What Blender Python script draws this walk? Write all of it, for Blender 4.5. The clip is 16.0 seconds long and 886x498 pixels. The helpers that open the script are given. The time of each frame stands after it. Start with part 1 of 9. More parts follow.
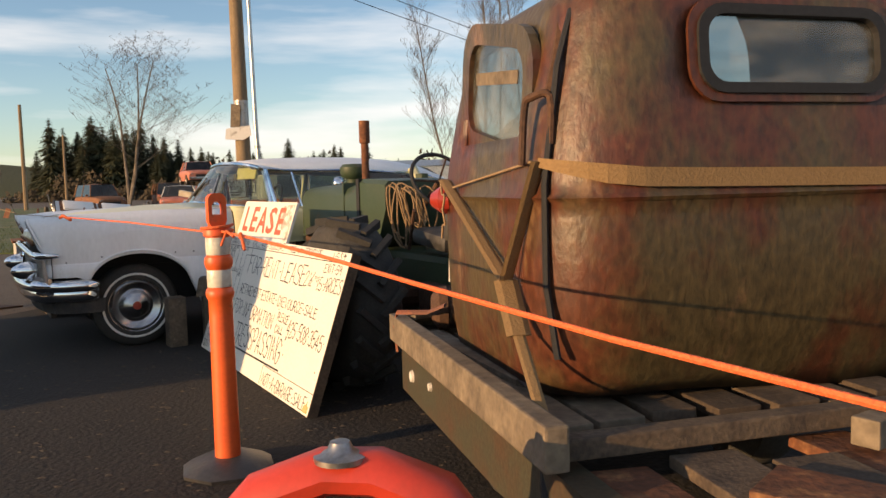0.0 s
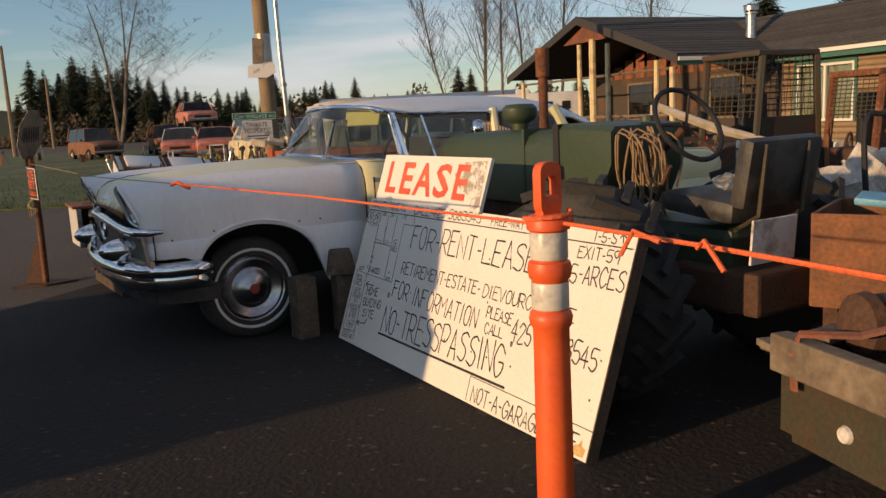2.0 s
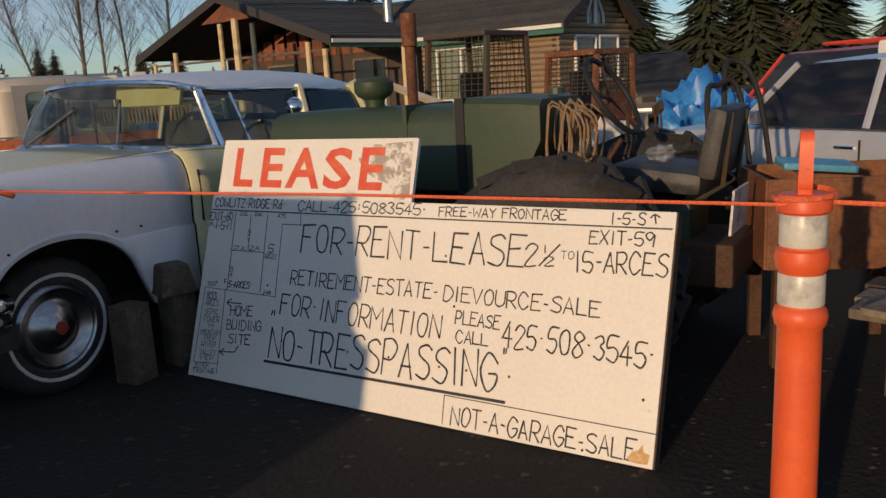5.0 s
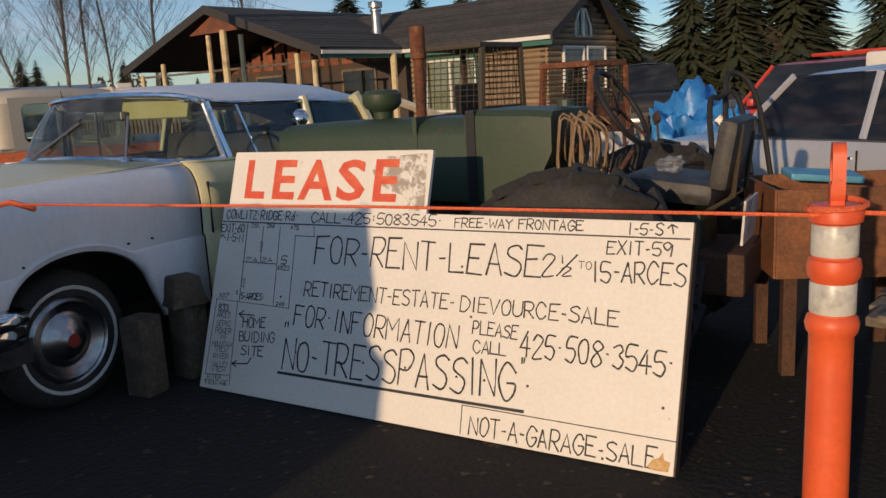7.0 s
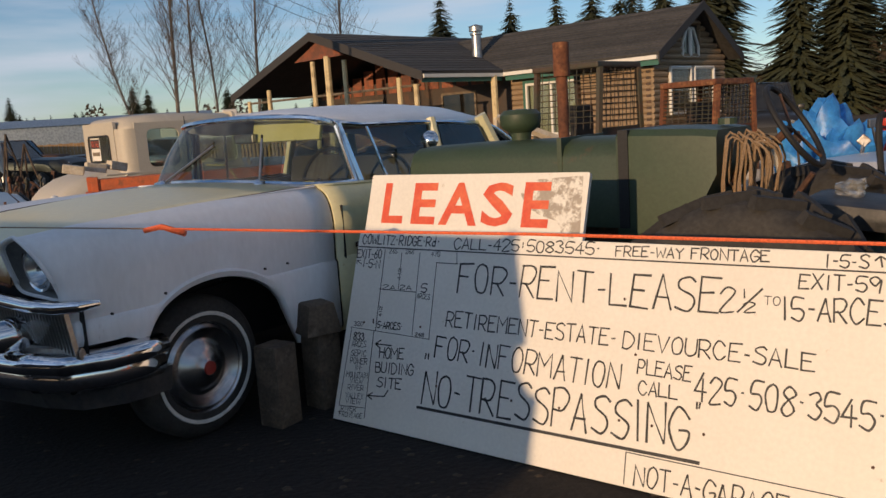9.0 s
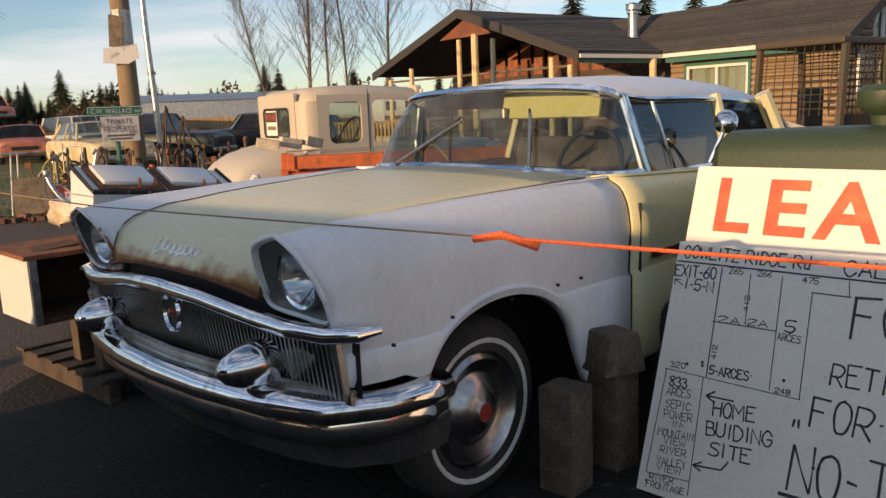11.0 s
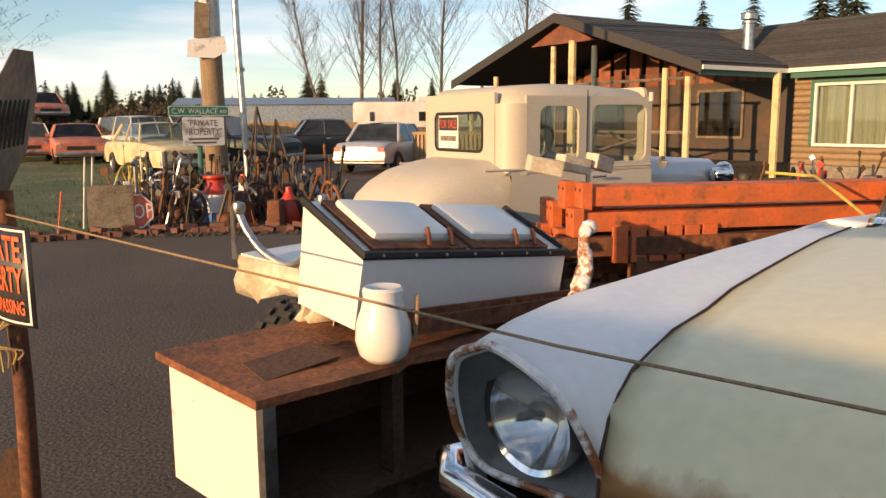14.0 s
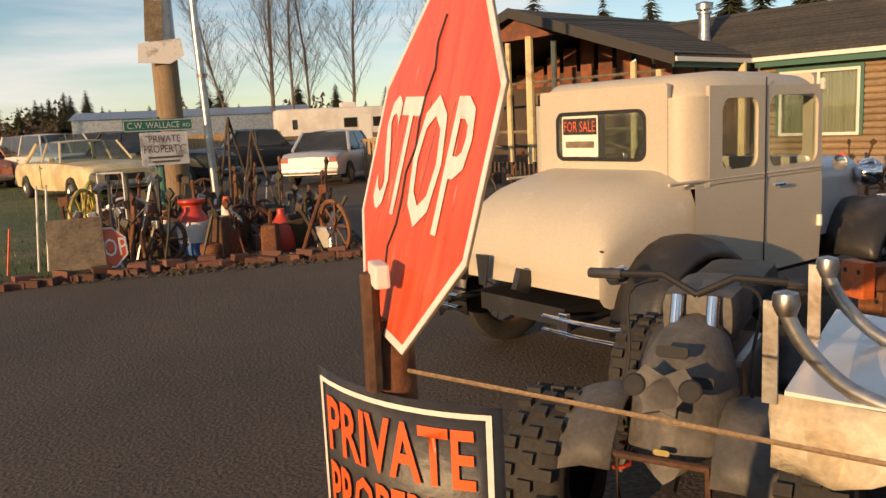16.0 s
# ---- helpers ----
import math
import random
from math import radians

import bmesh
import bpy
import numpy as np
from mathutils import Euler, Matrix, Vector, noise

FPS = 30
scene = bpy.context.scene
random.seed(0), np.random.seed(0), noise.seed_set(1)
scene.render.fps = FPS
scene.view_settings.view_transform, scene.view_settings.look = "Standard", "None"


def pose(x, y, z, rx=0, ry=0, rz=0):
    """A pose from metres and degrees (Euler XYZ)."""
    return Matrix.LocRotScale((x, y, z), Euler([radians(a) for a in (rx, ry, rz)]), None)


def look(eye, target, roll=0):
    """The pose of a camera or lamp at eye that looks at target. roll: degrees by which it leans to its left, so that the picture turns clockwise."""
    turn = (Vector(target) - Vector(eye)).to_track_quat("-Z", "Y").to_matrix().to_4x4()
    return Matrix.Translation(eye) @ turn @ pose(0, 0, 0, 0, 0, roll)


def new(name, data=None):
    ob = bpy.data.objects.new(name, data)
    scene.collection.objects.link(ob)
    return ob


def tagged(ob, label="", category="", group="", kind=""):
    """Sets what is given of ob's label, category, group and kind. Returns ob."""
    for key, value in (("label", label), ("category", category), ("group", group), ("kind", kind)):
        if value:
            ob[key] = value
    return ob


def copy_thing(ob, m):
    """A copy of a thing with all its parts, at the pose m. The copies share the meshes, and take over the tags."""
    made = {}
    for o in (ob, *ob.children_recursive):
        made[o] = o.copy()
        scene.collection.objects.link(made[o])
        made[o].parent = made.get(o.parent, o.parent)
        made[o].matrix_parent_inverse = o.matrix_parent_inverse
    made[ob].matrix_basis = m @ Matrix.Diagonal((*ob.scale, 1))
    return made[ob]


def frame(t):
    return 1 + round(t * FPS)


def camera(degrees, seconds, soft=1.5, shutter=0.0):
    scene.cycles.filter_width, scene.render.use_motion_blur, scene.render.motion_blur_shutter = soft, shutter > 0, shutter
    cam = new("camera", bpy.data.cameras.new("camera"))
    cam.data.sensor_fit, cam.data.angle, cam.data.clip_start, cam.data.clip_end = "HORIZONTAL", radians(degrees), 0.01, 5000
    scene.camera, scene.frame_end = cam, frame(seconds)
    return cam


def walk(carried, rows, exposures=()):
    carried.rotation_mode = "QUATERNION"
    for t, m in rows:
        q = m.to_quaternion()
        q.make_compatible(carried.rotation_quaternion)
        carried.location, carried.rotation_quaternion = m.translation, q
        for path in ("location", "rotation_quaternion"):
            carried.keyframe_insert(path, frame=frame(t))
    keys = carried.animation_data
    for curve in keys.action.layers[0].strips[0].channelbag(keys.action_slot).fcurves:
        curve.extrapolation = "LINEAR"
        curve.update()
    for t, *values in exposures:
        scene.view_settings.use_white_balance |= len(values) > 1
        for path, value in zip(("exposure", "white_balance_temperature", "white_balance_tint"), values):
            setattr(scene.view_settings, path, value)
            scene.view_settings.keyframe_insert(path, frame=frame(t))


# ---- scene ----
cam = camera(57.7, 16.0)
PATH = [
    (0, (0.043, 0.124, 1.288), (-0.136, 2.11, 1.125), -1.5),
    (0.5, (-0.325, 0.49, 1.311), (-0.566, 2.471, 1.177), -0.8),
    (1, (-0.737, 0.778, 1.397), (-0.918, 2.754, 1.151), -2.1),
    (1.5, (-1.085, 1.081, 1.417), (-1.329, 3.045, 1.125), -3.8),
    (2, (-1.415, 1.343, 1.409), (-1.569, 3.311, 1.085), -2.9),
    (2.5, (-1.755, 1.577, 1.424), (-1.741, 3.53, 0.994), -3.8),
    (3, (-2.015, 1.822, 1.438), (-1.839, 3.762, 0.985), -4.6),
    (3.5, (-2.297, 1.987, 1.412), (-1.87, 3.888, 0.962), -3.9),
    (6, (-2.935, 2.262, 1.446), (-2.138, 4.054, 1.058), -3.2),
    (6.5, (-2.951, 2.252, 1.448), (-2.142, 4.041, 1.068), -3.1),
    (7, (-2.956, 2.257, 1.447), (-2.157, 4.05, 1.059), -3.3),
    (7.5, (-2.981, 2.261, 1.442), (-2.196, 4.056, 1.044), -3.4),
    (8, (-3.022, 2.28, 1.436), (-2.228, 4.074, 1.048), -3.5),
    (8.5, (-3.062, 2.394, 1.415), (-2.271, 4.187, 1.018), -3.1),
    (9, (-3.115, 2.586, 1.442), (-2.516, 4.468, 1.124), -3.8),
    (9.5, (-3.193, 2.796, 1.432), (-2.808, 4.736, 1.132), -4.2),
    (10, (-3.365, 3.099, 1.443), (-3.041, 5.048, 1.132), -2.4),
    (12.5, (-4.144, 4.807, 1.423), (-3.771, 6.739, 1.063), -1.8),
    (13, (-4.373, 5.195, 1.426), (-3.853, 7.096, 1.09), -1.4),
    (13.5, (-4.606, 5.613, 1.413), (-4.174, 7.535, 1.066), -0.5),
    (14, (-4.823, 6.054, 1.436), (-4.571, 8.013, 1.124), -0.4),
    (14.5, (-5.08, 6.507, 1.446), (-4.793, 8.463, 1.139), -0.8),
    (15, (-5.339, 6.961, 1.478), (-5.124, 8.933, 1.225), -2.2),
    (15.5, (-5.674, 7.39, 1.469), (-5.274, 9.333, 1.219), -1.2),
    (16, (-6.034, 7.67, 1.481), (-5.555, 9.587, 1.172), -2.7),
]
EXPOSURE = [(0, 0.62, 7350, 12), (0.5, 0.5, 7600, 13), (1.5, 0.15, 7300, 13), (2.5, -0.15, 6500, 11), (3.5, -0.45, 6150, 10), (7, -0.33, 5700, 9), (9, -0.2, 6000, 10), (10, -0.05, 6650, 13), (12.5, 0.86, 7000, 13), (13.3, 0.86, 7100, 13), (14.5, 0.48, 7500, 13), (15.5, 0.30, 7800, 14), (16, 0.34, 7500, 12)]
walk(cam, [(t, look(eye, target, roll)) for t, eye, target, roll in PATH], EXPOSURE)

# ---- light ----
SUN_TO = Vector((-0.81, -0.59, 0.0)).normalized()
SUN_ELEV = radians(9.0)
world = bpy.data.worlds.new("sky")
scene.world = world
world.use_nodes = True
wn, wl = world.node_tree.nodes, world.node_tree.links
wn.clear()
w_out, w_bg = wn.new("ShaderNodeOutputWorld"), wn.new("ShaderNodeBackground")
w_sky = wn.new("ShaderNodeTexSky")
w_sky.sky_type, w_sky.sun_disc = "NISHITA", False
w_sky.sun_elevation, w_sky.sun_rotation = radians(16), math.atan2(SUN_TO.x, SUN_TO.y)
w_sky.air_density, w_sky.dust_density, w_sky.ozone_density = 1.0, 0.15, 3.0
w_tc, w_map = wn.new("ShaderNodeTexCoord"), wn.new("ShaderNodeMapping")
w_map.inputs["Scale"].default_value = (1.2, 1.2, 9.0)
w_noise, w_ramp = wn.new("ShaderNodeTexNoise"), wn.new("ShaderNodeValToRGB")
w_noise.inputs["Scale"].default_value, w_noise.inputs["Detail"].default_value = 1.7, 7
w_ramp.color_ramp.elements[0].position, w_ramp.color_ramp.elements[1].position = 0.46, 0.66
w_mix = wn.new("ShaderNodeMixRGB")
w_mix.inputs[2].default_value = (6.4, 6.5, 6.9, 1)
w_scale = wn.new("ShaderNodeMath")
w_scale.operation = "MULTIPLY"
w_scale.inputs[1].default_value = 0.8
wl.new(w_tc.outputs["Generated"], w_map.inputs["Vector"])
wl.new(w_map.outputs[0], w_noise.inputs["Vector"])
wl.new(w_noise.outputs["Fac"], w_ramp.inputs[0])
wl.new(w_ramp.outputs[0], w_scale.inputs[0])
wl.new(w_scale.outputs[0], w_mix.inputs[0])
wl.new(w_sky.outputs[0], w_mix.inputs[1])
wl.new(w_mix.outputs[0], w_bg.inputs[0])
w_bg.inputs[1].default_value = 0.11
wl.new(w_bg.outputs[0], w_out.inputs[0])
sun = new("sun", bpy.data.lights.new("sun", "SUN"))
sun.data.energy, sun.data.angle, sun.data.color = 4.4, radians(0.6), (1.0, 0.66, 0.36)
sun_from = SUN_TO * math.cos(SUN_ELEV) + Vector((0, 0, math.sin(SUN_ELEV)))
sun.matrix_basis = look(sun_from * 60, (0, 0, 0))


# ---- materials ----
def mat(name, base, rough=0.6, metal=0.0, second=None, scale=3.0, amount=0.5, sharp=0.12, fine=0.25, fine_scale=60.0,
        bump=0.15, third=None, third_scale=9.0, third_amount=0.4, stretch=(1, 1, 1), rand=0.0, emit=0.0, coat=0.0):
    """Base colour, blotches of a second and third colour, fine value grain and relief."""
    m = bpy.data.materials.new(name)
    m.use_nodes = True
    n, l = m.node_tree.nodes, m.node_tree.links
    b = n["Principled BSDF"]
    b.inputs["Roughness"].default_value, b.inputs["Metallic"].default_value = rough, metal
    b.inputs["Coat Weight"].default_value = coat
    tc, mp = n.new("ShaderNodeTexCoord"), n.new("ShaderNodeMapping")
    mp.inputs["Scale"].default_value = stretch
    l.new(tc.outputs["Object"], mp.inputs["Vector"])
    colour = n.new("ShaderNodeRGB").outputs[0]
    colour.default_value = (*base, 1)

    def blotch(col, other, sc, am, width, seed):
        no, ra, mx = n.new("ShaderNodeTexNoise"), n.new("ShaderNodeValToRGB"), n.new("ShaderNodeMixRGB")
        no.noise_dimensions = "4D"
        no.inputs["W"].default_value = seed
        no.inputs["Scale"].default_value, no.inputs["Detail"].default_value, no.inputs["Roughness"].default_value = sc, 8, 0.65
        mid = 0.72 - 0.42 * am
        ra.color_ramp.elements[0].position, ra.color_ramp.elements[1].position = mid - width / 2, mid + width / 2
        mx.inputs[2].default_value = (*other, 1)
        l.new(mp.outputs[0], no.inputs["Vector"])
        l.new(no.outputs["Fac"], ra.inputs[0])
        l.new(ra.outputs[0], mx.inputs[0])
        l.new(col, mx.inputs[1])
        return mx.outputs[0]
    if second:
        colour = blotch(colour, second, scale, amount, sharp, 1.3)
    if third:
        colour = blotch(colour, third, third_scale, third_amount, min(sharp, 0.12), 7.7)
    gr = n.new("ShaderNodeTexNoise")
    gr.inputs["Scale"].default_value, gr.inputs["Detail"].default_value = fine_scale, 5
    l.new(mp.outputs[0], gr.inputs["Vector"])
    hsv, rng = n.new("ShaderNodeHueSaturation"), n.new("ShaderNodeMapRange")
    rng.inputs[1].default_value, rng.inputs[2].default_value = 0.25, 0.75
    rng.inputs[3].default_value, rng.inputs[4].default_value = 1 - fine, 1 + fine
    l.new(gr.outputs["Fac"], rng.inputs[0])
    value = rng.outputs[0]
    if rand:
        oi, rr, mu = n.new("ShaderNodeObjectInfo"), n.new("ShaderNodeMapRange"), n.new("ShaderNodeMath")
        rr.inputs[3].default_value, rr.inputs[4].default_value = 1 - rand, 1 + rand
        mu.operation = "MULTIPLY"
        l.new(oi.outputs["Random"], rr.inputs[0])
        l.new(rr.outputs[0], mu.inputs[0])
        l.new(value, mu.inputs[1])
        value = mu.outputs[0]
    l.new(value, hsv.inputs["Value"])
    l.new(colour, hsv.inputs["Color"])
    l.new(hsv.outputs[0], b.inputs["Base Color"])
    if bump:
        bu = n.new("ShaderNodeBump")
        bu.inputs["Strength"].default_value, bu.inputs["Distance"].default_value = bump, 0.01
        l.new(gr.outputs["Fac"], bu.inputs["Height"])
        l.new(bu.outputs[0], b.inputs["Normal"])
    if emit:
        b.inputs["Emission Color"].default_value = (*base, 1)
        b.inputs["Emission Strength"].default_value = emit
    return m


def glass_mat(name, tint, rough=0.02, dust=0.12, dust_colour=(0.5, 0.48, 0.42)):
    """Thin pane: clear part, gloss by angle, and a film of dust."""
    m = bpy.data.materials.new(name)
    m.use_nodes = True
    n, l = m.node_tree.nodes, m.node_tree.links
    n.clear()
    out, mix, mix2 = n.new("ShaderNodeOutputMaterial"), n.new("ShaderNodeMixShader"), n.new("ShaderNodeMixShader")
    tr, gl, df, fr = n.new("ShaderNodeBsdfTransparent"), n.new("ShaderNodeBsdfGlossy"), n.new("ShaderNodeBsdfDiffuse"), n.new("ShaderNodeLayerWeight")
    tr.inputs[0].default_value = (*tint, 1)
    gl.inputs["Roughness"].default_value = rough
    fr.inputs[0].default_value = 0.5
    pw, ad = n.new("ShaderNodeMath"), n.new("ShaderNodeMath")
    pw.operation, ad.operation = "POWER", "MULTIPLY_ADD"
    pw.inputs[1].default_value = 4.5
    ad.inputs[1].default_value, ad.inputs[2].default_value = 0.85, 0.07
    l.new(fr.outputs["Facing"], pw.inputs[0])
    l.new(pw.outputs[0], ad.inputs[0])
    df.inputs[0].default_value = (*dust_colour, 1)
    no, rg = n.new("ShaderNodeTexNoise"), n.new("ShaderNodeMapRange")
    no.inputs["Scale"].default_value, no.inputs["Detail"].default_value = 4, 6
    rg.inputs[1].default_value, rg.inputs[2].default_value = 0.4, 0.75
    rg.inputs[3].default_value, rg.inputs[4].default_value = dust * 0.3, dust * 1.6
    l.new(no.outputs["Fac"], rg.inputs[0])
    l.new(rg.outputs[0], mix2.inputs[0])
    l.new(ad.outputs[0], mix.inputs[0])
    l.new(tr.outputs[0], mix.inputs[1])
    l.new(gl.outputs[0], mix.inputs[2])
    l.new(mix.outputs[0], mix2.inputs[1])
    l.new(df.outputs[0], mix2.inputs[2])
    l.new(mix2.outputs[0], out.inputs[0])
    return m


M = {}
M["asphalt"] = mat("asphalt", (0.098, 0.072, 0.050), 0.9, second=(0.066, 0.049, 0.035), scale=0.5, amount=0.5, sharp=0.3, fine=0.6, fine_scale=45, bump=1.0, third=(0.13, 0.10, 0.072), third_scale=34, third_amount=0.18)
# soil colour taken near black: the shade on it is painted in
M["dirt_shaded"] = mat("dirt_shaded", (0.0135, 0.0098, 0.0074), 0.95, second=(0.009, 0.0068, 0.0052), scale=1.2, amount=0.5, sharp=0.3, fine=0.6, fine_scale=35, bump=0.9, third=(0.045, 0.036, 0.028), third_scale=22, third_amount=0.10)
M["stone"] = mat("stone", (0.085, 0.068, 0.052), 0.9, second=(0.05, 0.04, 0.03), scale=8, rand=0.5)
M["leaf_litter"] = mat("leaf_litter", (0.06, 0.043, 0.028), 0.9, rand=0.5)
M["grass"] = mat("grass", (0.075, 0.10, 0.022), 0.9, second=(0.045, 0.065, 0.014), scale=0.8, amount=0.5, sharp=0.4, fine=0.5, fine_scale=9, bump=0.8, third=(0.13, 0.12, 0.05), third_scale=0.35, third_amount=0.4)
M["white_paint"] = mat("white_paint", (0.78, 0.78, 0.79), 0.38, second=(0.68, 0.67, 0.66), scale=2.5, amount=0.4, sharp=0.5, fine=0.05, fine_scale=25, bump=0.02, third=(0.36, 0.31, 0.24), third_scale=11, third_amount=0.03, stretch=(1.6, 1.6, 0.6))
M["cream_paint"] = mat("cream_paint", (0.64, 0.59, 0.33), 0.34, second=(0.57, 0.54, 0.34), scale=2, amount=0.45, sharp=0.5, fine=0.06, fine_scale=30, bump=0.03, third=(0.30, 0.17, 0.07), third_scale=16, third_amount=0.08)
M["hood_paint"] = mat("hood_paint", (0.70, 0.63, 0.38), 0.34, second=(0.63, 0.60, 0.42), scale=2, amount=0.45, sharp=0.5, fine=0.06, fine_scale=30, bump=0.03, third=(0.30, 0.17, 0.07), third_scale=30, third_amount=0.02)
n, l = M["hood_paint"].node_tree.nodes, M["hood_paint"].node_tree.links
# rust creeping up from the hood's front edge in ragged streaks
r_tc, r_sep, r_no, r_map, r_add, r_mul, r_mix = (n.new("ShaderNode" + k) for k in ("TexCoord", "SeparateXYZ", "TexNoise", "MapRange", "Math", "Math", "MixRGB"))
r_no.inputs["Scale"].default_value, r_no.inputs["Detail"].default_value = 14, 8
r_map.inputs[1].default_value, r_map.inputs[2].default_value, r_map.inputs[3].default_value, r_map.inputs[4].default_value = 0.89, 1.0, 0.62, -0.32
r_add.operation, r_mul.operation, r_mul.use_clamp = "ADD", "MULTIPLY_ADD", True
r_mul.inputs[1].default_value, r_mul.inputs[2].default_value = 2.6, -1.25
r_mix.inputs[2].default_value = (0.33, 0.17, 0.065, 1)
l.new(r_tc.outputs["Object"], r_sep.inputs[0])
l.new(r_tc.outputs["Object"], r_no.inputs["Vector"])
l.new(r_sep.outputs["Z"], r_map.inputs[0])
l.new(r_map.outputs[0], r_add.inputs[0])
l.new(r_no.outputs["Fac"], r_add.inputs[1])
l.new(r_add.outputs[0], r_mul.inputs[0])
l.new(r_mul.outputs[0], r_mix.inputs[0])
r_in = n["Principled BSDF"].inputs["Base Color"]
l.new(r_in.links[0].from_socket, r_mix.inputs[1])
l.new(r_mix.outputs[0], r_in)
M["chipped_white"] = mat("chipped_white", (0.72, 0.70, 0.66), 0.5, second=(0.26, 0.09, 0.03), scale=16, amount=0.5, sharp=0.08, fine=0.2, bump=0.15)
M["worn_patch"] = mat("worn_patch", (0.74, 0.70, 0.62), 0.6, second=(0.36, 0.31, 0.25), scale=26, amount=0.55, sharp=0.1, fine=0.1, bump=0.05)
# dark grey with the shade of the headlight hollow in its colour
M["recess_shade"] = mat("recess_shade", (0.075, 0.08, 0.085), 0.4, second=(0.13, 0.13, 0.12), scale=9, amount=0.35, sharp=0.3, fine=0.2, bump=0.05)
M["chrome"] = mat("chrome", (0.74, 0.75, 0.77), 0.10, 1.0, second=(0.40, 0.40, 0.42), scale=9, amount=0.3, fine=0.08, bump=0.02)
M["badge_chrome"] = mat("badge_chrome", (0.86, 0.87, 0.88), 0.28, 0.6, fine=0.05, bump=0)
M["hub_metal"] = mat("hub_metal", (0.46, 0.46, 0.47), 0.26, 1.0, second=(0.26, 0.25, 0.25), scale=9, amount=0.4, sharp=0.3, fine=0.12, bump=0.03)
M["dull_metal"] = mat("dull_metal", (0.38, 0.37, 0.36), 0.4, 1.0, second=(0.24, 0.2, 0.17), scale=6, amount=0.4, fine=0.15, bump=0.05)
M["galvanised"] = mat("galvanised", (0.50, 0.50, 0.48), 0.38, 0.9, second=(0.36, 0.36, 0.36), scale=6, fine=0.15, bump=0.03)
M["rubber"] = mat("rubber", (0.022, 0.021, 0.02), 0.85, second=(0.05, 0.045, 0.038), scale=5, amount=0.4, sharp=0.4, fine=0.3, bump=0.2)
M["white_rubber"] = mat("white_rubber", (0.62, 0.60, 0.56), 0.7, fine=0.1, second=(0.4, 0.37, 0.32), scale=8, amount=0.25)
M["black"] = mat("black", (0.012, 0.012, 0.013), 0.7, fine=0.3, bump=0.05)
M["black_plastic"] = mat("black_plastic", (0.03, 0.03, 0.033), 0.45, fine=0.2, second=(0.06, 0.055, 0.05), scale=5)
M["rust"] = mat("rust", (0.16, 0.055, 0.022), 0.85, second=(0.075, 0.03, 0.016), scale=5, amount=0.5, sharp=0.3, fine=0.45, fine_scale=40, bump=0.5, third=(0.24, 0.11, 0.045), third_scale=11, third_amount=0.3)
M["rust_top"] = mat("rust_top", (0.25, 0.085, 0.030), 0.8, second=(0.10, 0.040, 0.020), scale=7, amount=0.45, sharp=0.25, fine=0.4, fine_scale=50, bump=0.5, third=(0.045, 0.024, 0.016), third_scale=13, third_amount=0.22)
M["dark_rust"] = mat("dark_rust", (0.06, 0.03, 0.018), 0.85, second=(0.10, 0.045, 0.022), scale=6, amount=0.4, sharp=0.3, fine=0.4, bump=0.4)
M["cab_rust"] = mat("cab_rust", (0.066, 0.047, 0.020), 0.46, second=(0.075, 0.022, 0.010), scale=1.1, amount=0.50, sharp=0.09, fine=0.5, fine_scale=26, bump=0.35, third=(0.15, 0.085, 0.042), third_scale=3.2, third_amount=0.22, stretch=(1.5, 1.5, 0.85))
M["green_paint"] = mat("green_paint", (0.030, 0.052, 0.026), 0.5, second=(0.045, 0.06, 0.035), scale=3, amount=0.4, sharp=0.4, fine=0.15, bump=0.06, third=(0.16, 0.06, 0.025), third_scale=3.5, third_amount=0.12)
M["olive_steel"] = mat("olive_steel", (0.045, 0.042, 0.025), 0.6, second=(0.07, 0.032, 0.016), scale=4, amount=0.35, sharp=0.25, fine=0.3, bump=0.15)
M["orange_plastic"] = mat("orange_plastic", (0.82, 0.135, 0.03), 0.45, second=(0.62, 0.085, 0.03), scale=4, amount=0.4, sharp=0.4, fine=0.06, bump=0.03, third=(0.20, 0.06, 0.03), third_scale=18, third_amount=0.06)
M["reflector"] = mat("reflector", (0.62, 0.60, 0.52), 0.35, second=(0.40, 0.38, 0.34), scale=10, amount=0.3, fine=0.1, bump=0.03)
M["orange_rope"] = mat("orange_rope", (0.75, 0.14, 0.045), 0.8, fine=0.35, fine_scale=150, bump=0.4)
M["quad_grey"] = mat("quad_grey", (0.11, 0.10, 0.09), 0.6, second=(0.07, 0.065, 0.06), scale=5, fine=0.2, bump=0.08)
M["tan_rope"] = mat("tan_rope", (0.26, 0.175, 0.10), 0.9, fine=0.35, fine_scale=150, bump=0.4)
M["strap"] = mat("strap", (0.23, 0.14, 0.06), 0.85, fine=0.12, fine_scale=120, bump=0.3)
M["sign_white"] = mat("sign_white", (0.76, 0.72, 0.64), 0.55, second=(0.71, 0.665, 0.58), scale=3, amount=0.4, sharp=0.4, fine=0.05, bump=0.04, third=(0.40, 0.29, 0.17), third_scale=16, third_amount=0.0)
M["stain"] = mat("stain", (0.50, 0.27, 0.07), 0.7, second=(0.66, 0.48, 0.25), scale=30, amount=0.45, sharp=0.3, fine=0.2, bump=0.02)
M["worn_white"] = mat("worn_white", (0.72, 0.69, 0.64), 0.5, second=(0.36, 0.32, 0.27), scale=5, amount=0.35, sharp=0.1, fine=0.1, bump=0.06)
M["ink"] = mat("ink", (0.022, 0.022, 0.022), 0.55, second=(0.06, 0.058, 0.055), scale=12, amount=0.3, fine=0.2, bump=0)
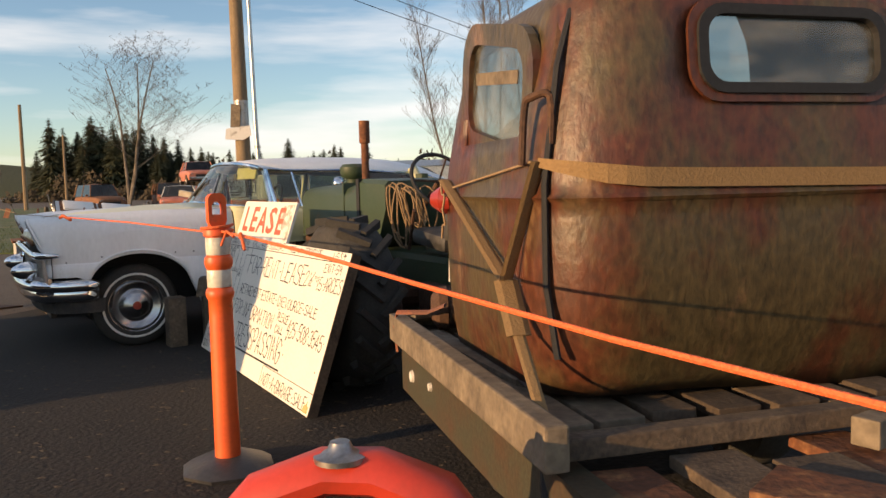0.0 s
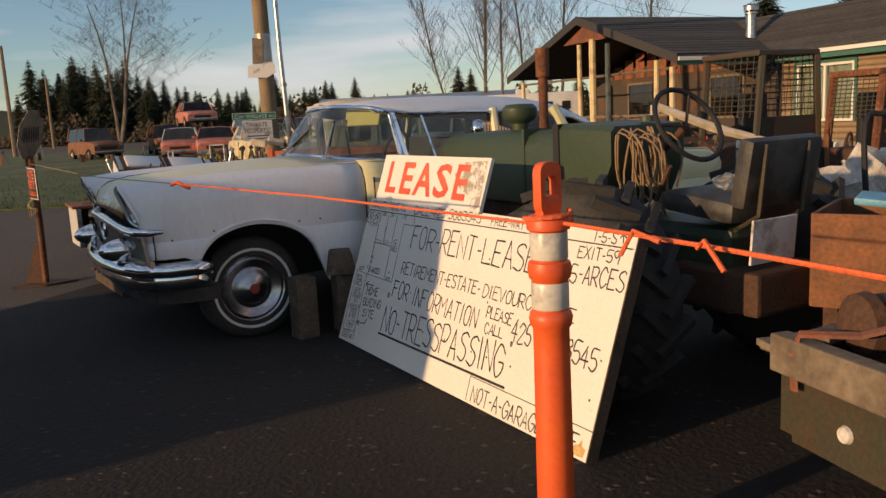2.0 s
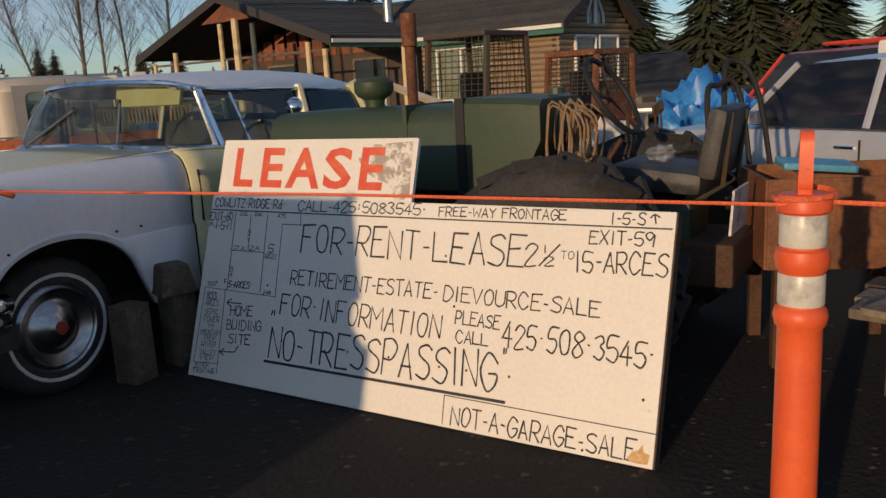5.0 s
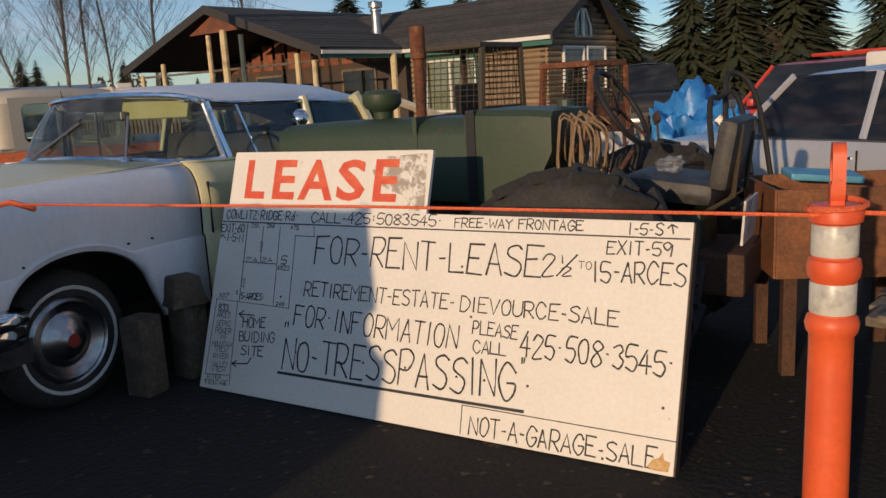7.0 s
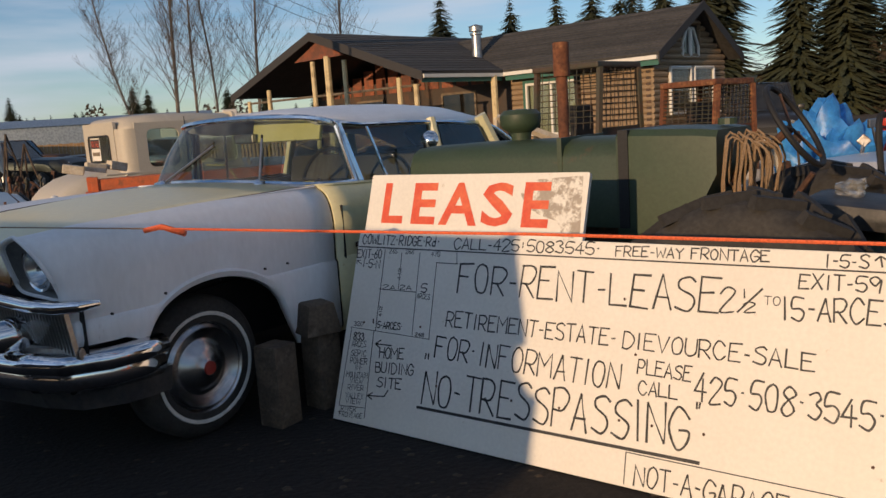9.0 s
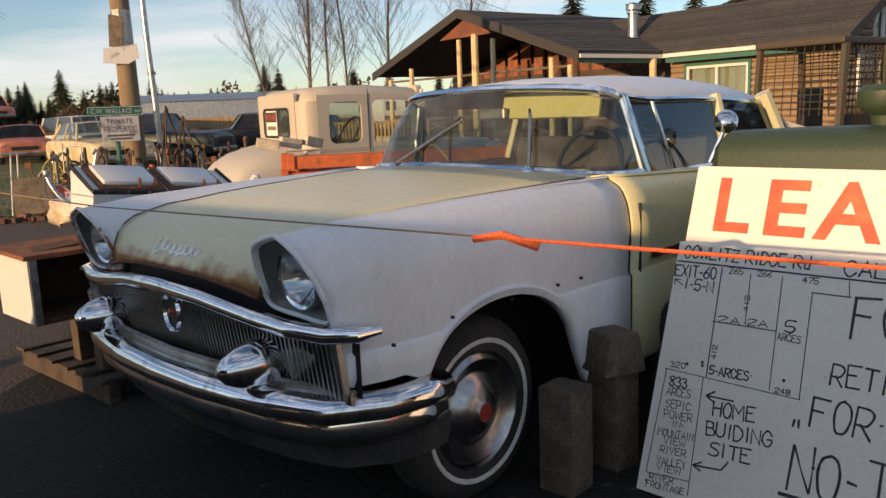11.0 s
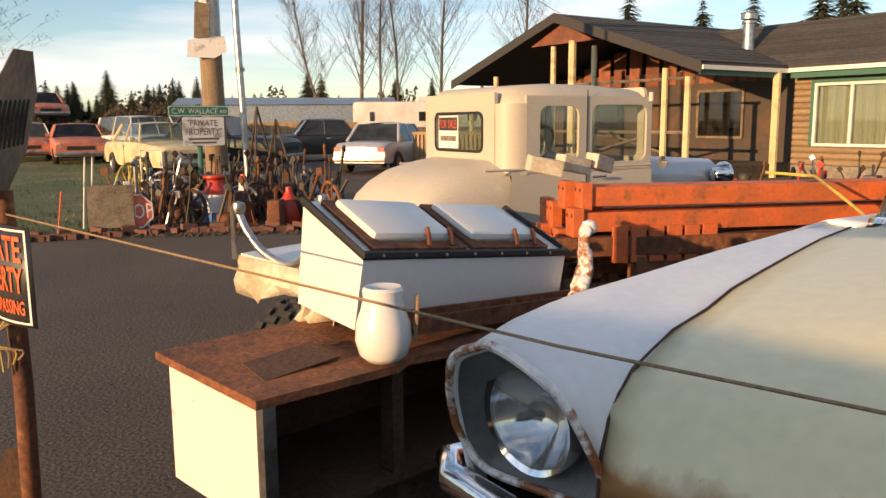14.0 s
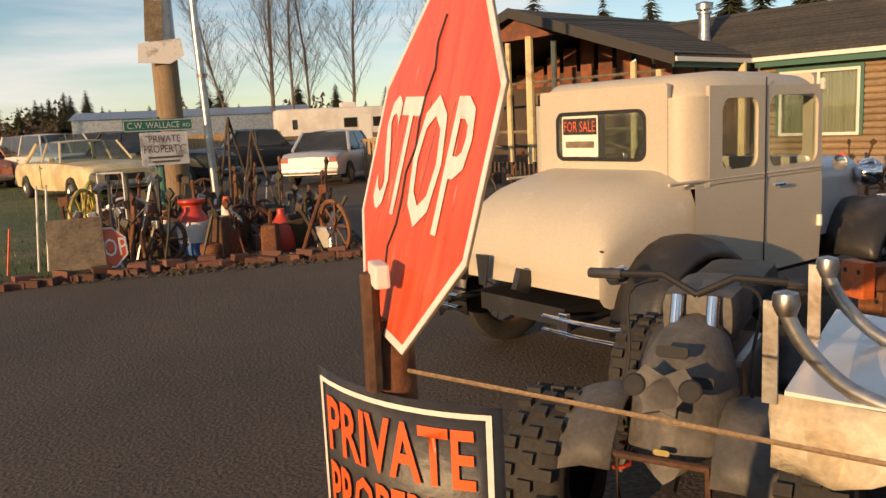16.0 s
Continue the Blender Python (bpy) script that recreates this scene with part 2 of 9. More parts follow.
M["red_paint"] = mat("red_paint", (0.62, 0.075, 0.03), 0.45, second=(0.70, 0.16, 0.06), scale=9, amount=0.4, sharp=0.3, fine=0.1, bump=0.02)
M["stop_red"] = mat("stop_red", (0.60, 0.070, 0.03), 0.42, second=(0.68, 0.13, 0.055), scale=6, amount=0.4, sharp=0.3, fine=0.08, bump=0.03, third=(0.70, 0.50, 0.40), third_scale=14, third_amount=0.10, stretch=(1.0, 9.0, 1.0))
M["wood_grey"] = mat("wood_grey", (0.20, 0.155, 0.105), 0.85, second=(0.09, 0.068, 0.048), scale=6, amount=0.45, sharp=0.3, fine=0.3, fine_scale=30, bump=0.35, stretch=(1, 1, 1), rand=0.2)
M["wood_dark"] = mat("wood_dark", (0.085, 0.06, 0.04), 0.9, second=(0.05, 0.035, 0.025), scale=6, fine=0.35, bump=0.35, rand=0.25)
M["post_cream"] = mat("post_cream", (0.62, 0.50, 0.28), 0.7, second=(0.40, 0.30, 0.17), scale=3, amount=0.35, fine=0.15, bump=0.1)
M["log_siding"] = mat("log_siding", (0.30, 0.21, 0.12), 0.75, second=(0.19, 0.13, 0.075), scale=2, amount=0.4, sharp=0.4, fine=0.25, fine_scale=18, bump=0.2, stretch=(0.4, 0.4, 3), rand=0.12)
M["dark_wall"] = mat("dark_wall", (0.06, 0.045, 0.035), 0.8, second=(0.11, 0.06, 0.035), scale=1.3, amount=0.4, fine=0.3)
M["red_board"] = mat("red_board", (0.24, 0.075, 0.035), 0.75, second=(0.15, 0.06, 0.035), scale=4, fine=0.25, rand=0.3)
M["shingle"] = mat("shingle", (0.055, 0.050, 0.044), 0.92, second=(0.038, 0.036, 0.032), scale=2, amount=0.5, sharp=0.3, fine=0.4, fine_scale=14, bump=0.5, rand=0.25)
M["fascia_black"] = mat("fascia_black", (0.035, 0.032, 0.03), 0.7, fine=0.2)
M["gutter_white"] = mat("gutter_white", (0.68, 0.66, 0.60), 0.5, fine=0.08)
M["trim_green"] = mat("trim_green", (0.04, 0.13, 0.10), 0.6, fine=0.15)
M["pole_wood"] = mat("pole_wood", (0.27, 0.19, 0.11), 0.85, second=(0.17, 0.12, 0.075), scale=5, amount=0.5, sharp=0.3, fine=0.3, fine_scale=40, bump=0.3, stretch=(3, 3, 0.4))
M["bark"] = mat("bark", (0.17, 0.14, 0.11), 0.9, second=(0.09, 0.075, 0.06), scale=2, fine=0.3, bump=0.2)
M["twig"] = mat("twig", (0.15, 0.105, 0.07), 0.9, fine=0.3, bump=0)
M["conifer"] = mat("conifer", (0.030, 0.038, 0.016), 0.9, second=(0.050, 0.055, 0.022), scale=0.7, amount=0.5, sharp=0.4, fine=0.5, fine_scale=6, bump=0)
M["shrub"] = mat("shrub", (0.060, 0.045, 0.027), 0.95, second=(0.036, 0.030, 0.02), scale=0.5, fine=0.4, fine_scale=5, bump=0)
M["coupe_paint"] = mat("coupe_paint", (0.50, 0.45, 0.36), 0.5, second=(0.43, 0.38, 0.30), scale=1.8, amount=0.4, sharp=0.5, fine=0.06, bump=0.03, third=(0.62, 0.57, 0.47), third_scale=5, third_amount=0.12)
M["coupe_black"] = mat("coupe_black", (0.022, 0.022, 0.024), 0.45, second=(0.05, 0.045, 0.04), scale=4, amount=0.3, fine=0.2)
M["orange_steel"] = mat("orange_steel", (0.56, 0.12, 0.03), 0.6, second=(0.36, 0.10, 0.035), scale=7, amount=0.45, sharp=0.2, fine=0.15, bump=0.1, third=(0.20, 0.08, 0.035), third_scale=14, third_amount=0.25)
M["rusty_orange"] = mat("rusty_orange", (0.22, 0.085, 0.032), 0.75, second=(0.12, 0.052, 0.024), scale=6, amount=0.5, sharp=0.25, fine=0.3, bump=0.25)
M["enamel"] = mat("enamel", (0.68, 0.67, 0.64), 0.25, second=(0.66, 0.645, 0.61), scale=3, amount=0.35, sharp=0.5, fine=0.03, bump=0.01, third=(0.25, 0.13, 0.06), third_scale=14, third_amount=0.02)
M["silver_car"] = mat("silver_car", (0.50, 0.505, 0.52), 0.3, 0.3, fine=0.03, bump=0, second=(0.46, 0.46, 0.475), scale=2)
M["red_car"] = mat("red_car", (0.50, 0.045, 0.025), 0.4, fine=0.08, bump=0, second=(0.36, 0.04, 0.02), scale=2)
M["salmon_car"] = mat("salmon_car", (0.50, 0.17, 0.10), 0.5, fine=0.1, bump=0, second=(0.36, 0.12, 0.08), scale=2)
M["butter_car"] = mat("butter_car", (0.62, 0.52, 0.30), 0.45, fine=0.1, bump=0, second=(0.45, 0.36, 0.2), scale=2)
M["black_car"] = mat("black_car", (0.018, 0.017, 0.016), 0.4, fine=0.2, bump=0)
M["rv_white"] = mat("rv_white", (0.66, 0.63, 0.57), 0.5, fine=0.05, second=(0.56, 0.52, 0.46), scale=0.8)
M["blue_tarp"] = mat("blue_tarp", (0.03, 0.17, 0.48), 0.4, fine=0.2, fine_scale=20, bump=0.5, second=(0.05, 0.25, 0.60), scale=4)
M["concrete"] = mat("concrete", (0.25, 0.22, 0.18), 0.9, second=(0.17, 0.15, 0.12), scale=5, fine=0.3, bump=0.4)
M["block_brown"] = mat("block_brown", (0.115, 0.085, 0.058), 0.9, second=(0.075, 0.056, 0.04), scale=7, fine=0.3, bump=0.5, third=(0.19, 0.15, 0.11), third_scale=9, third_amount=0.2)
M["fence_wood"] = mat("fence_wood", (0.36, 0.23, 0.11), 0.85, second=(0.27, 0.17, 0.085), scale=2, fine=0.2, rand=0.15)
M["blue_paint"] = mat("blue_paint", (0.05, 0.14, 0.36), 0.5, fine=0.15)
M["tray_blue"] = mat("tray_blue", (0.12, 0.36, 0.52), 0.45, fine=0.1, second=(0.09, 0.28, 0.42), scale=6)
M["yellow_paint"] = mat("yellow_paint", (0.50, 0.40, 0.08), 0.6, second=(0.3, 0.22, 0.06), scale=6, fine=0.2)
M["sign_green"] = mat("sign_green", (0.02, 0.16, 0.09), 0.45, fine=0.08, bump=0)
M["curtain"] = mat("curtain", (0.50, 0.42, 0.30), 0.9, fine=0.1, stretch=(8, 8, 0.3))
M["seat_black"] = mat("seat_black", (0.015, 0.015, 0.015), 0.55, fine=0.2, second=(0.05, 0.045, 0.04), scale=6)
M["lens_red"] = mat("lens_red", (0.30, 0.03, 0.02), 0.3, fine=0.1, bump=0)
M["cloth"] = mat("cloth", (0.55, 0.52, 0.47), 0.9, second=(0.38, 0.34, 0.28), scale=5, fine=0.2, bump=0.3)
M["foam"] = mat("foam", (0.60, 0.55, 0.44), 0.85, second=(0.40, 0.30, 0.18), scale=6, amount=0.45, sharp=0.3, fine=0.2, bump=0.3)
M["interior"] = mat("interior", (0.06, 0.056, 0.045), 0.8, second=(0.035, 0.032, 0.027), scale=3, fine=0.2)
M["visor"] = mat("visor", (0.55, 0.52, 0.22), 0.6, fine=0.1)
M["glass"] = glass_mat("glass", (0.80, 0.87, 0.84), dust=0.05)
M["car_glass"] = glass_mat("car_glass", (0.50, 0.59, 0.55), dust=0.05)
M["dark_glass"] = glass_mat("dark_glass", (0.10, 0.11, 0.12), dust=0.04)
M["lens"] = glass_mat("lens", (0.85, 0.87, 0.87), 0.06, 0.25, (0.6, 0.6, 0.58))
M["dusty_glass"] = glass_mat("dusty_glass", (0.50, 0.56, 0.56), 0.05, 0.17, (0.45, 0.45, 0.42))


# ---- mesh helpers ----
def part(name, bm, material, parent=None, label="", smooth=False, m=None):
    """Links a bmesh as ONE mesh object under a thing or under a part."""
    me = bpy.data.meshes.new(name)
    bmesh.ops.recalc_face_normals(bm, faces=bm.faces)
    bm.to_mesh(me)
    bm.free()
    return link(name, me, material, parent, label, smooth, m)


def link(name, me, material=None, parent=None, label="", smooth=False, m=None):
    if material is not None and not me.materials:
        me.materials.append(M[material] if isinstance(material, str) else material)
    if smooth:
        me.polygons.foreach_set("use_smooth", [True] * len(me.polygons))
        me.set_sharp_from_angle(angle=radians(smooth if smooth is not True else 40))
    ob = new(name, me)
    if parent is not None:
        ob.parent = parent
    if m is not None:
        ob.matrix_basis = m
    return tagged(ob, label)


def root(name, m, label, category, group="", kind=""):
    ob = new(name)
    ob.empty_display_size = 0.1
    ob.matrix_basis = m
    return tagged(ob, label, category, group, kind)


def B():
    return bmesh.new()


def box(bm, c, s, rot=(0, 0, 0), bevel=0.0, top=None):
    """A box of centre c and size s; top scales its upper face."""
    r = bmesh.ops.create_cube(bm, size=1.0)
    vs = r["verts"]
    if top:
        for v in vs:
            if v.co.z > 0:
                v.co.x *= top[0]
                v.co.y *= top[1]
    bmesh.ops.transform(bm, verts=vs, matrix=pose(*c, *rot) @ Matrix.Diagonal((*s, 1)))
    if bevel:
        es = list({e for v in vs for e in v.link_edges})
        bmesh.ops.bevel(bm, geom=es, offset=bevel, segments=2, profile=0.6, affect="EDGES")
    return bm


def frame_of(d):
    d = Vector(d).normalized()
    a = Vector((0, 0, 1)) if abs(d.z) < 0.95 else Vector((1, 0, 0))
    x = a.cross(d).normalized()
    return x, d.cross(x)


def tube(bm, pts, radii, n=8, caps=True, flat=1.0):
    """A tube along points with a radius at each; flat squeezes its second axis."""
    if not isinstance(radii, (list, tuple)):
        radii = [radii] * len(pts)
    pts = [Vector(p) for p in pts]
    rings, x = [], None
    for i, p in enumerate(pts):
        d = (pts[min(i + 1, len(pts) - 1)] - pts[max(i - 1, 0)])
        if x is None:
            x, y = frame_of(d)
        else:
            d = d.normalized()
            x = (x - d * x.dot(d)).normalized()
            y = d.cross(x)
        rings.append([bm.verts.new(p + (x * math.cos(2 * math.pi * k / n) + y * flat * math.sin(2 * math.pi * k / n)) * radii[i]) for k in range(n)])
    for a, b in zip(rings, rings[1:]):
        for k in range(n):
            bm.faces.new((a[k], a[(k + 1) % n], b[(k + 1) % n], b[k]))
    if caps:
        bm.faces.new(rings[0][::-1])
        bm.faces.new(rings[-1])
    return bm


def lathe(bm, prof, n=24, m=Matrix()):
    """Turns a profile of (radius, height) about z, then moves it by m."""
    rings = []
    for r, h in prof:
        if r < 1e-5:
            rings.append([bm.verts.new(m @ Vector((0, 0, h)))])
        else:
            rings.append([bm.verts.new(m @ Vector((r * math.cos(2 * math.pi * k / n), r * math.sin(2 * math.pi * k / n), h))) for k in range(n)])
    for a, b in zip(rings, rings[1:]):
        for k in range(n):
            q = [a[k % len(a)], a[(k + 1) % len(a)], b[(k + 1) % len(b)], b[k % len(b)]]
            q = [v for i, v in enumerate(q) if v not in q[:i]]
            if len(q) > 2:
                bm.faces.new(q)
    return bm


def loft(bm, sections, closed=False, caps=False):
    """Skins rows of points; closed joins each row's end to its start."""
    rows = [[bm.verts.new(p) for p in s] for s in sections]
    k = len(rows[0])
    for a, b in zip(rows, rows[1:]):
        for i in range(k if closed else k - 1):
            bm.faces.new((a[i], a[(i + 1) % k], b[(i + 1) % k], b[i]))
    if caps:
        bm.faces.new(rows[0][::-1])
        bm.faces.new(rows[-1])
    return bm


def slab(bm, outline, thick, m=Matrix()):
    """A plate with that outline in x, y, as thick as given along z."""
    lo = [bm.verts.new(m @ Vector((x, y, 0))) for x, y in outline]
    hi = [bm.verts.new(m @ Vector((x, y, thick))) for x, y in outline]
    bm.faces.new(lo[::-1])
    bm.faces.new(hi)
    k = len(lo)
    for i in range(k):
        bm.faces.new((lo[i], lo[(i + 1) % k], hi[(i + 1) % k], hi[i]))
    return bm


def rounded(w, h, r, n=5):
    """The outline of a rectangle with round corners about its centre."""
    out = []
    for cx, cy, a in ((w / 2 - r, h / 2 - r, 0), (r - w / 2, h / 2 - r, 90), (r - w / 2, r - h / 2, 180), (w / 2 - r, r - h / 2, 270)):
        out += [(cx + r * math.cos(radians(a + 90 * k / n)), cy + r * math.sin(radians(a + 90 * k / n))) for k in range(n + 1)]
    return out


def ring_plate(bm, outer, inner, thick, m=Matrix()):
    """A frame between two outlines of the same number of points."""
    rows = [[bm.verts.new(m @ Vector((x, y, z))) for x, y in o] for o, z in ((outer, 0), (outer, thick), (inner, thick), (inner, 0))]
    k = len(outer)
    for a, b in zip(rows, rows[1:] + rows[:1]):
        for i in range(k):
            bm.faces.new((a[i], a[(i + 1) % k], b[(i + 1) % k], b[i]))
    return bm


def solidify(ob, t, offset=-1):
    md = ob.modifiers.new("thickness", "SOLIDIFY")
    md.thickness, md.offset = t, offset
    return ob


def words(s, size, extrude=0.0008, shear=0.0, squeeze=1.0, thin=0.0):
    """A mesh of words, its middle at the origin, in x and y."""
    cu = bpy.data.curves.new("words", "FONT")
    cu.body, cu.size, cu.extrude, cu.shear, cu.align_x, cu.align_y = s, size, extrude, shear, "CENTER", "CENTER"
    cu.resolution_u, cu.offset = 2, thin
    ob = bpy.data.objects.new("words", cu)
    scene.collection.objects.link(ob)
    me = bpy.data.meshes.new_from_object(ob.evaluated_get(bpy.context.evaluated_depsgraph_get()))
    bpy.data.objects.remove(ob)
    bpy.data.curves.remove(cu)
    me.transform(Matrix.Diagonal((squeeze, 1, 1, 1)))
    me.materials.clear()
    return me


def fit_words(s, width, height, thin=0.0):
    """Words stretched to that width and height."""
    me = words(s, 1.0, 0.0, thin=thin)
    co = np.array([v.co[:] for v in me.vertices])
    lo, hi = co.min(0), co.max(0)
    sx, sy = width / (hi[0] - lo[0]), height / (hi[1] - lo[1])
    me.transform(Matrix.Diagonal((sx, sy, 1, 1)) @ Matrix.Translation((-(lo[0] + hi[0]) / 2, -(lo[1] + hi[1]) / 2, 0)))
    return me


def plan(x, y, deg, z=0.0):
    """A thing's pose on the ground: place and turn about z."""
    return pose(x, y, z, 0, 0, deg)


def smooth_path(pts, n=3):
    out = []
    P = [Vector(p) for p in pts]
    for i in range(len(P) - 1):
        a, b, c, d = P[max(i - 1, 0)], P[i], P[i + 1], P[min(i + 2, len(P) - 1)]
        for k in range(n):
            t = k / n
            out.append(0.5 * (2 * b + (c - a) * t + (2 * a - 5 * b + 4 * c - d) * t * t + (3 * b - a - 3 * c + d) * t ** 3))
    return out + [P[-1]]

# ---- ground ----
bm = B()
bmesh.ops.create_grid(bm, x_segments=60, y_segments=60, size=1.0)
for v in bm.verts:
    r = max(abs(v.co.x), abs(v.co.y))
    v.co *= 14 * r + 900 * r ** 6
    v.co.y += 8
ground = part("ground", bm, "asphalt")
tagged(ground, "worn dark asphalt yard with grit and dirt", "ground", kind="structure")

# outline of the soil, drawn out over the shaded ground as well
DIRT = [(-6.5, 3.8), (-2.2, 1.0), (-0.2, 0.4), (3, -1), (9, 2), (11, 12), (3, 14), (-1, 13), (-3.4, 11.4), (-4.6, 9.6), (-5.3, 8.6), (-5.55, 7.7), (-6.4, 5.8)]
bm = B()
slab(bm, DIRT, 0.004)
tagged(part("dirt_patch", bm, "dirt_shaded"), "bare soil with gravel under the vehicles, painted darker for shade", "soil", kind="structure")

LAWN = [(-7.9, 17.2), (-9.4, 16.9), (-11.2, 16.6), (-16, 16.5), (-40, 18), (-70, 25), (-70, 75), (-14, 60), (-9.5, 34), (-7.6, 24)]
bm = B()
slab(bm, LAWN, 0.03)
tagged(part("lawn", bm, "grass"), "short green lawn with yellowed patches", "lawn", kind="structure")

# grit, leaves and grass blades
rng = random.Random(4)


def scatter(name, material, count, place, size, flat, label, category):
    """Many little chips of one kind, joined into one sheet of stuff."""
    vs, fs = [], []
    for _ in range(count):
        x, y, z = place()
        s, a = rng.uniform(*size), rng.uniform(0, 6.28)
        k = len(vs)
        for j in range(4):
            b = a + j * 1.57 + rng.uniform(-0.4, 0.4)
            vs.append((x + s * math.cos(b), y + s * math.sin(b) * rng.uniform(0.5, 1), z))
        vs.append((x + rng.uniform(-0.2, 0.2) * s, y, z + s * flat))
        fs += [(k + j, k + (j + 1) % 4, k + 4) for j in range(4)]
    me = bpy.data.meshes.new(name)
    me.from_pydata(vs, [], fs)
    return tagged(link(name, me, material), label, category, kind="stuff")


scatter("gravel", "stone", 5200, lambda: (rng.uniform(-9, 2), rng.uniform(0.3, 12), 0.0), (0.004, 0.014), 0.5, "loose grey grit on the yard", "gravel")
scatter("leaf_litter", "leaf_litter", 900, lambda: (rng.gauss(-1.8, 1.6), rng.gauss(4.6, 1.8), 0.004), (0.010, 0.026), 0.25, "small dry brown leaves on soil", "leaves")
vs, fs = [], []
for _ in range(9000):
    x, y = rng.uniform(-20, -7.7), 16.7 + 24 * rng.random() ** 2
    if x > -8.2 + (y - 17) * 0.0 and y > 30:
        continue
    h, a, w = rng.uniform(0.03, 0.09), rng.uniform(0, 6.28), 0.008
    k = len(vs)
    vs += [(x - w * math.cos(a), y - w * math.sin(a), 0.03), (x + w * math.cos(a), y + w * math.sin(a), 0.03), (x + rng.uniform(-0.03, 0.03), y + rng.uniform(-0.03, 0.03), 0.03 + h)]
    fs.append((k, k + 1, k + 2))
me = bpy.data.meshes.new("grass")
me.from_pydata(vs, [], fs)
tagged(link("grass", me, "grass"), "short grass blades of the lawn", "grass", kind="stuff")

# ---- house ----
HA, HB = Vector((0.894, 0.447, 0)), Vector((0.447, -0.894, 0))
H0 = Vector((3.8, 24.0, 0))          # porch eave corner
house = root("house", Matrix.Identity(4), "low log-sided house with dark shingle roof and open framed porch", "house")


def hp(a, b, z):
    """A place of the house: metres back along HA and along HB from the porch corner."""
    p = H0 + HA * a + HB * b
    return Vector((p.x, p.y, z))


def hbox(bm, a, b, z):
    vs = [hp(x, y, w) for w in z for x, y in ((a[0], b[0]), (a[1], b[0]), (a[1], b[1]), (a[0], b[1]))]
    v = [bm.verts.new(p) for p in vs]
    for f in ((3, 2, 1, 0), (4, 5, 6, 7), (0, 1, 5, 4), (1, 2, 6, 5), (2, 3, 7, 6), (3, 0, 4, 7)):
        bm.faces.new([v[i] for i in f])
    return bm


PW, PD, PH, EH = 9.84, 3.2, 4.2, 2.62     # porch gable width and depth, ridge and eave height
MB, MW, MH = 4.75, 3.95, 3.95             # main wing: its end, its depth, its ridge


def roof_sheet(name, pts, t=0.14, mat_name="shingle"):
    bm = B()
    lo = [bm.verts.new(p) for p in pts]
    hi = [bm.verts.new(p + Vector((0, 0, t))) for p in pts]
    k = len(lo)
    bm.faces.new(lo[::-1])
    bm.faces.new(hi)
    for i in range(k):
        bm.faces.new((lo[i], lo[(i + 1) % k], hi[(i + 1) % k], hi[i]))
    return part(name, bm, mat_name, house)


mid = -PW / 2
RB = 8.4
roof_sheet("roof", [hp(-0.5, 0.0, EH - 0.03), hp(PD, 0.0, EH), hp(RB, 0.0, EH), hp(RB, mid, PH), hp(-0.5, mid, PH)])
roof_sheet("roof", [hp(-0.5, mid, PH), hp(RB, mid, PH), hp(RB, -PW, EH), hp(-0.5, -PW, EH)])
ex = MB + 0.45
roof_sheet("roof", [hp(PD - 0.35, -1.0, EH + 0.004), hp(PD - 0.35, ex, EH), hp(PD + MW / 2, ex, MH), hp(PD + MW / 2, -4.5, MH)])
roof_sheet("roof", [hp(PD + MW / 2, -4.5, MH), hp(PD + MW / 2, ex, MH), hp(PD + MW + 0.35, ex, EH), hp(PD + MW + 0.35, -4.5, EH)])
# shingle courses on the slopes that are seen
for course in range(16):
    f0 = course / 16
    z0 = EH + (MH - EH) * f0 + 0.142
    bm = B()
    a0, a1 = PD - 0.35 + (MW / 2 + 0.35) * f0, PD - 0.35 + (MW / 2 + 0.35) * (f0 + 1 / 16)
    vv = [bm.verts.new(q) for q in (hp(a0, -1 - 3.5 * f0, z0 + 0.015), hp(a0, ex, z0 + 0.015), hp(a1, ex, z0 + (MH - EH) / 16 + 0.002), hp(a1, -1 - 3.5 * f0, z0 + (MH - EH) / 16 + 0.002), hp(a0, -1 - 3.5 * f0, z0), hp(a0, ex, z0))]
    bm.faces.new(vv[:4])
    bm.faces.new((vv[4], vv[5], vv[1], vv[0]))
    part("shingle", bm, "shingle", house)
    bm = B()
    z0 = EH + (PH - EH) * f0 + 0.142
    b0, b1 = mid * f0, mid * (f0 + 1 / 16)
    vv = [bm.verts.new(q) for q in (hp(-0.5, b0, z0 + 0.015), hp(RB, b0, z0 + 0.015), hp(RB, b1, z0 + (PH - EH) / 16 + 0.002), hp(-0.5, b1, z0 + (PH - EH) / 16 + 0.002), hp(-0.5, b0, z0), hp(RB, b0, z0))]
    bm.faces.new(vv[:4])
    bm.faces.new((vv[4], vv[5], vv[1], vv[0]))
    part("shingle", bm, "shingle", house)
# barge boards of the porch gable
for b0, b1, z0, z1 in ((0.05, mid, EH - 0.12, PH - 0.1), (mid, -PW - 0.05, PH - 0.1, EH - 0.12)):
    bm = B()
    vv = [bm.verts.new(hp(-0.54 + e, b, z + h)) for e in (0, 0.04) for b, z in ((b0, z0), (b1, z1)) for h in (0, 0.26)]
    for f in ((0, 1, 3, 2), (4, 6, 7, 5), (0, 4, 5, 1), (2, 3, 7, 6), (1, 5, 7, 3), (0, 2, 6, 4)):
        bm.faces.new([vv[i] for i in f])
    part("barge_board", bm, "fascia_black", house, "black barge board of the porch gable")
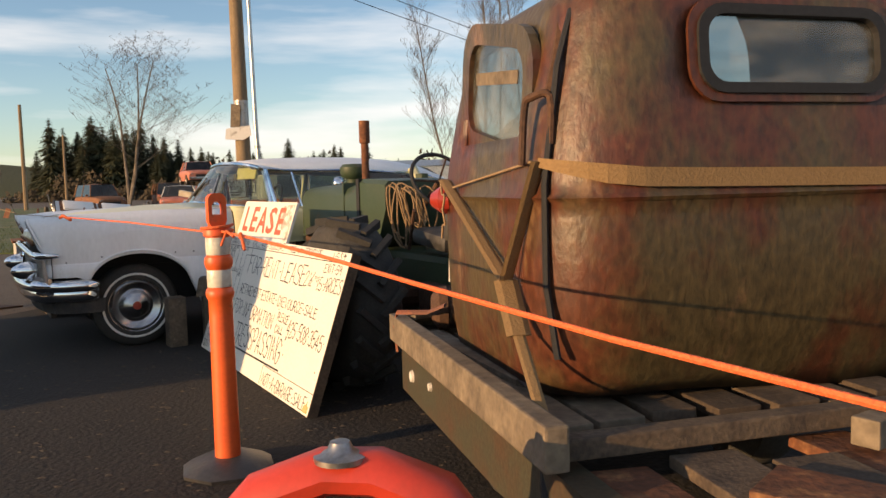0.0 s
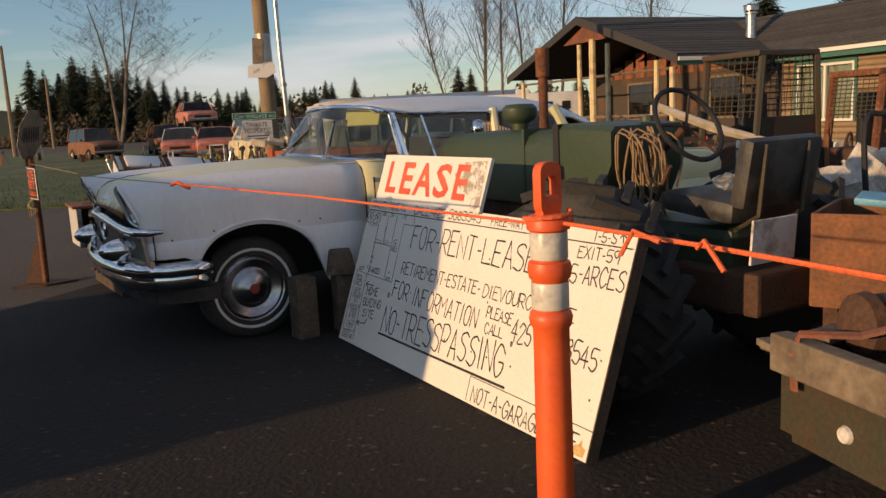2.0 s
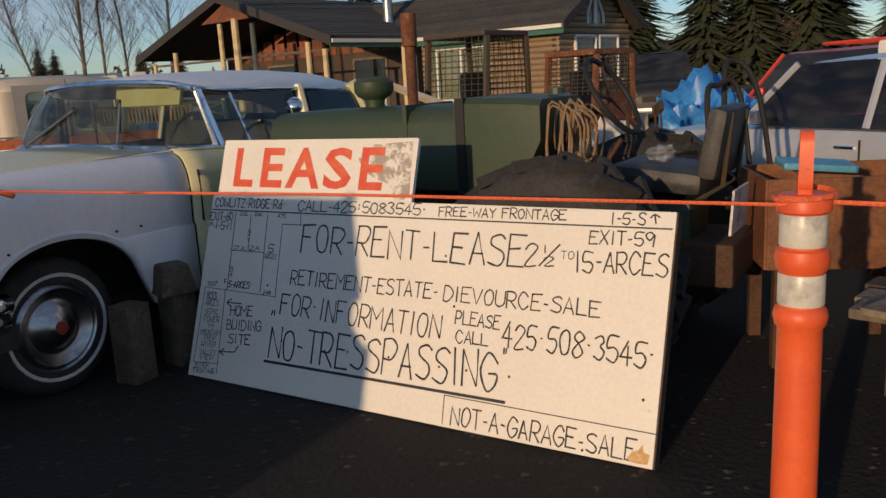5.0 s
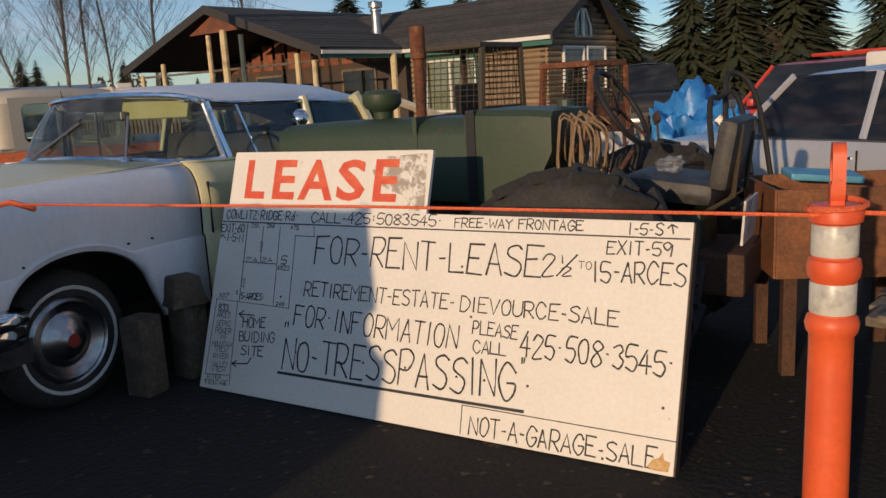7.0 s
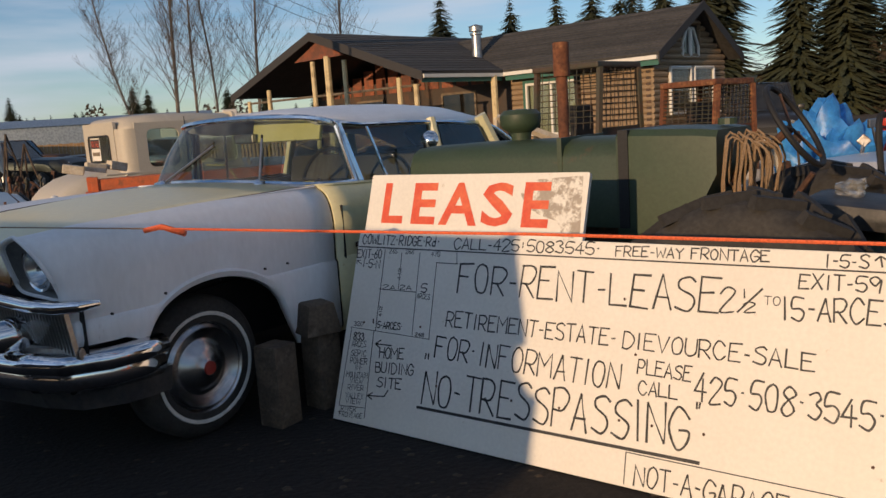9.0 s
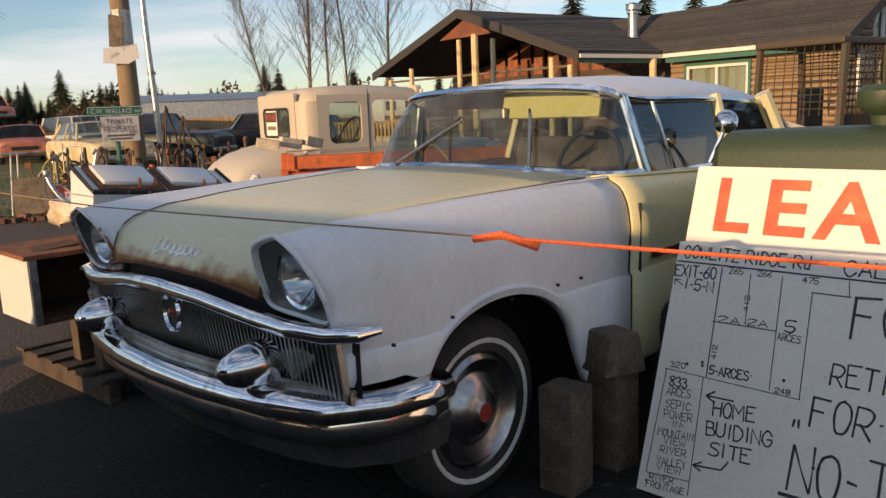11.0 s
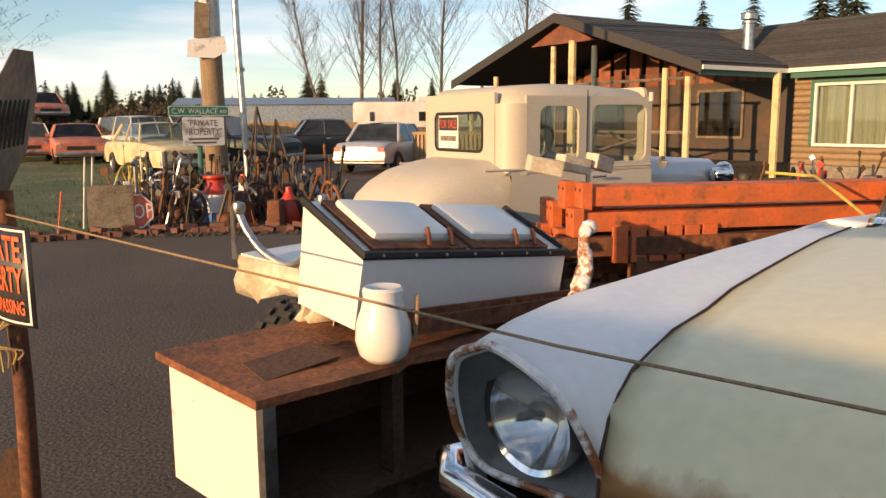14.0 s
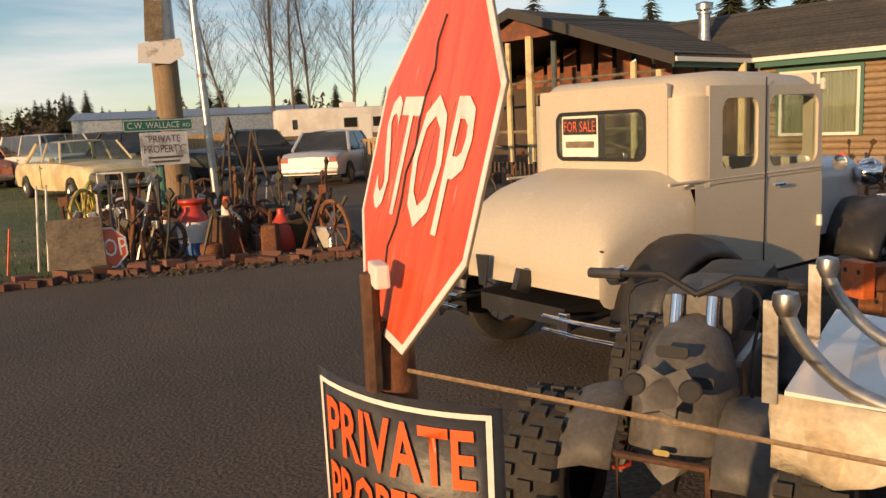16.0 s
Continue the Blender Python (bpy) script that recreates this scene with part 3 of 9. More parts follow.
# gutters and fascia
part("gutter", hbox(B(), (-0.5, PD - 0.4), (0.0, 0.10), (EH - 0.04, EH + 0.06)), "gutter_white", house, "white gutter")
part("fascia", hbox(B(), (-0.5, PD - 0.4), (-0.02, 0.0), (EH - 0.16, EH - 0.02)), "trim_green", house)
part("gutter", hbox(B(), (PD - 0.47, PD - 0.37), (0.1, ex), (EH - 0.03, EH + 0.07)), "gutter_white", house, "white gutter")
part("fascia", hbox(B(), (PD - 0.37, PD - 0.34), (0.1, ex), (EH - 0.17, EH - 0.02)), "trim_green", house, "green fascia board")
# walls
WIN = [(0.55, 2.45)]
part("foundation", hbox(B(), (PD, PD + MW), (0, MB), (0, 0.3)), "concrete", house)
logs = [0.3 + 0.155 * i for i in range(15)]
for z0 in logs:
    spans = [(0.0, MB)]
    if 0.75 < z0 + 0.08 < 2.3:
        spans = [(0.0, WIN[0][0]), (WIN[0][1], MB)]
    for s0, s1 in spans:
        bm = B()
        tube(bm, [hp(PD + 0.07, s0, z0 + 0.078), hp(PD + 0.07, s1, z0 + 0.078)], 0.084, 10)
        part("log", bm, "log_siding", house, smooth=True)
part("wall", hbox(B(), (PD + 0.08, PD + 0.2), (0, WIN[0][0]), (0.3, EH)), "dark_wall", house)
part("wall", hbox(B(), (PD + 0.08, PD + 0.2), (WIN[0][1], MB), (0.3, EH)), "dark_wall", house)
part("wall", hbox(B(), (PD + 0.08, PD + 0.2), (WIN[0][0], WIN[0][1]), (0.3, 0.78)), "dark_wall", house)
part("wall", hbox(B(), (PD + 0.08, PD + 0.2), (WIN[0][0], WIN[0][1]), (2.32, EH)), "dark_wall", house)
part("wall", hbox(B(), (PD + MW - 0.2, PD + MW), (-PW, MB), (0, EH)), "log_siding", house)
part("wall", hbox(B(), (PD, RB), (-PW, -PW + 0.2), (0, EH)), "log_siding", house)


def house_window(a, b0, b1, z0, z1, mull):
    win = new("window")
    win.parent = house
    tagged(win, "white-framed sliding window with drawn curtains")
    w = 0.07
    for s0, s1, u0, u1 in ((b0, b1, z0, z0 + w), (b0, b1, z1 - w, z1), (b0, b0 + w, z0 + w, z1 - w), (b1 - w, b1, z0 + w, z1 - w), (mull - w / 2, mull + w / 2, z0 + w, z1 - w)):
        part("window_frame", hbox(B(), (a - 0.03, a + 0.05), (s0, s1), (u0, u1)), "gutter_white", win)
    part("pane", hbox(B(), (a + 0.015, a + 0.02), (b0 + w, mull - w / 2), (z0 + w, z1 - w)), "glass", win)
    part("pane", hbox(B(), (a + 0.015, a + 0.02), (mull + w / 2, b1 - w), (z0 + w, z1 - w)), "glass", win)
    bm = B()
    loft(bm, [[hp(a + 0.12 + 0.03 * math.sin(i * 1.9), b0 + w + (b1 - b0 - 2 * w) * i / 60, z) for i in range(61)] for z in (z0, z1)])
    part("curtain", bm, "curtain", win, "pale drawn curtain")
    for s0, s1, u0, u1 in ((b0 - 0.08, b1 + 0.08, z1, z1 + 0.08), (b0 - 0.08, b0, z0, z1), (b1, b1 + 0.08, z0, z1)):
        part("trim_board", hbox(B(), (a - 0.045, a + 0.03), (s0, s1), (u0, u1)), "trim_green", win)


house_window(PD, WIN[0][0], WIN[0][1], 0.78, 2.32, 1.5)
# gable end wall of the main wing, with logs and windows
for i in range(29):
    z0 = 0.3 + 0.155 * i
    inset = max(0.0, (z0 - EH) / (MH - EH) * MW / 2)
    if MW - 2 * inset < 0.3:
        break
    spans = [(PD + inset, PD + MW - inset)]
    if 2.75 < z0 + 0.08 < 3.62:
        spans = [(PD + inset, PD + MW / 2 - 0.5), (PD + MW / 2 + 0.5, PD + MW - inset)]
    for s0, s1 in spans:
        if s1 - s0 > 0.1:
            bm = B()
            tube(bm, [hp(s0, MB + 0.02, z0 + 0.078), hp(s1, MB + 0.02, z0 + 0.078)], 0.084, 8)
            part("log", bm, "log_siding", house, smooth=True)
bm = B()
vv = [bm.verts.new(hp(a, MB - t, z)) for t in (0, 0.15) for a, z in ((PD, 0.3), (PD + MW, 0.3), (PD + MW, EH), (PD + MW / 2, MH), (PD, EH))]
bm.faces.new(vv[:5])
bm.faces.new(vv[5:][::-1])
for i in range(5):
    bm.faces.new((vv[i], vv[(i + 1) % 5], vv[5 + (i + 1) % 5], vv[5 + i]))
part("wall", bm, "dark_wall", house)
gw = new("window")
gw.parent = house
tagged(gw, "pointed white-framed gable window")
c = PD + MW / 2
for pts in ([(c - 0.45, 2.70), (c - 0.03, 2.70), (c - 0.03, 3.45), (c - 0.18, 3.45), (c - 0.45, 3.0)], [(c + 0.03, 2.70), (c + 0.45, 2.70), (c + 0.45, 3.0), (c + 0.18, 3.45), (c + 0.03, 3.45)]):
    bm = B()
    bm.faces.new([bm.verts.new(hp(a, MB + 0.04, z)) for a, z in pts])
    part("pane", bm, "dusty_glass", gw)
    for p, q in zip(pts, pts[1:] + pts[:1]):
        bm = B()
        tube(bm, [hp(p[0], MB + 0.06, p[1]), hp(q[0], MB + 0.06, q[1])], 0.045, 6)
        part("window_frame", bm, "gutter_white", gw)
for b0 in (c - 1.2, c + 0.1):
    bm = B()
    bm.faces.new([bm.verts.new(hp(a, MB + 0.11, z)) for a, z in ((b0, 1.2), (b0 + 1.1, 1.2), (b0 + 1.1, 2.4), (b0, 2.4))])
    part("pane", bm, "dusty_glass", gw)
    for p, q in (((b0, 1.2), (b0 + 1.1, 1.2)), ((b0 + 1.1, 1.2), (b0 + 1.1, 2.4)), ((b0 + 1.1, 2.4), (b0, 2.4)), ((b0, 2.4), (b0, 1.2))):
        bm = B()
        tube(bm, [hp(p[0], MB + 0.12, p[1]), hp(q[0], MB + 0.12, q[1])], 0.05, 6)
        part("window_frame", bm, "gutter_white", gw)
for s in (0, 1):
    bm = B()
    za, zb = (EH - 0.1, MH - 0.05)
    a0, a1 = (PD - 0.4, c) if s == 0 else (PD + MW + 0.4, c)
    vv = [bm.verts.new(hp(a, ex + e, z + h)) for e in (0, 0.04) for a, z in ((a0, za), (a1, zb)) for h in (0, 0.24)]
    for f in ((0, 1, 3, 2), (4, 6, 7, 5), (0, 4, 5, 1), (2, 3, 7, 6), (1, 5, 7, 3), (0, 2, 6, 4)):
        bm.faces.new([vv[i] for i in f])
    part("barge_board", bm, "fascia_black", house)
# porch: posts, rails, braces, back wall of dark boards
part("porch_floor", hbox(B(), (-0.3, PD), (-PW, 0), (0, 0.35)), "wood_dark", house)
part("wall", hbox(B(), (PD, PD + 0.15), (-PW, -0.0), (0.35, EH + 0.2)), "dark_wall", house)
for i in range(14):
    b0 = -PW + 0.3 + i * 0.66
    hgt = EH + (PH - EH) * (1 - abs(b0 - mid) / (PW / 2)) - 0.25
    part("board", hbox(B(), (PD - 0.03, PD - 0.002), (b0, b0 + 0.5), (2.45, max(2.6, hgt))), "red_board", house)
POSTS = [(-0.55, 2.45, 0.085), (-1.24, 2.68, 0.085), (-3.66, 3.4, 0.085), (-4.5, 3.6, 0.12), (-5.27, 3.5, 0.085), (-7.9, 2.8, 0.085), (-9.2, 2.5, 0.08)]
for b0, zt, w in POSTS:
    bm = B()
    tube(bm, [hp(-0.22, b0, 0.3), hp(-0.22, b0, zt)], [w, w * 0.9], 8)
    part("post", bm, "post_cream", house, "peeled pale log post", smooth=True)
for z0, w in ((2.42, 0.04), (1.15, 0.045)):
    bm = B()
    tube(bm, [hp(-0.2, -PW + 0.3, z0), hp(-0.2, -0.4, z0)], w, 6)
    part("rail", bm, "wood_grey", house)
for b0, b1 in ((-1.3, -3.7), (-3.7, -1.3), (-5.35, -7.95), (-7.95, -5.35)):
    bm = B()
    tube(bm, [hp(-0.12 if b0 < b1 else -0.05, b0, 0.62), hp(-0.12 if b0 < b1 else -0.05, b1, 1.2)], 0.035, 6)
    part("brace", bm, "wood_grey", house)
part("post", tube(B(), [hp(2.4, 0.02, 0.0), hp(2.4, 0.02, EH)], 0.1, 8), "post_cream", house)
bm = B()
vv = [bm.verts.new(hp(-0.25 + t, b0, z)) for t in (0, 0.05) for b0, z in ((mid - 1.3, 3.55), (mid + 1.3, 3.55), (mid, 4.08))]
bm.faces.new(vv[:3])
bm.faces.new(vv[3:][::-1])
for i in range(3):
    bm.faces.new((vv[i], vv[(i + 1) % 3], vv[3 + (i + 1) % 3], vv[3 + i]))
part("gable_board", bm, "red_board", house, "reddish triangular board under the porch gable")
for b0 in (-2.2, -6.6):
    win = new("window")
    win.parent = house
    part("pane", hbox(B(), (PD - 0.05, PD - 0.04), (b0 - 0.7, b0 + 0.7), (1.0, 2.2)), "dark_glass", win)
    for s0, s1, u0, u1 in ((b0 - 0.75, b0 + 0.75, 2.2, 2.27), (b0 - 0.75, b0 + 0.75, 0.93, 1.0), (b0 - 0.77, b0 - 0.7, 1, 2.2), (b0 + 0.7, b0 + 0.77, 1, 2.2)):
        part("window_frame", hbox(B(), (PD - 0.07, PD - 0.02), (s0, s1), (u0, u1)), "wood_grey", win)
# chimney
cp = Vector((6.33, 27.3, 0))
flue = new("chimney")
flue.parent = house
part("pipe", lathe(B(), [(0.22, 3.15), (0.17, 3.35), (0.155, 3.5), (0.155, 4.0), (0.19, 4.02), (0.19, 4.08), (0.155, 4.09)], 18, Matrix.Translation(cp)), "galvanised", flue, "galvanised flue pipe", smooth=True)
part("cap", lathe(B(), [(0.0, 4.12), (0.22, 4.13), (0.22, 4.27), (0.24, 4.29), (0.0, 4.36)], 18, Matrix.Translation(cp)), "galvanised", flue, smooth=True)

# ---- trees ----


def bare_tree(name, x, y, height, trunk, seed, label, spread=0.5, leans=((0, 0),), depth=4, fork=0.3, droop=0.0, twigs=20, reach=(0.12, 0.2), rise=(0.3, 0.9)):
    """A leafless tree: tapered trunk, limbs and a crown of fine twigs."""
    r = random.Random(seed)
    tree = root(name, plan(x, y, 0), label, "tree")
    wood, fine = ([], []), ([], [])

    def stick(store, pts, radii, n):
        vs, fs = store
        k = len(vs)
        for p, rad in zip(pts, radii):
            for j in range(n):
                a = 2 * math.pi * j / n
                vs.append((p.x + rad * math.cos(a), p.y + rad * math.sin(a), p.z))
        for i in range(len(pts) - 1):
            for j in range(n):
                fs.append((k + i * n + j, k + i * n + (j + 1) % n, k + (i + 1) * n + (j + 1) % n, k + (i + 1) * n + j))

    def grow(p, d, length, rad, level):
        pts, radii = [p.copy()], [rad]
        seg = 5
        for i in range(seg):
            d = (d + Vector((r.uniform(-1, 1), r.uniform(-1, 1), r.uniform(-0.5, 0.7) - droop * level)) * 0.12).normalized()
            p = p + d * length / seg
            pts.append(p.copy())
            radii.append(rad * (1 - 0.75 * (i + 1) / seg))
        stick(wood if level < 2 else fine, pts, radii, 7 if level == 0 else 4 if level < 2 else 3)
        if level < depth:
            count = twigs if level == 0 else (r.randint(5, 7) if level == 1 else r.randint(4, 5))
            for i in range(count * (2 if level == 0 else 1)):
                f = fork + (1 - fork) * (i + r.random()) / (count * (2 if level == 0 else 1))
                q = pts[min(int(f * seg), seg - 1)].lerp(pts[min(int(f * seg) + 1, seg)], f * seg % 1)
                a = r.uniform(0, 6.28)
                side = Vector((math.cos(a), math.sin(a), r.uniform(*rise)))
                grow(q, (d * (1 - spread) + side * spread).normalized(), length * (r.uniform(*reach) if level == 0 else r.uniform(0.35, 0.6)) * (1.2 - 0.65 * f), max(0.014, rad * (0.2 if level == 0 else 0.5) * (1.1 - 0.6 * f)), level + 1)
    for lean in leans:
        grow(Vector((0, 0, 0)), Vector((lean[0], lean[1], 1)).normalized(), height * r.uniform(0.85, 1.0), trunk, 0)
    for nm, (vs, fs), mt in (("trunk", wood, "bark"), ("crown", fine, "twig")):
        me = bpy.data.meshes.new(nm)
        me.from_pydata(vs, [], fs)
        link(nm, me, mt, tree, smooth=True)
    return tree


BARE = "bare deciduous tree with thin pale trunk and fine twigs"
for x, y, h, w, seed, lean in ((-2.8, 77, 25, 0.25, 11, 0.02), (-6.2, 78, 19, 0.15, 12, -0.16), (-1.2, 76, 23, 0.18, 16, 0.03), (0.9, 85, 24, 0.18, 13, 0.0), (4.4, 81, 26, 0.22, 14, 0.04), (15, 88, 25, 0.25, 15, 0.0)):
    bare_tree("birch_tree", x, y, h, w * 0.8, seed, BARE, 0.55, ((lean, 0),), 3, 0.16, twigs=30, reach=(0.16, 0.30), rise=(0.3, 0.9))
bare_tree("spreading_tree", -35.5, 72, 15, 0.17, 21, "wide leafless tree with many fine branches beside the lawn", 0.74, ((-0.10, 0), (0.12, 0.05), (0.36, -0.1)), 4, 0.2, twigs=6, reach=(0.5, 0.72), rise=(0.15, 0.5))


def conifer(name, x, y, height, width, seed, z=0.0, layers=64, per=17, label="dark green conifer with drooping boughs"):
    """A trunk with tiers of drooping, ragged boughs."""
    r = random.Random(seed)
    tree = root(name, plan(x, y, 0, z), label, "tree")
    part("trunk", tube(B(), [(0, 0, 0), (0, 0, height * 0.97)], [height * 0.02, 0.02], 7), "bark", tree)
    vs, fs = [], []
    for i in range(layers):
        f = (i + r.random()) / layers
        zz = height * (0.1 + 0.9 * f)
        reach = width * (1 - f) ** 0.62 * r.uniform(0.7, 1.2) + 0.12
        for j in range(per):
            a = r.uniform(0, 6.28)
            rr = reach * r.uniform(0.6, 1.1)
            base, tip = Vector((0, 0, zz)), Vector((math.cos(a) * rr, math.sin(a) * rr, zz - rr * r.uniform(0.15, 0.5)))
            side = Vector((-math.sin(a), math.cos(a), 0))
            for s in range(5):
                g = (s + 0.4) / 5
                p = base.lerp(tip, g)
                w = rr * 0.16 * (1.1 - g * 0.75)
                k = len(vs)
                out = (tip - base) / 5 * 1.5
                vs += [p + side * w + Vector((0, 0, r.uniform(-0.25, 0.0) * w)) + out * 0.3, p - side * w + Vector((0, 0, r.uniform(-0.25, 0) * w)) + out * 0.3, p + out + Vector((0, 0, -0.1 * w)), p - out * 0.4 + Vector((0, 0, 0.35 * w))]
                fs += [(k, k + 2, k + 3), (k + 1, k + 3, k + 2)]
    me = bpy.data.meshes.new("crown")
    me.from_pydata(vs, [], fs)
    link("crown", me, "conifer", tree)
    return tree


r0 = random.Random(3)
firs = [conifer("fir_tree", 0, 0, 14, 3.2, 50 + i, -200 - i * 0) for i in range(3)]
spots = []
for i in range(64):           # dark stand beyond the lawn
    spots.append((-75 + i * 0.82 + r0.uniform(-1, 1), 122 + r0.uniform(-7, 7), r0.uniform(8.5, 13) * (0.8 + 0.25 * math.sin(i * 0.13)) * (1.0 if i < 44 else 0.55)))
for i in range(60):           # far tree line
    spots.append((-110 + i * 3.6 + r0.uniform(-2, 2), 205 + r0.uniform(-14, 14), r0.choice((6, 8, 9, 10, 14)) * r0.uniform(0.8, 1.1)))
for i in range(26):           # tall trees behind the yard's far side
    spots.append((27 + i * 1.75 + r0.uniform(-1, 1), 54 - i * 1.1 + r0.uniform(-3, 3), r0.uniform(10, 14) + (5 if i > 14 else 0)))
for i in range(7):
    spots.append((30 + i * 7, 110 + r0.uniform(-10, 10), r0.uniform(15, 19)))
for i, (x, y, h) in enumerate(spots):
    s = h / 14
    src = firs[i % 3]
    t = copy_thing(src, plan(x, y, r0.uniform(0, 360)))
    t.scale = (s * r0.uniform(0.85, 1.15), s * r0.uniform(0.85, 1.15), s)
for src in firs:
    for o in (*src.children, src):
        bpy.data.objects.remove(o)
# brown brush under and between the far trees
vs, fs = [], []
for i in range(30000):
    zone = r0.random()
    if zone < 0.4:
        x, y, h = r0.uniform(-75, -24), r0.uniform(112, 118), 3.6
    elif zone < 0.75:
        x, y, h = r0.uniform(-60, 30), r0.uniform(120, 130), 5.5
    else:
        x, y, h = r0.uniform(24, 75), 0, 4.0
        y = 52 - (x - 27) * 0.63
    z = h * r0.random() ** 1.6 * (0.6 + 0.4 * math.sin(x * 0.37) + 0.25 * math.sin(x * 1.3))
    s, a = r0.uniform(0.12, 0.42), r0.uniform(0, 6.28)
    k = len(vs)
    vs += [(x - s * math.cos(a), y - s * math.sin(a), z), (x + s * math.cos(a), y, z + s * 0.4), (x + s * 0.2, y + s * 0.3, z + s * r0.uniform(0.8, 2.0))]
    fs.append((k, k + 1, k + 2))
me = bpy.data.meshes.new("brush")
me.from_pydata(vs, [], fs)
tagged(link("brush", me, "shrub"), "brown leafless brush at the edge of the woods", "brush", kind="stuff")
# long low hill at the horizon
bm = B()
loft(bm, [[(-420 + 12 * i, 330 - 0.001 * (i - 35) ** 2 * 60, 0) for i in range(71)], [(-420 + 12 * i, 340, 9 + 5 * math.sin(i * 0.13) + 1.5 * math.sin(i * 0.9)) for i in range(71)], [(-420 + 12 * i, 420, 0) for i in range(71)]])
tagged(part("backdrop", bm, "conifer", smooth=True), "distant dark wooded ridge", "hill", kind="structure")

# ---- utility poles and street sign ----
pole = root("utility_pole", plan(-6.93, 20.62, 0), "weathered wooden utility pole with boards nailed to it", "pole")
part("shaft", tube(B(), [(0, 0, 0), (-0.03, 0, 4), (-0.06, 0, 9)], [0.20, 0.18, 0.15], 16), "pole_wood", pole, smooth=True)
part("sleeve", tube(B(), [(-0.02, 0, 2.72), (-0.025, 0, 3.55)], [0.187, 0.186], 16), "dull_metal", pole, "dark metal sleeve")
brd = part("board", slab(B(), [(-0.33, -0.15), (0.12, -0.17), (0.33, -0.05), (0.30, 0.2), (-0.30, 0.12)], 0.025, pose(-0.05, -0.22, 2.7, 90, 0, 12)), "worn_white", pole, "small pale board with red letters")
for i in range(4):
    part("letter", box(B(), (-0.2 + 0.11 * i, -0.235 + 0.023 * i, 2.7 + 0.012 * i), (0.05, 0.006, 0.14), (0, 0, 12)), "red_paint", brd, m=None)
part("board", slab(B(), [(-0.13, -0.3), (0.12, -0.3), (0.12, 0.28), (-0.13, 0.3)], 0.025, pose(-0.1, -0.2, 3.15, 90, 4, 0)), "wood_grey", pole, "small grey board")
wp = root("metal_pole", plan(-6.45, 20.2, 0), "slim galvanised metal pole beside the wooden pole", "pole")
part("shaft", tube(B(), [(0.1, 0, 0), (0, 0, 3), (-0.08, 0, 8.5)], [0.06, 0.055, 0.045], 12), "galvanised", wp, smooth=True)
part("clamp", tube(B(), [(0.03, 0, 2.3), (0.03, 0, 2.36)], 0.075, 12), "dull_metal", wp)
wire = root("overhead_wire", plan(0, 0, 0), "thin black overhead wires between the poles", "wire")
for dz, off in ((0, 0), (0.5, 0.1)):
    bm = B()
    tube(bm, [(-6.95 + (18 + 6.95) * i / 16 - 28 * i / 16 * 0, 20.6 + 50 * i / 16, 7.2 + dz - 1.0 * math.sin(math.pi * i / 16) + 0.5 * i / 16) for i in range(17)], 0.012, 5)
    part("strand", bm, "black", wire)
for x, y, h in ((-38, 60, 8.2), (-52, 90, 8), (-66, 120, 8)):
    p = root("far_utility_pole", plan(x, y, 0), "thin distant wooden utility pole", "pole", "far utility poles")
    part("shaft", tube(B(), [(0, 0, 0), (0, 0, h)], [0.17, 0.12], 8), "pole_wood", p)

st = root("street_sign", plan(-7.05, 19.72, 26), "green street name sign above a white notice on a green post", "sign")
part("post", tube(B(), [(0, 0.05, 0), (0, 0.05, 1.75)], 0.045, 8), "trim_green", st)
nb = part("name_board", slab(B(), rounded(1.0, 0.17, 0.02), 0.012, pose(0, 0, 1.64, 90, 0, 0)), "sign_green", st)
part("name_border", ring_plate(B(), rounded(0.985, 0.155, 0.02), rounded(0.965, 0.135, 0.015), 0.003, pose(0, -0.012, 1.64, 90, 0, 0)), "worn_white", nb)
link("lettering", fit_words("C.W. WALLACE", 0.74, 0.085), "worn_white", nb, m=pose(-0.07, -0.016, 1.64, 90, 0, 0))
link("lettering", fit_words("RD", 0.11, 0.05), "worn_white", nb, m=pose(0.40, -0.016, 1.63, 90, 0, 0))
pb = part("notice_board", slab(B(), rounded(0.68, 0.46, 0.02), 0.012, pose(0.06, 0, 1.31, 90, 0, 0)), "worn_white", st, "white notice with brown letters")
link("lettering", fit_words('"PRIVATE', 0.50, 0.10), "rust", pb, m=pose(0.04, -0.016, 1.45, 90, 0, 0))
link("lettering", fit_words('PROPERTY"', 0.60, 0.11), "rust", pb, m=pose(0.06, -0.016, 1.31, 90, 0, 0))
for i in range(2):
    part("faded_line", box(B(), (0.06, -0.014, 1.19 - 0.06 * i), (0.5 - 0.1 * i, 0.004, 0.03)), "wood_grey", pb)

# ---- lease sign ----
SX = Vector((0.575, -0.819, 0)).normalized()
S0 = Vector((-2.53, 6.41, 0.012))                 # lower corner at the car
SU = Vector((0.25, 0.175, 0.885)).normalized()    # up along the leaning board
SN = SX.cross(SU).normalized()
sign_m = Matrix((SX, SU, SN)).transposed().to_4x4()
sign_m.translation = S0
sign = root("lease_sign", sign_m, "large white plywood sign with black hand lettering, leaning back", "sign")
SW, SH = 2.44, 0.945
part("board", box(B(), (SW / 2, SH / 2, -0.03), (SW, SH, 0.06), bevel=0.004), "sign_white", sign)
part("batten", box(B(), (SW + 0.004, SH / 2, -0.03), (0.006, SH, 0.058)), "wood_dark", sign)


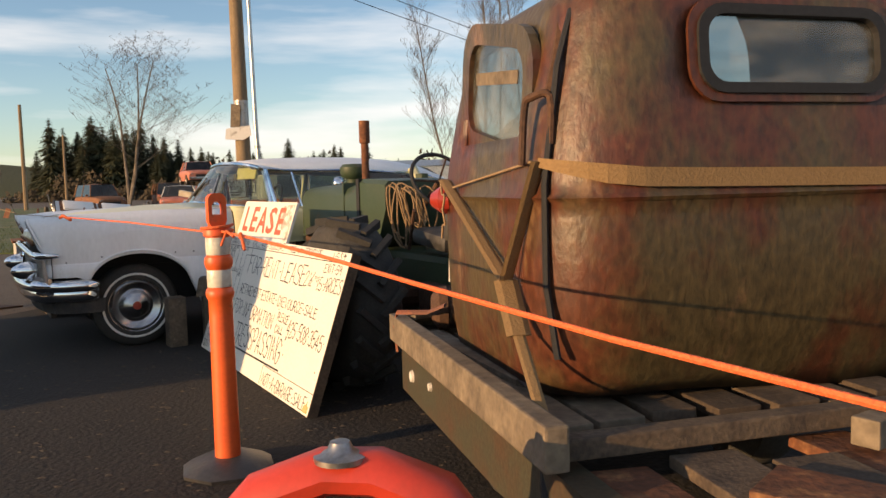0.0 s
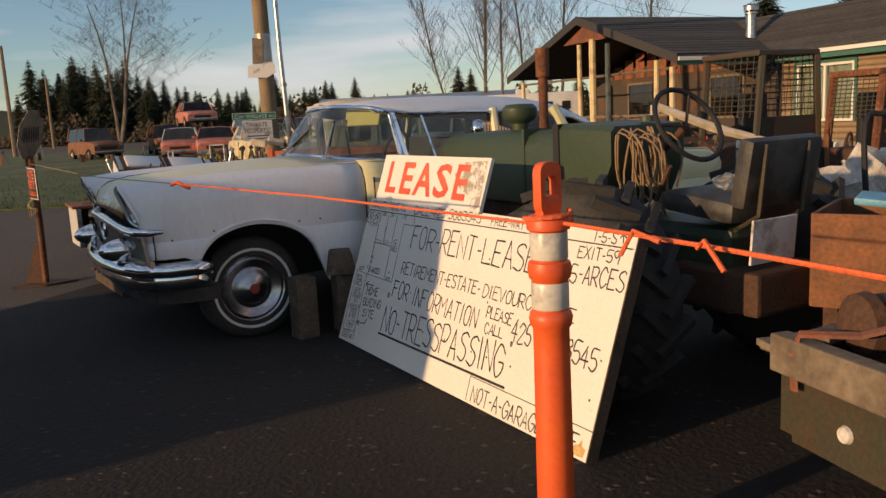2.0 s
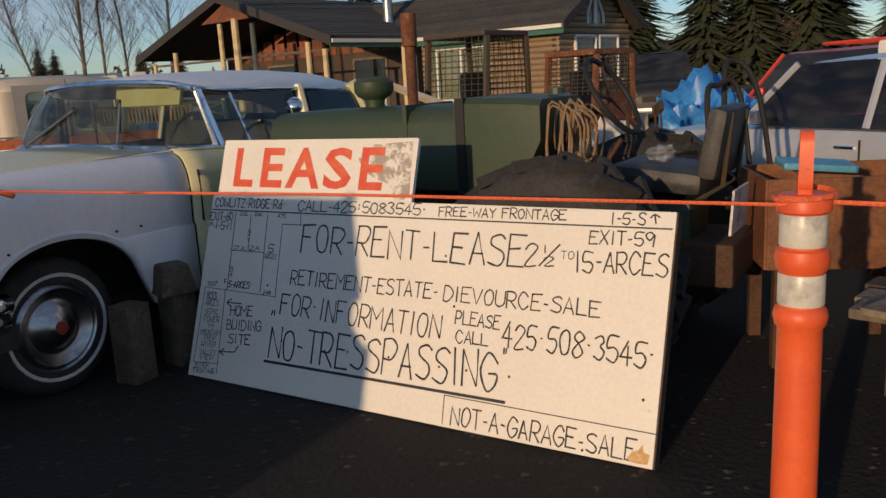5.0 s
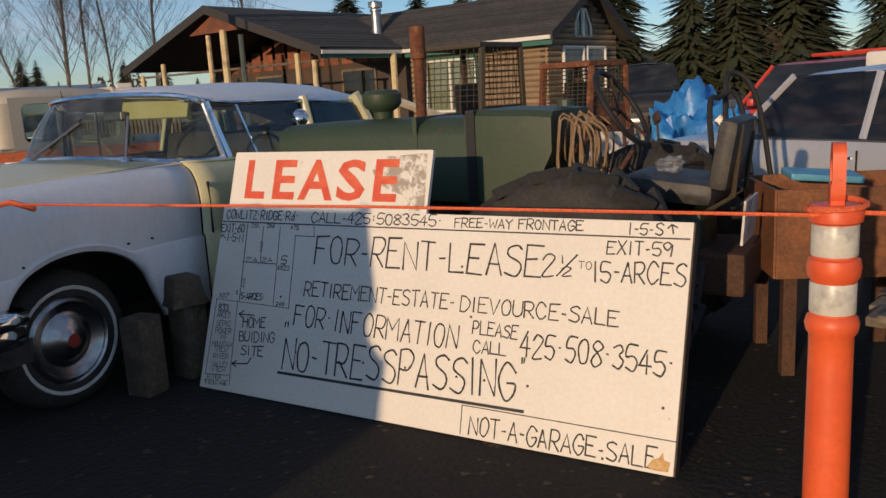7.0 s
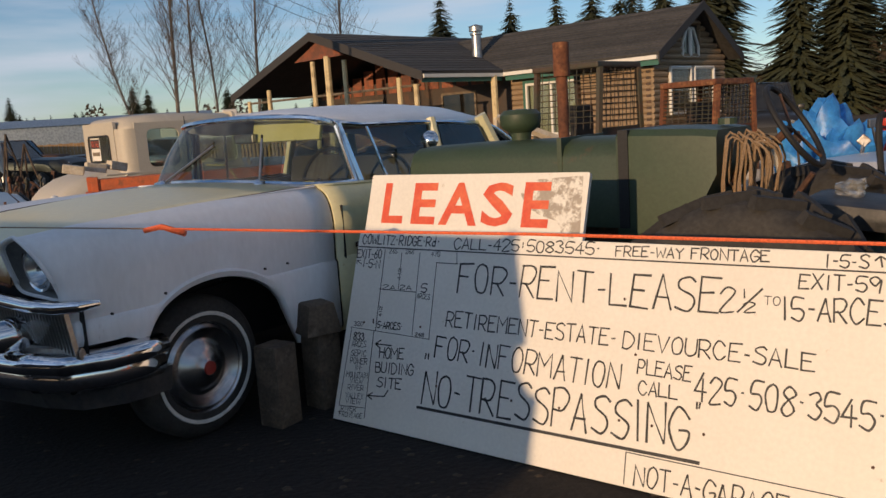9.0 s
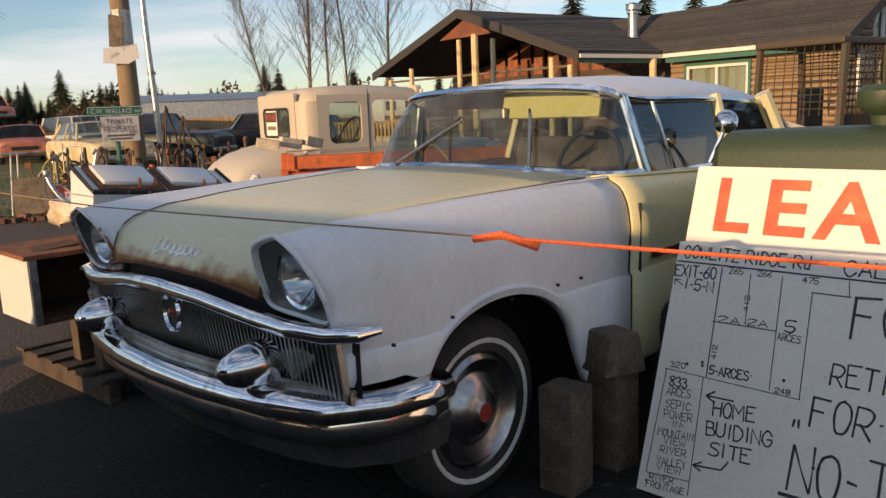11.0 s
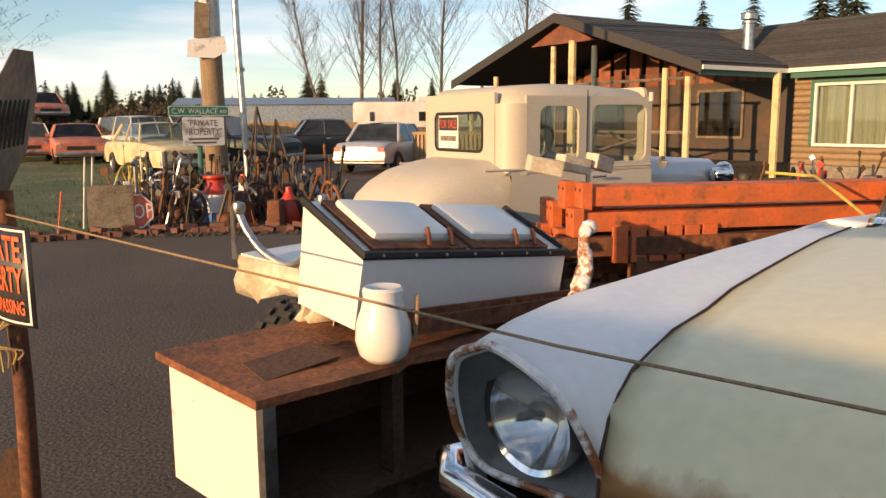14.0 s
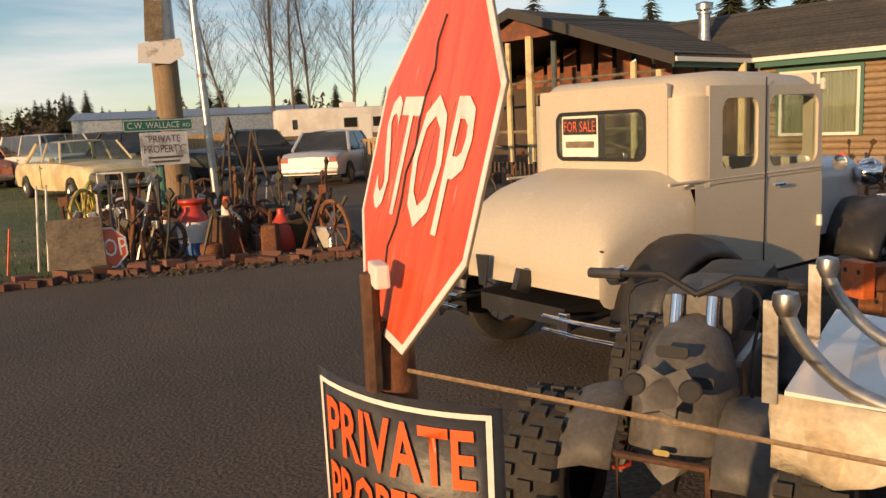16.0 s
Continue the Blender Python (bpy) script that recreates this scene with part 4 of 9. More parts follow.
# hand lettering: each stroke is a run of (across 0-6, up 0-9) digit pairs
STROKES = {"A": "003960 1353", "B": "0009 094958564505 4564614000", "C": "6749290603204062", "D": "0009 093966633000", "E": "69090060 0545", "F": "690900 0545",
           "G": "67492906032040626434", "H": "0900 6960 0565", "I": "3930", "L": "090060", "M": "0009346960", "N": "00096069", "O": "391805113051655839", "P": "0009 0949674404",
           "R": "0009 0949674404 2460", "S": "6849181654624001", "T": "0969 3930", "U": "090220406269", "V": "093069", "W": "0910365069", "X": "0069 0960", "Y": "093569 3530",
           "Z": "09690060", "d": "5950 533513112051", "0": "391805113051655839", "1": "3930", "2": "072949670060", "3": "08395735634001", "4": "490363 4740", "5": "69190545634001",
           "6": "59150230623503", "7": "096920", "8": "350739673502306235", "9": "673907346750", "-": "1454", ".": "2535", ":": "3334 3637", '"': "2927 4947", "/": "0069", " ": ""}
ROUND = set("BCDGOPRSU0235689d")
hand_rng = random.Random(31)


def hand(s, x0, y0, x1, y1, h):
    """Brush lettering on the board from one end of its foot line to the other, h high."""
    a, b = Vector((x0, y0)), Vector((x1, y1))
    along = (b - a).normalized()
    up = Vector((-along.y, along.x))
    widths = [0.55 if ch in "-.:/ I1" else 1.25 if ch in "MW" else 1.0 for ch in s]
    gap = 0.28
    unit = (b - a).length / (sum(widths) + gap * (len(s) - 1))
    pen = max(0.0036, min(0.0062 + 0.03 * (h - 0.06), 0.0105)) if h > 0.03 else 0.0034
    bm, at, level = B(), 0.0, 0
    for ch, w in zip(s, widths):
        lean, lift, tall = hand_rng.uniform(-0.05, 0.05), hand_rng.uniform(-0.03, 0.03), hand_rng.uniform(0.94, 1.05)
        for run in STROKES[ch].split():
            pts = [(int(run[i]) / 6 * w * unit, int(run[i + 1]) / 9 * h * tall) for i in range(0, len(run), 2)]
            pts = [a + along * (at * unit + x + lean * y + hand_rng.uniform(-0.02, 0.02) * h) + up * (y + lift * h + hand_rng.uniform(-0.02, 0.02) * h) for x, y in pts]
            pts = [Vector((p.x, p.y, 0)) for p in pts]
            if ch in ROUND and len(pts) > 3:
                pts = smooth_path(pts, 4)
            level += 1
            left, right = [], []
            for i, p in enumerate(pts):
                d0 = (pts[i] - pts[i - 1]).normalized() if i else (pts[1] - pts[0]).normalized()
                d1 = (pts[i + 1] - pts[i]).normalized() if i + 1 < len(pts) else d0
                n = Vector((-d0.y - d1.y, d0.x + d1.x, 0))
                n = n.normalized() if n.length > 0.5 else Vector((-d0.y, d0.x, 0))
                stretch = min(1.7, 1 / max(0.35, n.dot(Vector((-d0.y, d0.x, 0)))))
                half = pen / 2 * stretch * hand_rng.uniform(0.82, 1.2)
                tip = -d0 * pen * 0.4 if i == 0 else d1 * pen * 0.4 if i == len(pts) - 1 else Vector((0, 0, 0))
                z = Vector((0, 0, 0.0008 + 0.00004 * (level % 12)))
                left.append(bm.verts.new(p + tip + n * half + z))
                right.append(bm.verts.new(p + tip - n * half + z))
            for i in range(len(pts) - 1):
                bm.faces.new((right[i], right[i + 1], left[i + 1], left[i]))
        at += w + gap
    me = bpy.data.meshes.new("lettering")
    bm.to_mesh(me)
    bm.free()
    link("lettering", me, "ink", sign)


def rule(x0, y0, x1, y1, w=0.006):
    """A ruled or brushed straight line on the board."""
    a, b = Vector((x0, y0, 0.0006)), Vector((x1, y1, 0.0006))
    part("ruled_line", box(B(), (a + b) / 2, ((b - a).length, w, 0.001), (0, 0, math.degrees(math.atan2(b.y - a.y, b.x - a.x)))), "ink", sign)


hand('COWLITZ.RIDGE.Rd.', 0.030, 0.885, 0.515, 0.889, 0.045)
hand('CALL-425:5083545.', 0.601, 0.883, 1.343, 0.889, 0.050)
hand('FREE-WAY FRONTAGE', 1.409, 0.889, 2.003, 0.896, 0.040)
hand('I-5-S', 2.189, 0.890, 2.325, 0.890, 0.045)
hand('EXIT-60', 0.005, 0.812, 0.168, 0.816, 0.042)
hand('I-5-N', 0.052, 0.767, 0.165, 0.766, 0.039)
hand('EXIT-59', 2.110, 0.808, 2.368, 0.812, 0.052)
hand('FOR-RENT-LEASE', 0.651, 0.683, 1.840, 0.692, 0.132)
hand('2', 1.845, 0.703, 1.895, 0.706, 0.084)
hand('1', 1.920, 0.759, 1.939, 0.760, 0.032)
hand('/', 1.910, 0.707, 1.995, 0.713, 0.083)
hand('2', 1.933, 0.706, 1.971, 0.709, 0.037)
hand('TO', 2.000, 0.741, 2.053, 0.742, 0.030)
hand('15-ARCES', 2.063, 0.694, 2.425, 0.703, 0.083)
hand('RETIREMENT-ESTATE-', 0.613, 0.523, 1.450, 0.528, 0.068)
hand('DIEVOURCE-SALE', 1.481, 0.526, 2.184, 0.527, 0.063)
hand('FOR.INFORMATION', 0.574, 0.374, 1.485, 0.361, 0.101)
hand('PLEASE', 1.553, 0.436, 1.763, 0.432, 0.055)
hand('CALL', 1.568, 0.356, 1.719, 0.361, 0.052)
hand('425.508.3545.', 1.785, 0.369, 2.411, 0.360, 0.096)
hand('NO-TRESSPASSING', 0.535, 0.155, 1.778, 0.188, 0.149)
hand('"', 0.509, 0.284, 0.556, 0.286, 0.109)
hand('"', 1.789, 0.270, 1.821, 0.272, 0.091)
hand('NOT-A-GARAGE-SALE', 1.585, 0.017, 2.373, 0.018, 0.076)
hand('2A', 0.204, 0.664, 0.285, 0.666, 0.023)
hand('2A', 0.312, 0.670, 0.383, 0.672, 0.023)
hand('5', 0.444, 0.666, 0.478, 0.668, 0.042)
hand('ARCES', 0.424, 0.636, 0.500, 0.637, 0.024)
hand('5-ARCES.', 0.204, 0.474, 0.363, 0.479, 0.031)
hand('833', 0.061, 0.401, 0.130, 0.404, 0.035)
hand('ARCES', 0.057, 0.366, 0.150, 0.371, 0.029)
hand('SEPIC', 0.060, 0.320, 0.159, 0.327, 0.029)
hand('POWER', 0.062, 0.282, 0.172, 0.290, 0.029)
hand('IN-', 0.099, 0.257, 0.146, 0.259, 0.023)
hand('MOUNTAIN', 0.050, 0.214, 0.188, 0.225, 0.026)
hand('VIEW', 0.080, 0.190, 0.162, 0.196, 0.023)
hand('RIVER', 0.070, 0.154, 0.173, 0.163, 0.026)
hand('VALLEY', 0.065, 0.112, 0.180, 0.122, 0.026)
hand('VIEW', 0.070, 0.087, 0.165, 0.095, 0.023)
hand('RIVER', 0.048, 0.048, 0.143, 0.058, 0.023)
hand('FRONTAGE', 0.039, 0.018, 0.189, 0.031, 0.023)
hand('HOME', 0.244, 0.332, 0.393, 0.343, 0.051)
hand('BUIDING', 0.232, 0.262, 0.463, 0.276, 0.048)
hand('SITE', 0.254, 0.195, 0.402, 0.203, 0.048)
hand('265', 0.215, 0.844, 0.265, 0.844, 0.021)
hand('266', 0.319, 0.846, 0.368, 0.846, 0.020)
hand('475', 0.475, 0.843, 0.527, 0.843, 0.020)
hand('320', 0.052, 0.470, 0.111, 0.473, 0.020)
hand('412', 0.307, 0.718, 0.304, 0.773, 0.017)
hand('412', 0.220, 0.529, 0.217, 0.580, 0.017)
hand('248', 0.444, 0.460, 0.496, 0.460, 0.017)
rule(0.006, 0.868, 2.430, 0.880, 0.006)
rule(0.509, 0.138, 1.826, 0.145, 0.013)
rule(1.542, 0.131, 2.447, 0.128, 0.004)
rule(1.542, 0.131, 1.546, 0.011, 0.004)
rule(0.185, 0.862, 0.196, 0.459, 0.004)
rule(0.186, 0.458, 0.203, 0.033, 0.003)
rule(0.294, 0.851, 0.304, 0.670, 0.003)
rule(0.406, 0.855, 0.425, 0.463, 0.003)
rule(0.184, 0.663, 0.415, 0.665, 0.004)
rule(0.033, 0.460, 0.531, 0.453, 0.003)
rule(0.513, 0.812, 0.527, 0.453, 0.003)
rule(0.509, 0.812, 0.636, 0.813, 0.004)
rule(0.622, 0.866, 0.630, 0.812, 0.003)
rule(0.039, 0.461, 0.029, 0.070, 0.003)
rule(0.029, 0.070, 0.200, 0.083, 0.003)
rule(0.208, 0.396, 0.312, 0.398, 0.006)
rule(0.208, 0.396, 0.240, 0.417, 0.006)
rule(0.208, 0.396, 0.244, 0.376, 0.006)
rule(0.203, 0.144, 0.308, 0.155, 0.006)
rule(0.308, 0.155, 0.328, 0.189, 0.006)
rule(0.203, 0.144, 0.234, 0.163, 0.006)
rule(0.203, 0.144, 0.236, 0.130, 0.006)
rule(0.008, 0.797, 0.045, 0.779, 0.004)
rule(0.008, 0.797, 0.033, 0.798, 0.004)
rule(0.008, 0.797, 0.011, 0.778, 0.004)
rule(2.366, 0.897, 2.358, 0.934, 0.006)
rule(2.358, 0.934, 2.342, 0.918, 0.006)
rule(2.358, 0.934, 2.380, 0.922, 0.006)
for i in range(16):
    part("nail_head", lathe(B(), [(0.0, 0.0012), (0.005, 0.001), (0.006, 0)], 8, pose(hand_rng.uniform(0.03, SW - 0.03), hand_rng.choice((0.02, 0.03, 0.25, 0.5, 0.72, 0.90)) + hand_rng.uniform(-0.01, 0.01), 0)), "dark_rust", sign)
part("rust_stain", slab(B(), [(-0.05, -0.02), (-0.02, -0.028), (0.03, -0.026), (0.036, 0.01), (0.012, 0.016), (0.006, 0.045), (-0.006, 0.02), (-0.03, 0.012)], 0.0008, pose(SW - 0.05, 0.04, 0.0002)), "stain", sign, "rust stain at the lower corner")
lease_m = sign_m @ pose(0.01, 0.93, -0.045)
lease = root("small_lease_board", lease_m, "white board with large red painted letters behind the sign", "sign")
part("board", slab(B(), rounded(1.23, 0.42, 0.01), 0.02, pose(0.615, 0.105, 0)), "sign_white", lease)
part("worn_patch", slab(B(), [(0.90, 0.22), (0.98, 0.285), (1.20, 0.30), (1.215, 0.05), (1.15, 0.0), (1.10, 0.10), (1.02, 0.12), (0.94, 0.16)], 0.0006, pose(0, 0, 0.0202)), "worn_patch", lease, "patch where the paint has flaked")
for ch, x0, x1 in (("L", 0.10, 0.235), ("E", 0.29, 0.435), ("A", 0.46, 0.68), ("S", 0.70, 0.87), ("E", 0.92, 1.055)):
    link("letter", fit_words(ch, x1 - x0, 0.205, 0.025), "red_paint", lease, m=pose((x0 + x1) / 2, 0.17, 0.0215))

# ---- delineator post ----
dm = plan(-1.29, 3.63, 0)
delin = root("delineator_post", dm, "orange plastic delineator post with two reflective bands", "traffic post")
part("base", lathe(B(), [(0.0, 0.0), (0.21, 0.0), (0.215, 0.02), (0.17, 0.05), (0.08, 0.07), (0.0, 0.075)], 8), "black_plastic", delin, "black rubber base", smooth=35)
part("tube", lathe(B(), [(0.058, 0.06), (0.056, 0.3), (0.053, 0.72), (0.053, 0.79), (0.060, 0.80), (0.064, 0.82), (0.060, 0.838), (0.052, 0.845), (0.052, 0.93), (0.060, 0.94), (0.064, 0.965), (0.060, 0.985), (0.052, 0.99), (0.052, 1.075), (0.062, 1.08), (0.064, 1.105), (0.055, 1.12), (0.02, 1.125), (0.0, 1.126)], 24), "orange_plastic", delin, smooth=True)
for z0 in (0.85, 0.995):
    part("reflective_band", lathe(B(), [(0.0535, z0), (0.0545, z0 + 0.002), (0.0545, z0 + 0.076), (0.0535, z0 + 0.078)], 24), "reflector", delin, smooth=True)
bm = B()
ring_plate(bm, rounded(0.085, 0.15, 0.03), rounded(0.05, 0.075, 0.02), 0.03, pose(-0.010, 0.010, 1.195, 90, 0, 44))
box(bm, (0, 0, 1.145), (0.075, 0.035, 0.06), (0, 0, 44), bevel=0.008)
part("handle", bm, "orange_plastic", delin, smooth=40)

# ---- white and cream sedan ----


def lerp_table(rows, x):
    for (x0, y0), (x1, y1) in zip(rows, rows[1:]):
        if x <= x1:
            k = max(0.0, min(1.0, (x - x0) / (x1 - x0)))
            k = k * k * (3 - 2 * k) * 0.5 + k * 0.5
            return y0 + (y1 - y0) * k
    return rows[-1][1]


CAR = Matrix(((0.809, -0.588, 0, -4.20), (0.588, 0.809, 0, 6.745), (0, 0, 1, 0), (0, 0, 0, 1)))   # x to the rear, -y the side by the sign
sedan = root("sedan", CAR @ pose(0, -0.06, 0) @ Matrix.Diagonal((1, 0.94, 1, 1)), "old white and cream sedan with chrome grille and whitewall tyres", "car")
HE = [(0.0, 0.555), (0.12, 0.57), (0.3, 0.60), (0.76, 0.68), (1.36, 0.77), (2.0, 0.80), (5.4, 0.80)]
HZ = [(0.0, 0.875), (0.03, 0.945), (0.08, 1.015), (0.15, 1.05), (0.3, 1.078), (0.76, 1.105), (1.4, 1.125), (2.0, 1.10), (5.4, 0.98)]
TZ = [(0.0, 1.09), (0.3, 1.115), (0.9, 1.13), (1.5, 1.13), (2.0, 1.11), (3.0, 1.06), (4.2, 1.05), (5.3, 1.0)]
WZ = [(0.0, 0.90), (0.08, 0.93), (0.2, 0.955), (0.4, 0.972), (1.5, 0.99), (3.5, 0.99), (5.3, 0.93)]


def sill(u):
    z = 0.62 if u < 0.30 else lerp_table([(0.30, 0.60), (1.25, 0.34), (5.4, 0.36)], u)
    for c in (0.76, 3.86):
        d = abs(u - c)
        if d < 0.43:
            z = max(z, 0.40 + 0.38 * math.sqrt(max(0, 1 - (d / 0.43) ** 2)) ** 0.8)
    return z


def fender_rows(side, us):
    rows = []
    for u in us:
        w, t, h, hz, zb = lerp_table(WZ, u), lerp_table(TZ, u), lerp_table(HE, u), lerp_table(HZ, u), sill(u)
        hz = max(hz, t - 0.05) if u > 1.3 else hz
        hi = max(zb + 0.03, 0.72)
        f = max(0.0, 1 - u / 0.35)
        bz = t * (0.6 + 0.2 * f) + hz * (0.4 - 0.2 * f)
        pr = [(w - 0.05, zb), (w - 0.012, zb + 0.004), (w, zb + 0.03), (w, hi), (w - 0.014, hi + 0.012), (w - 0.004, (hi + t) / 2), (w - 0.02, t - 0.11), (w - 0.06, t - 0.04),
              (w - 0.12, t - 0.008), (w * 0.6 + h * 0.4 - 0.03, t), (h + (w - h) * (0.3 - 0.12 * f), bz), (h + (w - h) * 0.06, hz + (bz - hz) * 0.5), (h, hz)]
        k = max(0.0, 1 - u / 0.5)
        pr = pr[:5] + [(p.x, p.y) for p in smooth_path([(y, z, 0) for y, z in pr[5:]], 3)]
        rows.append([(u - 0.02 * k + 0.10 * k * max(0, min(1, (1.06 - z) / 0.25)), side * y, z) for y, z in pr])
    return rows


US = [0, 0.04, 0.1, 0.18, 0.26, 0.32] + [0.34 + 0.035 * i for i in range(25)] + [1.25, 1.4, 1.55]
BACK = [1.56, 1.7, 1.85, 2.0, 2.3, 2.6, 2.9, 3.2, 3.38] + [3.43 + 0.043 * i for i in range(21)] + [4.4, 4.7, 5.0, 5.2, 5.3]
for side in (-1, 1):
    solidify(part("front_fender", loft(B(), fender_rows(side, US)), "white_paint", sedan, "chalky white front fender", smooth=50), 0.012)
    solidify(part("rear_side", loft(B(), fender_rows(side, BACK)), "cream_paint" if side < 0 else "white_paint", sedan, "faded cream door and rear side", smooth=50), 0.012)
    for u0 in (1.62, 2.82):
        part("door_gap", box(B(), (u0, side * 0.992, 0.72), (0.008, 0.012, 0.6)), "black", sedan)
    part("side_moulding", box(B(), (2.6, side * 0.998, 0.79), (1.8, 0.012, 0.03), bevel=0.004), "chrome", sedan, "thin chrome side moulding")
    for u0 in (0.22, 0.48, 0.78, 1.05, 1.2):
        part("trim_hole", lathe(B(), [(0.0, 0), (0.006, 0), (0.006, 0.01)], 8, pose(u0, side * 0.99, 0.775 - 0.03 * (u0 < 0.3), 90 * side, 0, 0)), "black", sedan)


def hood_row(u, bow=True):
    h, he, n = lerp_table(HZ, u), lerp_table(HE, u), 16
    mid_z = lerp_table([(0.0, 0.925), (0.03, 0.965), (0.08, 1.01), (0.15, 1.045), (0.28, 1.083), (0.5, 1.118), (1.0, 1.155), (1.42, 1.165)], u)
    row = []
    for i in range(n + 1):
        s = -1 + 2 * i / n
        k = 1 - abs(s) ** 2.4
        kk = max(0.0, 1 - u / 0.5)
        xe = u - 0.02 * kk + 0.06 * kk * max(0, min(1, (1.06 - h) / 0.25)) + (0.10 * (u / 1.42) ** 3 if u > 1 else 0)
        xc = u - 0.02 * kk
        row.append((xc + (xe - xc) * s * s, s * (he + 0.006), h + 0.003 + (mid_z - h) * k))
    return row


solidify(part("hood", loft(B(), [hood_row(u) for u in (0, 0.015, 0.03, 0.05, 0.07, 0.1, 0.14, 0.2, 0.3, 0.45, 0.6, 0.8, 1.0, 1.2, 1.42)]), "hood_paint", sedan, "faded cream hood with rust at the lip", smooth=60), 0.012)
lip = part("hood_lip", tube(B(), [(p[0] - 0.004, p[1], p[2] - 0.004) for p in hood_row(0)], 0.008, 8, flat=0.9), "rust", sedan, "rusty hood lip", smooth=True)
# black sheet paints the shade in the opening below the hood lip
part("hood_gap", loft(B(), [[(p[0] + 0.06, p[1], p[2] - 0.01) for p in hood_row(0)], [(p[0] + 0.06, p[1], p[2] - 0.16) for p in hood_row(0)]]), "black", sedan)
for s in (0, -1):
    part("hood_seam", tube(B(), [(p[s][0], p[s][1], p[s][2] + 0.001) for p in [hood_row(u) for u in (0.0, 0.03, 0.06, 0.1, 0.15, 0.22, 0.3, 0.45, 0.6, 0.8, 1.0, 1.2, 1.42)]], 0.0035, 5), "dark_rust", sedan, "dark seam between hood and fender")


def hood_at(y, z):
    """The front of the hood at a place across and a height."""
    for u in [0.004 * i for i in range(60)]:
        row = hood_row(u)
        for p, q in zip(row, row[1:]):
            if p[1] <= y <= q[1]:
                k = (y - p[1]) / (q[1] - p[1])
                if p[2] + (q[2] - p[2]) * k >= z:
                    return Vector((p[0] + (q[0] - p[0]) * k, y, z))
    return Vector((0.2, y, z))


# script badge as a plain chrome flourish of loops on the hood's front
pts = []
for i in range(121):
    f = i / 120
    amp = 0.022 if f < 0.16 else 0.011
    drop = 0.016 * math.exp(-((f - 0.5) / 0.06) ** 2) + 0.016 * math.exp(-((f - 0.64) / 0.05) ** 2)
    ph = f * 44
    pts.append(hood_at(0.145 - 0.31 * f + 0.012 * math.sin(ph), 0.985 - 0.004 * f + amp * math.sin(ph + 1.3) - drop * max(0, math.sin(ph))) + Vector((-0.006, 0, 0)))
badge = part("script_badge", tube(B(), pts, 0.0044, 6), "badge_chrome", sedan, "bright chrome script badge", smooth=True)
# chrome bar over the grille
bar = [(0.17, -0.985, 0.803), (0.09, -0.975, 0.805), (0.035, -0.90, 0.804), (0.012, -0.72, 0.802), (-0.002, -0.56, 0.815), (-0.035, -0.28, 0.852), (-0.045, 0, 0.864)]
bar += [(x, -y, z) for x, y, z in bar[-2::-1]]
part("grille_bar", tube(B(), bar, [0.014, 0.026, 0.029, 0.029, 0.029, 0.029, 0.029, 0.029, 0.029, 0.029, 0.029, 0.026, 0.014], 12), "chrome", sedan, "pitted chrome bar over the grille", smooth=True)
part("grille_back", loft(B(), [[(0.07 + 0.05 * (y / 0.9) ** 2, y, z) for y in [-0.94 + 0.094 * i for i in range(21)]] for z in (0.56, 0.80)]), "black", sedan)
sl = None
for i in range(85):
    y = -0.92 + 1.84 * i / 84
    top = 0.835 - 0.05 * min(1, abs(y) / 0.53)
    u0 = 0.02 + 0.05 * (y / 0.92) ** 2
    o = link("slat", sl.data if sl else box(B(), (0, 0, 0), (0.02, 0.008, 0.2)) and bpy.data.meshes.new("slat"), "dull_metal", sedan, m=pose(u0, y, (top + 0.60) / 2, 0, -8, 0))
    if sl is None:
        b_ = box(B(), (0, 0, 0), (0.02, 0.008, 0.2))
        b_.to_mesh(o.data)
        b_.free()
        sl = o
emb = part("emblem", lathe(B(), [(0.050, 0), (0.056, 0.012), (0.062, 0), (0.056, -0.01), (0.050, 0)], 20, pose(-0.02, -0.03, 0.765, 0, -90, 0) @ Matrix.Diagonal((1.25, 1, 1, 1))), "chrome", sedan, "round chrome emblem", smooth=True)
part("emblem_boss", lathe(B(), [(0.0, 0.02), (0.013, 0.012), (0.016, 0)], 12, pose(-0.02, -0.03, 0.765, 0, -90, 0)), "lens_red", emb, smooth=True)
part("lower_bar", tube(B(), [(0.10, -0.93, 0.60), (0.02, -0.6, 0.60), (-0.02, 0, 0.605), (0.02, 0.6, 0.60), (0.10, 0.93, 0.60)], 0.018, 8, flat=1.5), "dull_metal", sedan, smooth=True)
# bumper with bullets
curve = [(0.36, -0.985), (0.26, -0.99), (0.12, -0.965), (-0.03, -0.86), (-0.10, -0.65), (-0.145, -0.3), (-0.155, 0), (-0.145, 0.3), (-0.10, 0.65), (-0.03, 0.86), (0.12, 0.965), (0.26, 0.99), (0.36, 0.985)]
curve = [(u + 0.085, v * 0.99) for u, v in curve]
prof = [(0.03, 0.42), (0.0, 0.45), (-0.012, 0.48), (-0.005, 0.51), (-0.035, 0.525), (-0.05, 0.555), (-0.035, 0.59), (0.0, 0.605), (0.05, 0.603)]
rows = []
for i, (u, v) in enumerate(curve):
    a, b = Vector(curve[max(i - 1, 0)]), Vector(curve[min(i + 1, len(curve) - 1)])
    t = (b - a).normalized()
    n = Vector((-t.y, t.x))
    if n.x > 0 and abs(v) < 0.9:
        n = -n
    if v < -0.9 and n.y > 0 or v > 0.9 and n.y < 0:
        n = -n
    rows.append([(u - n.x * o * 1.0, v - n.y * o * 1.0, z) for o, z in prof])
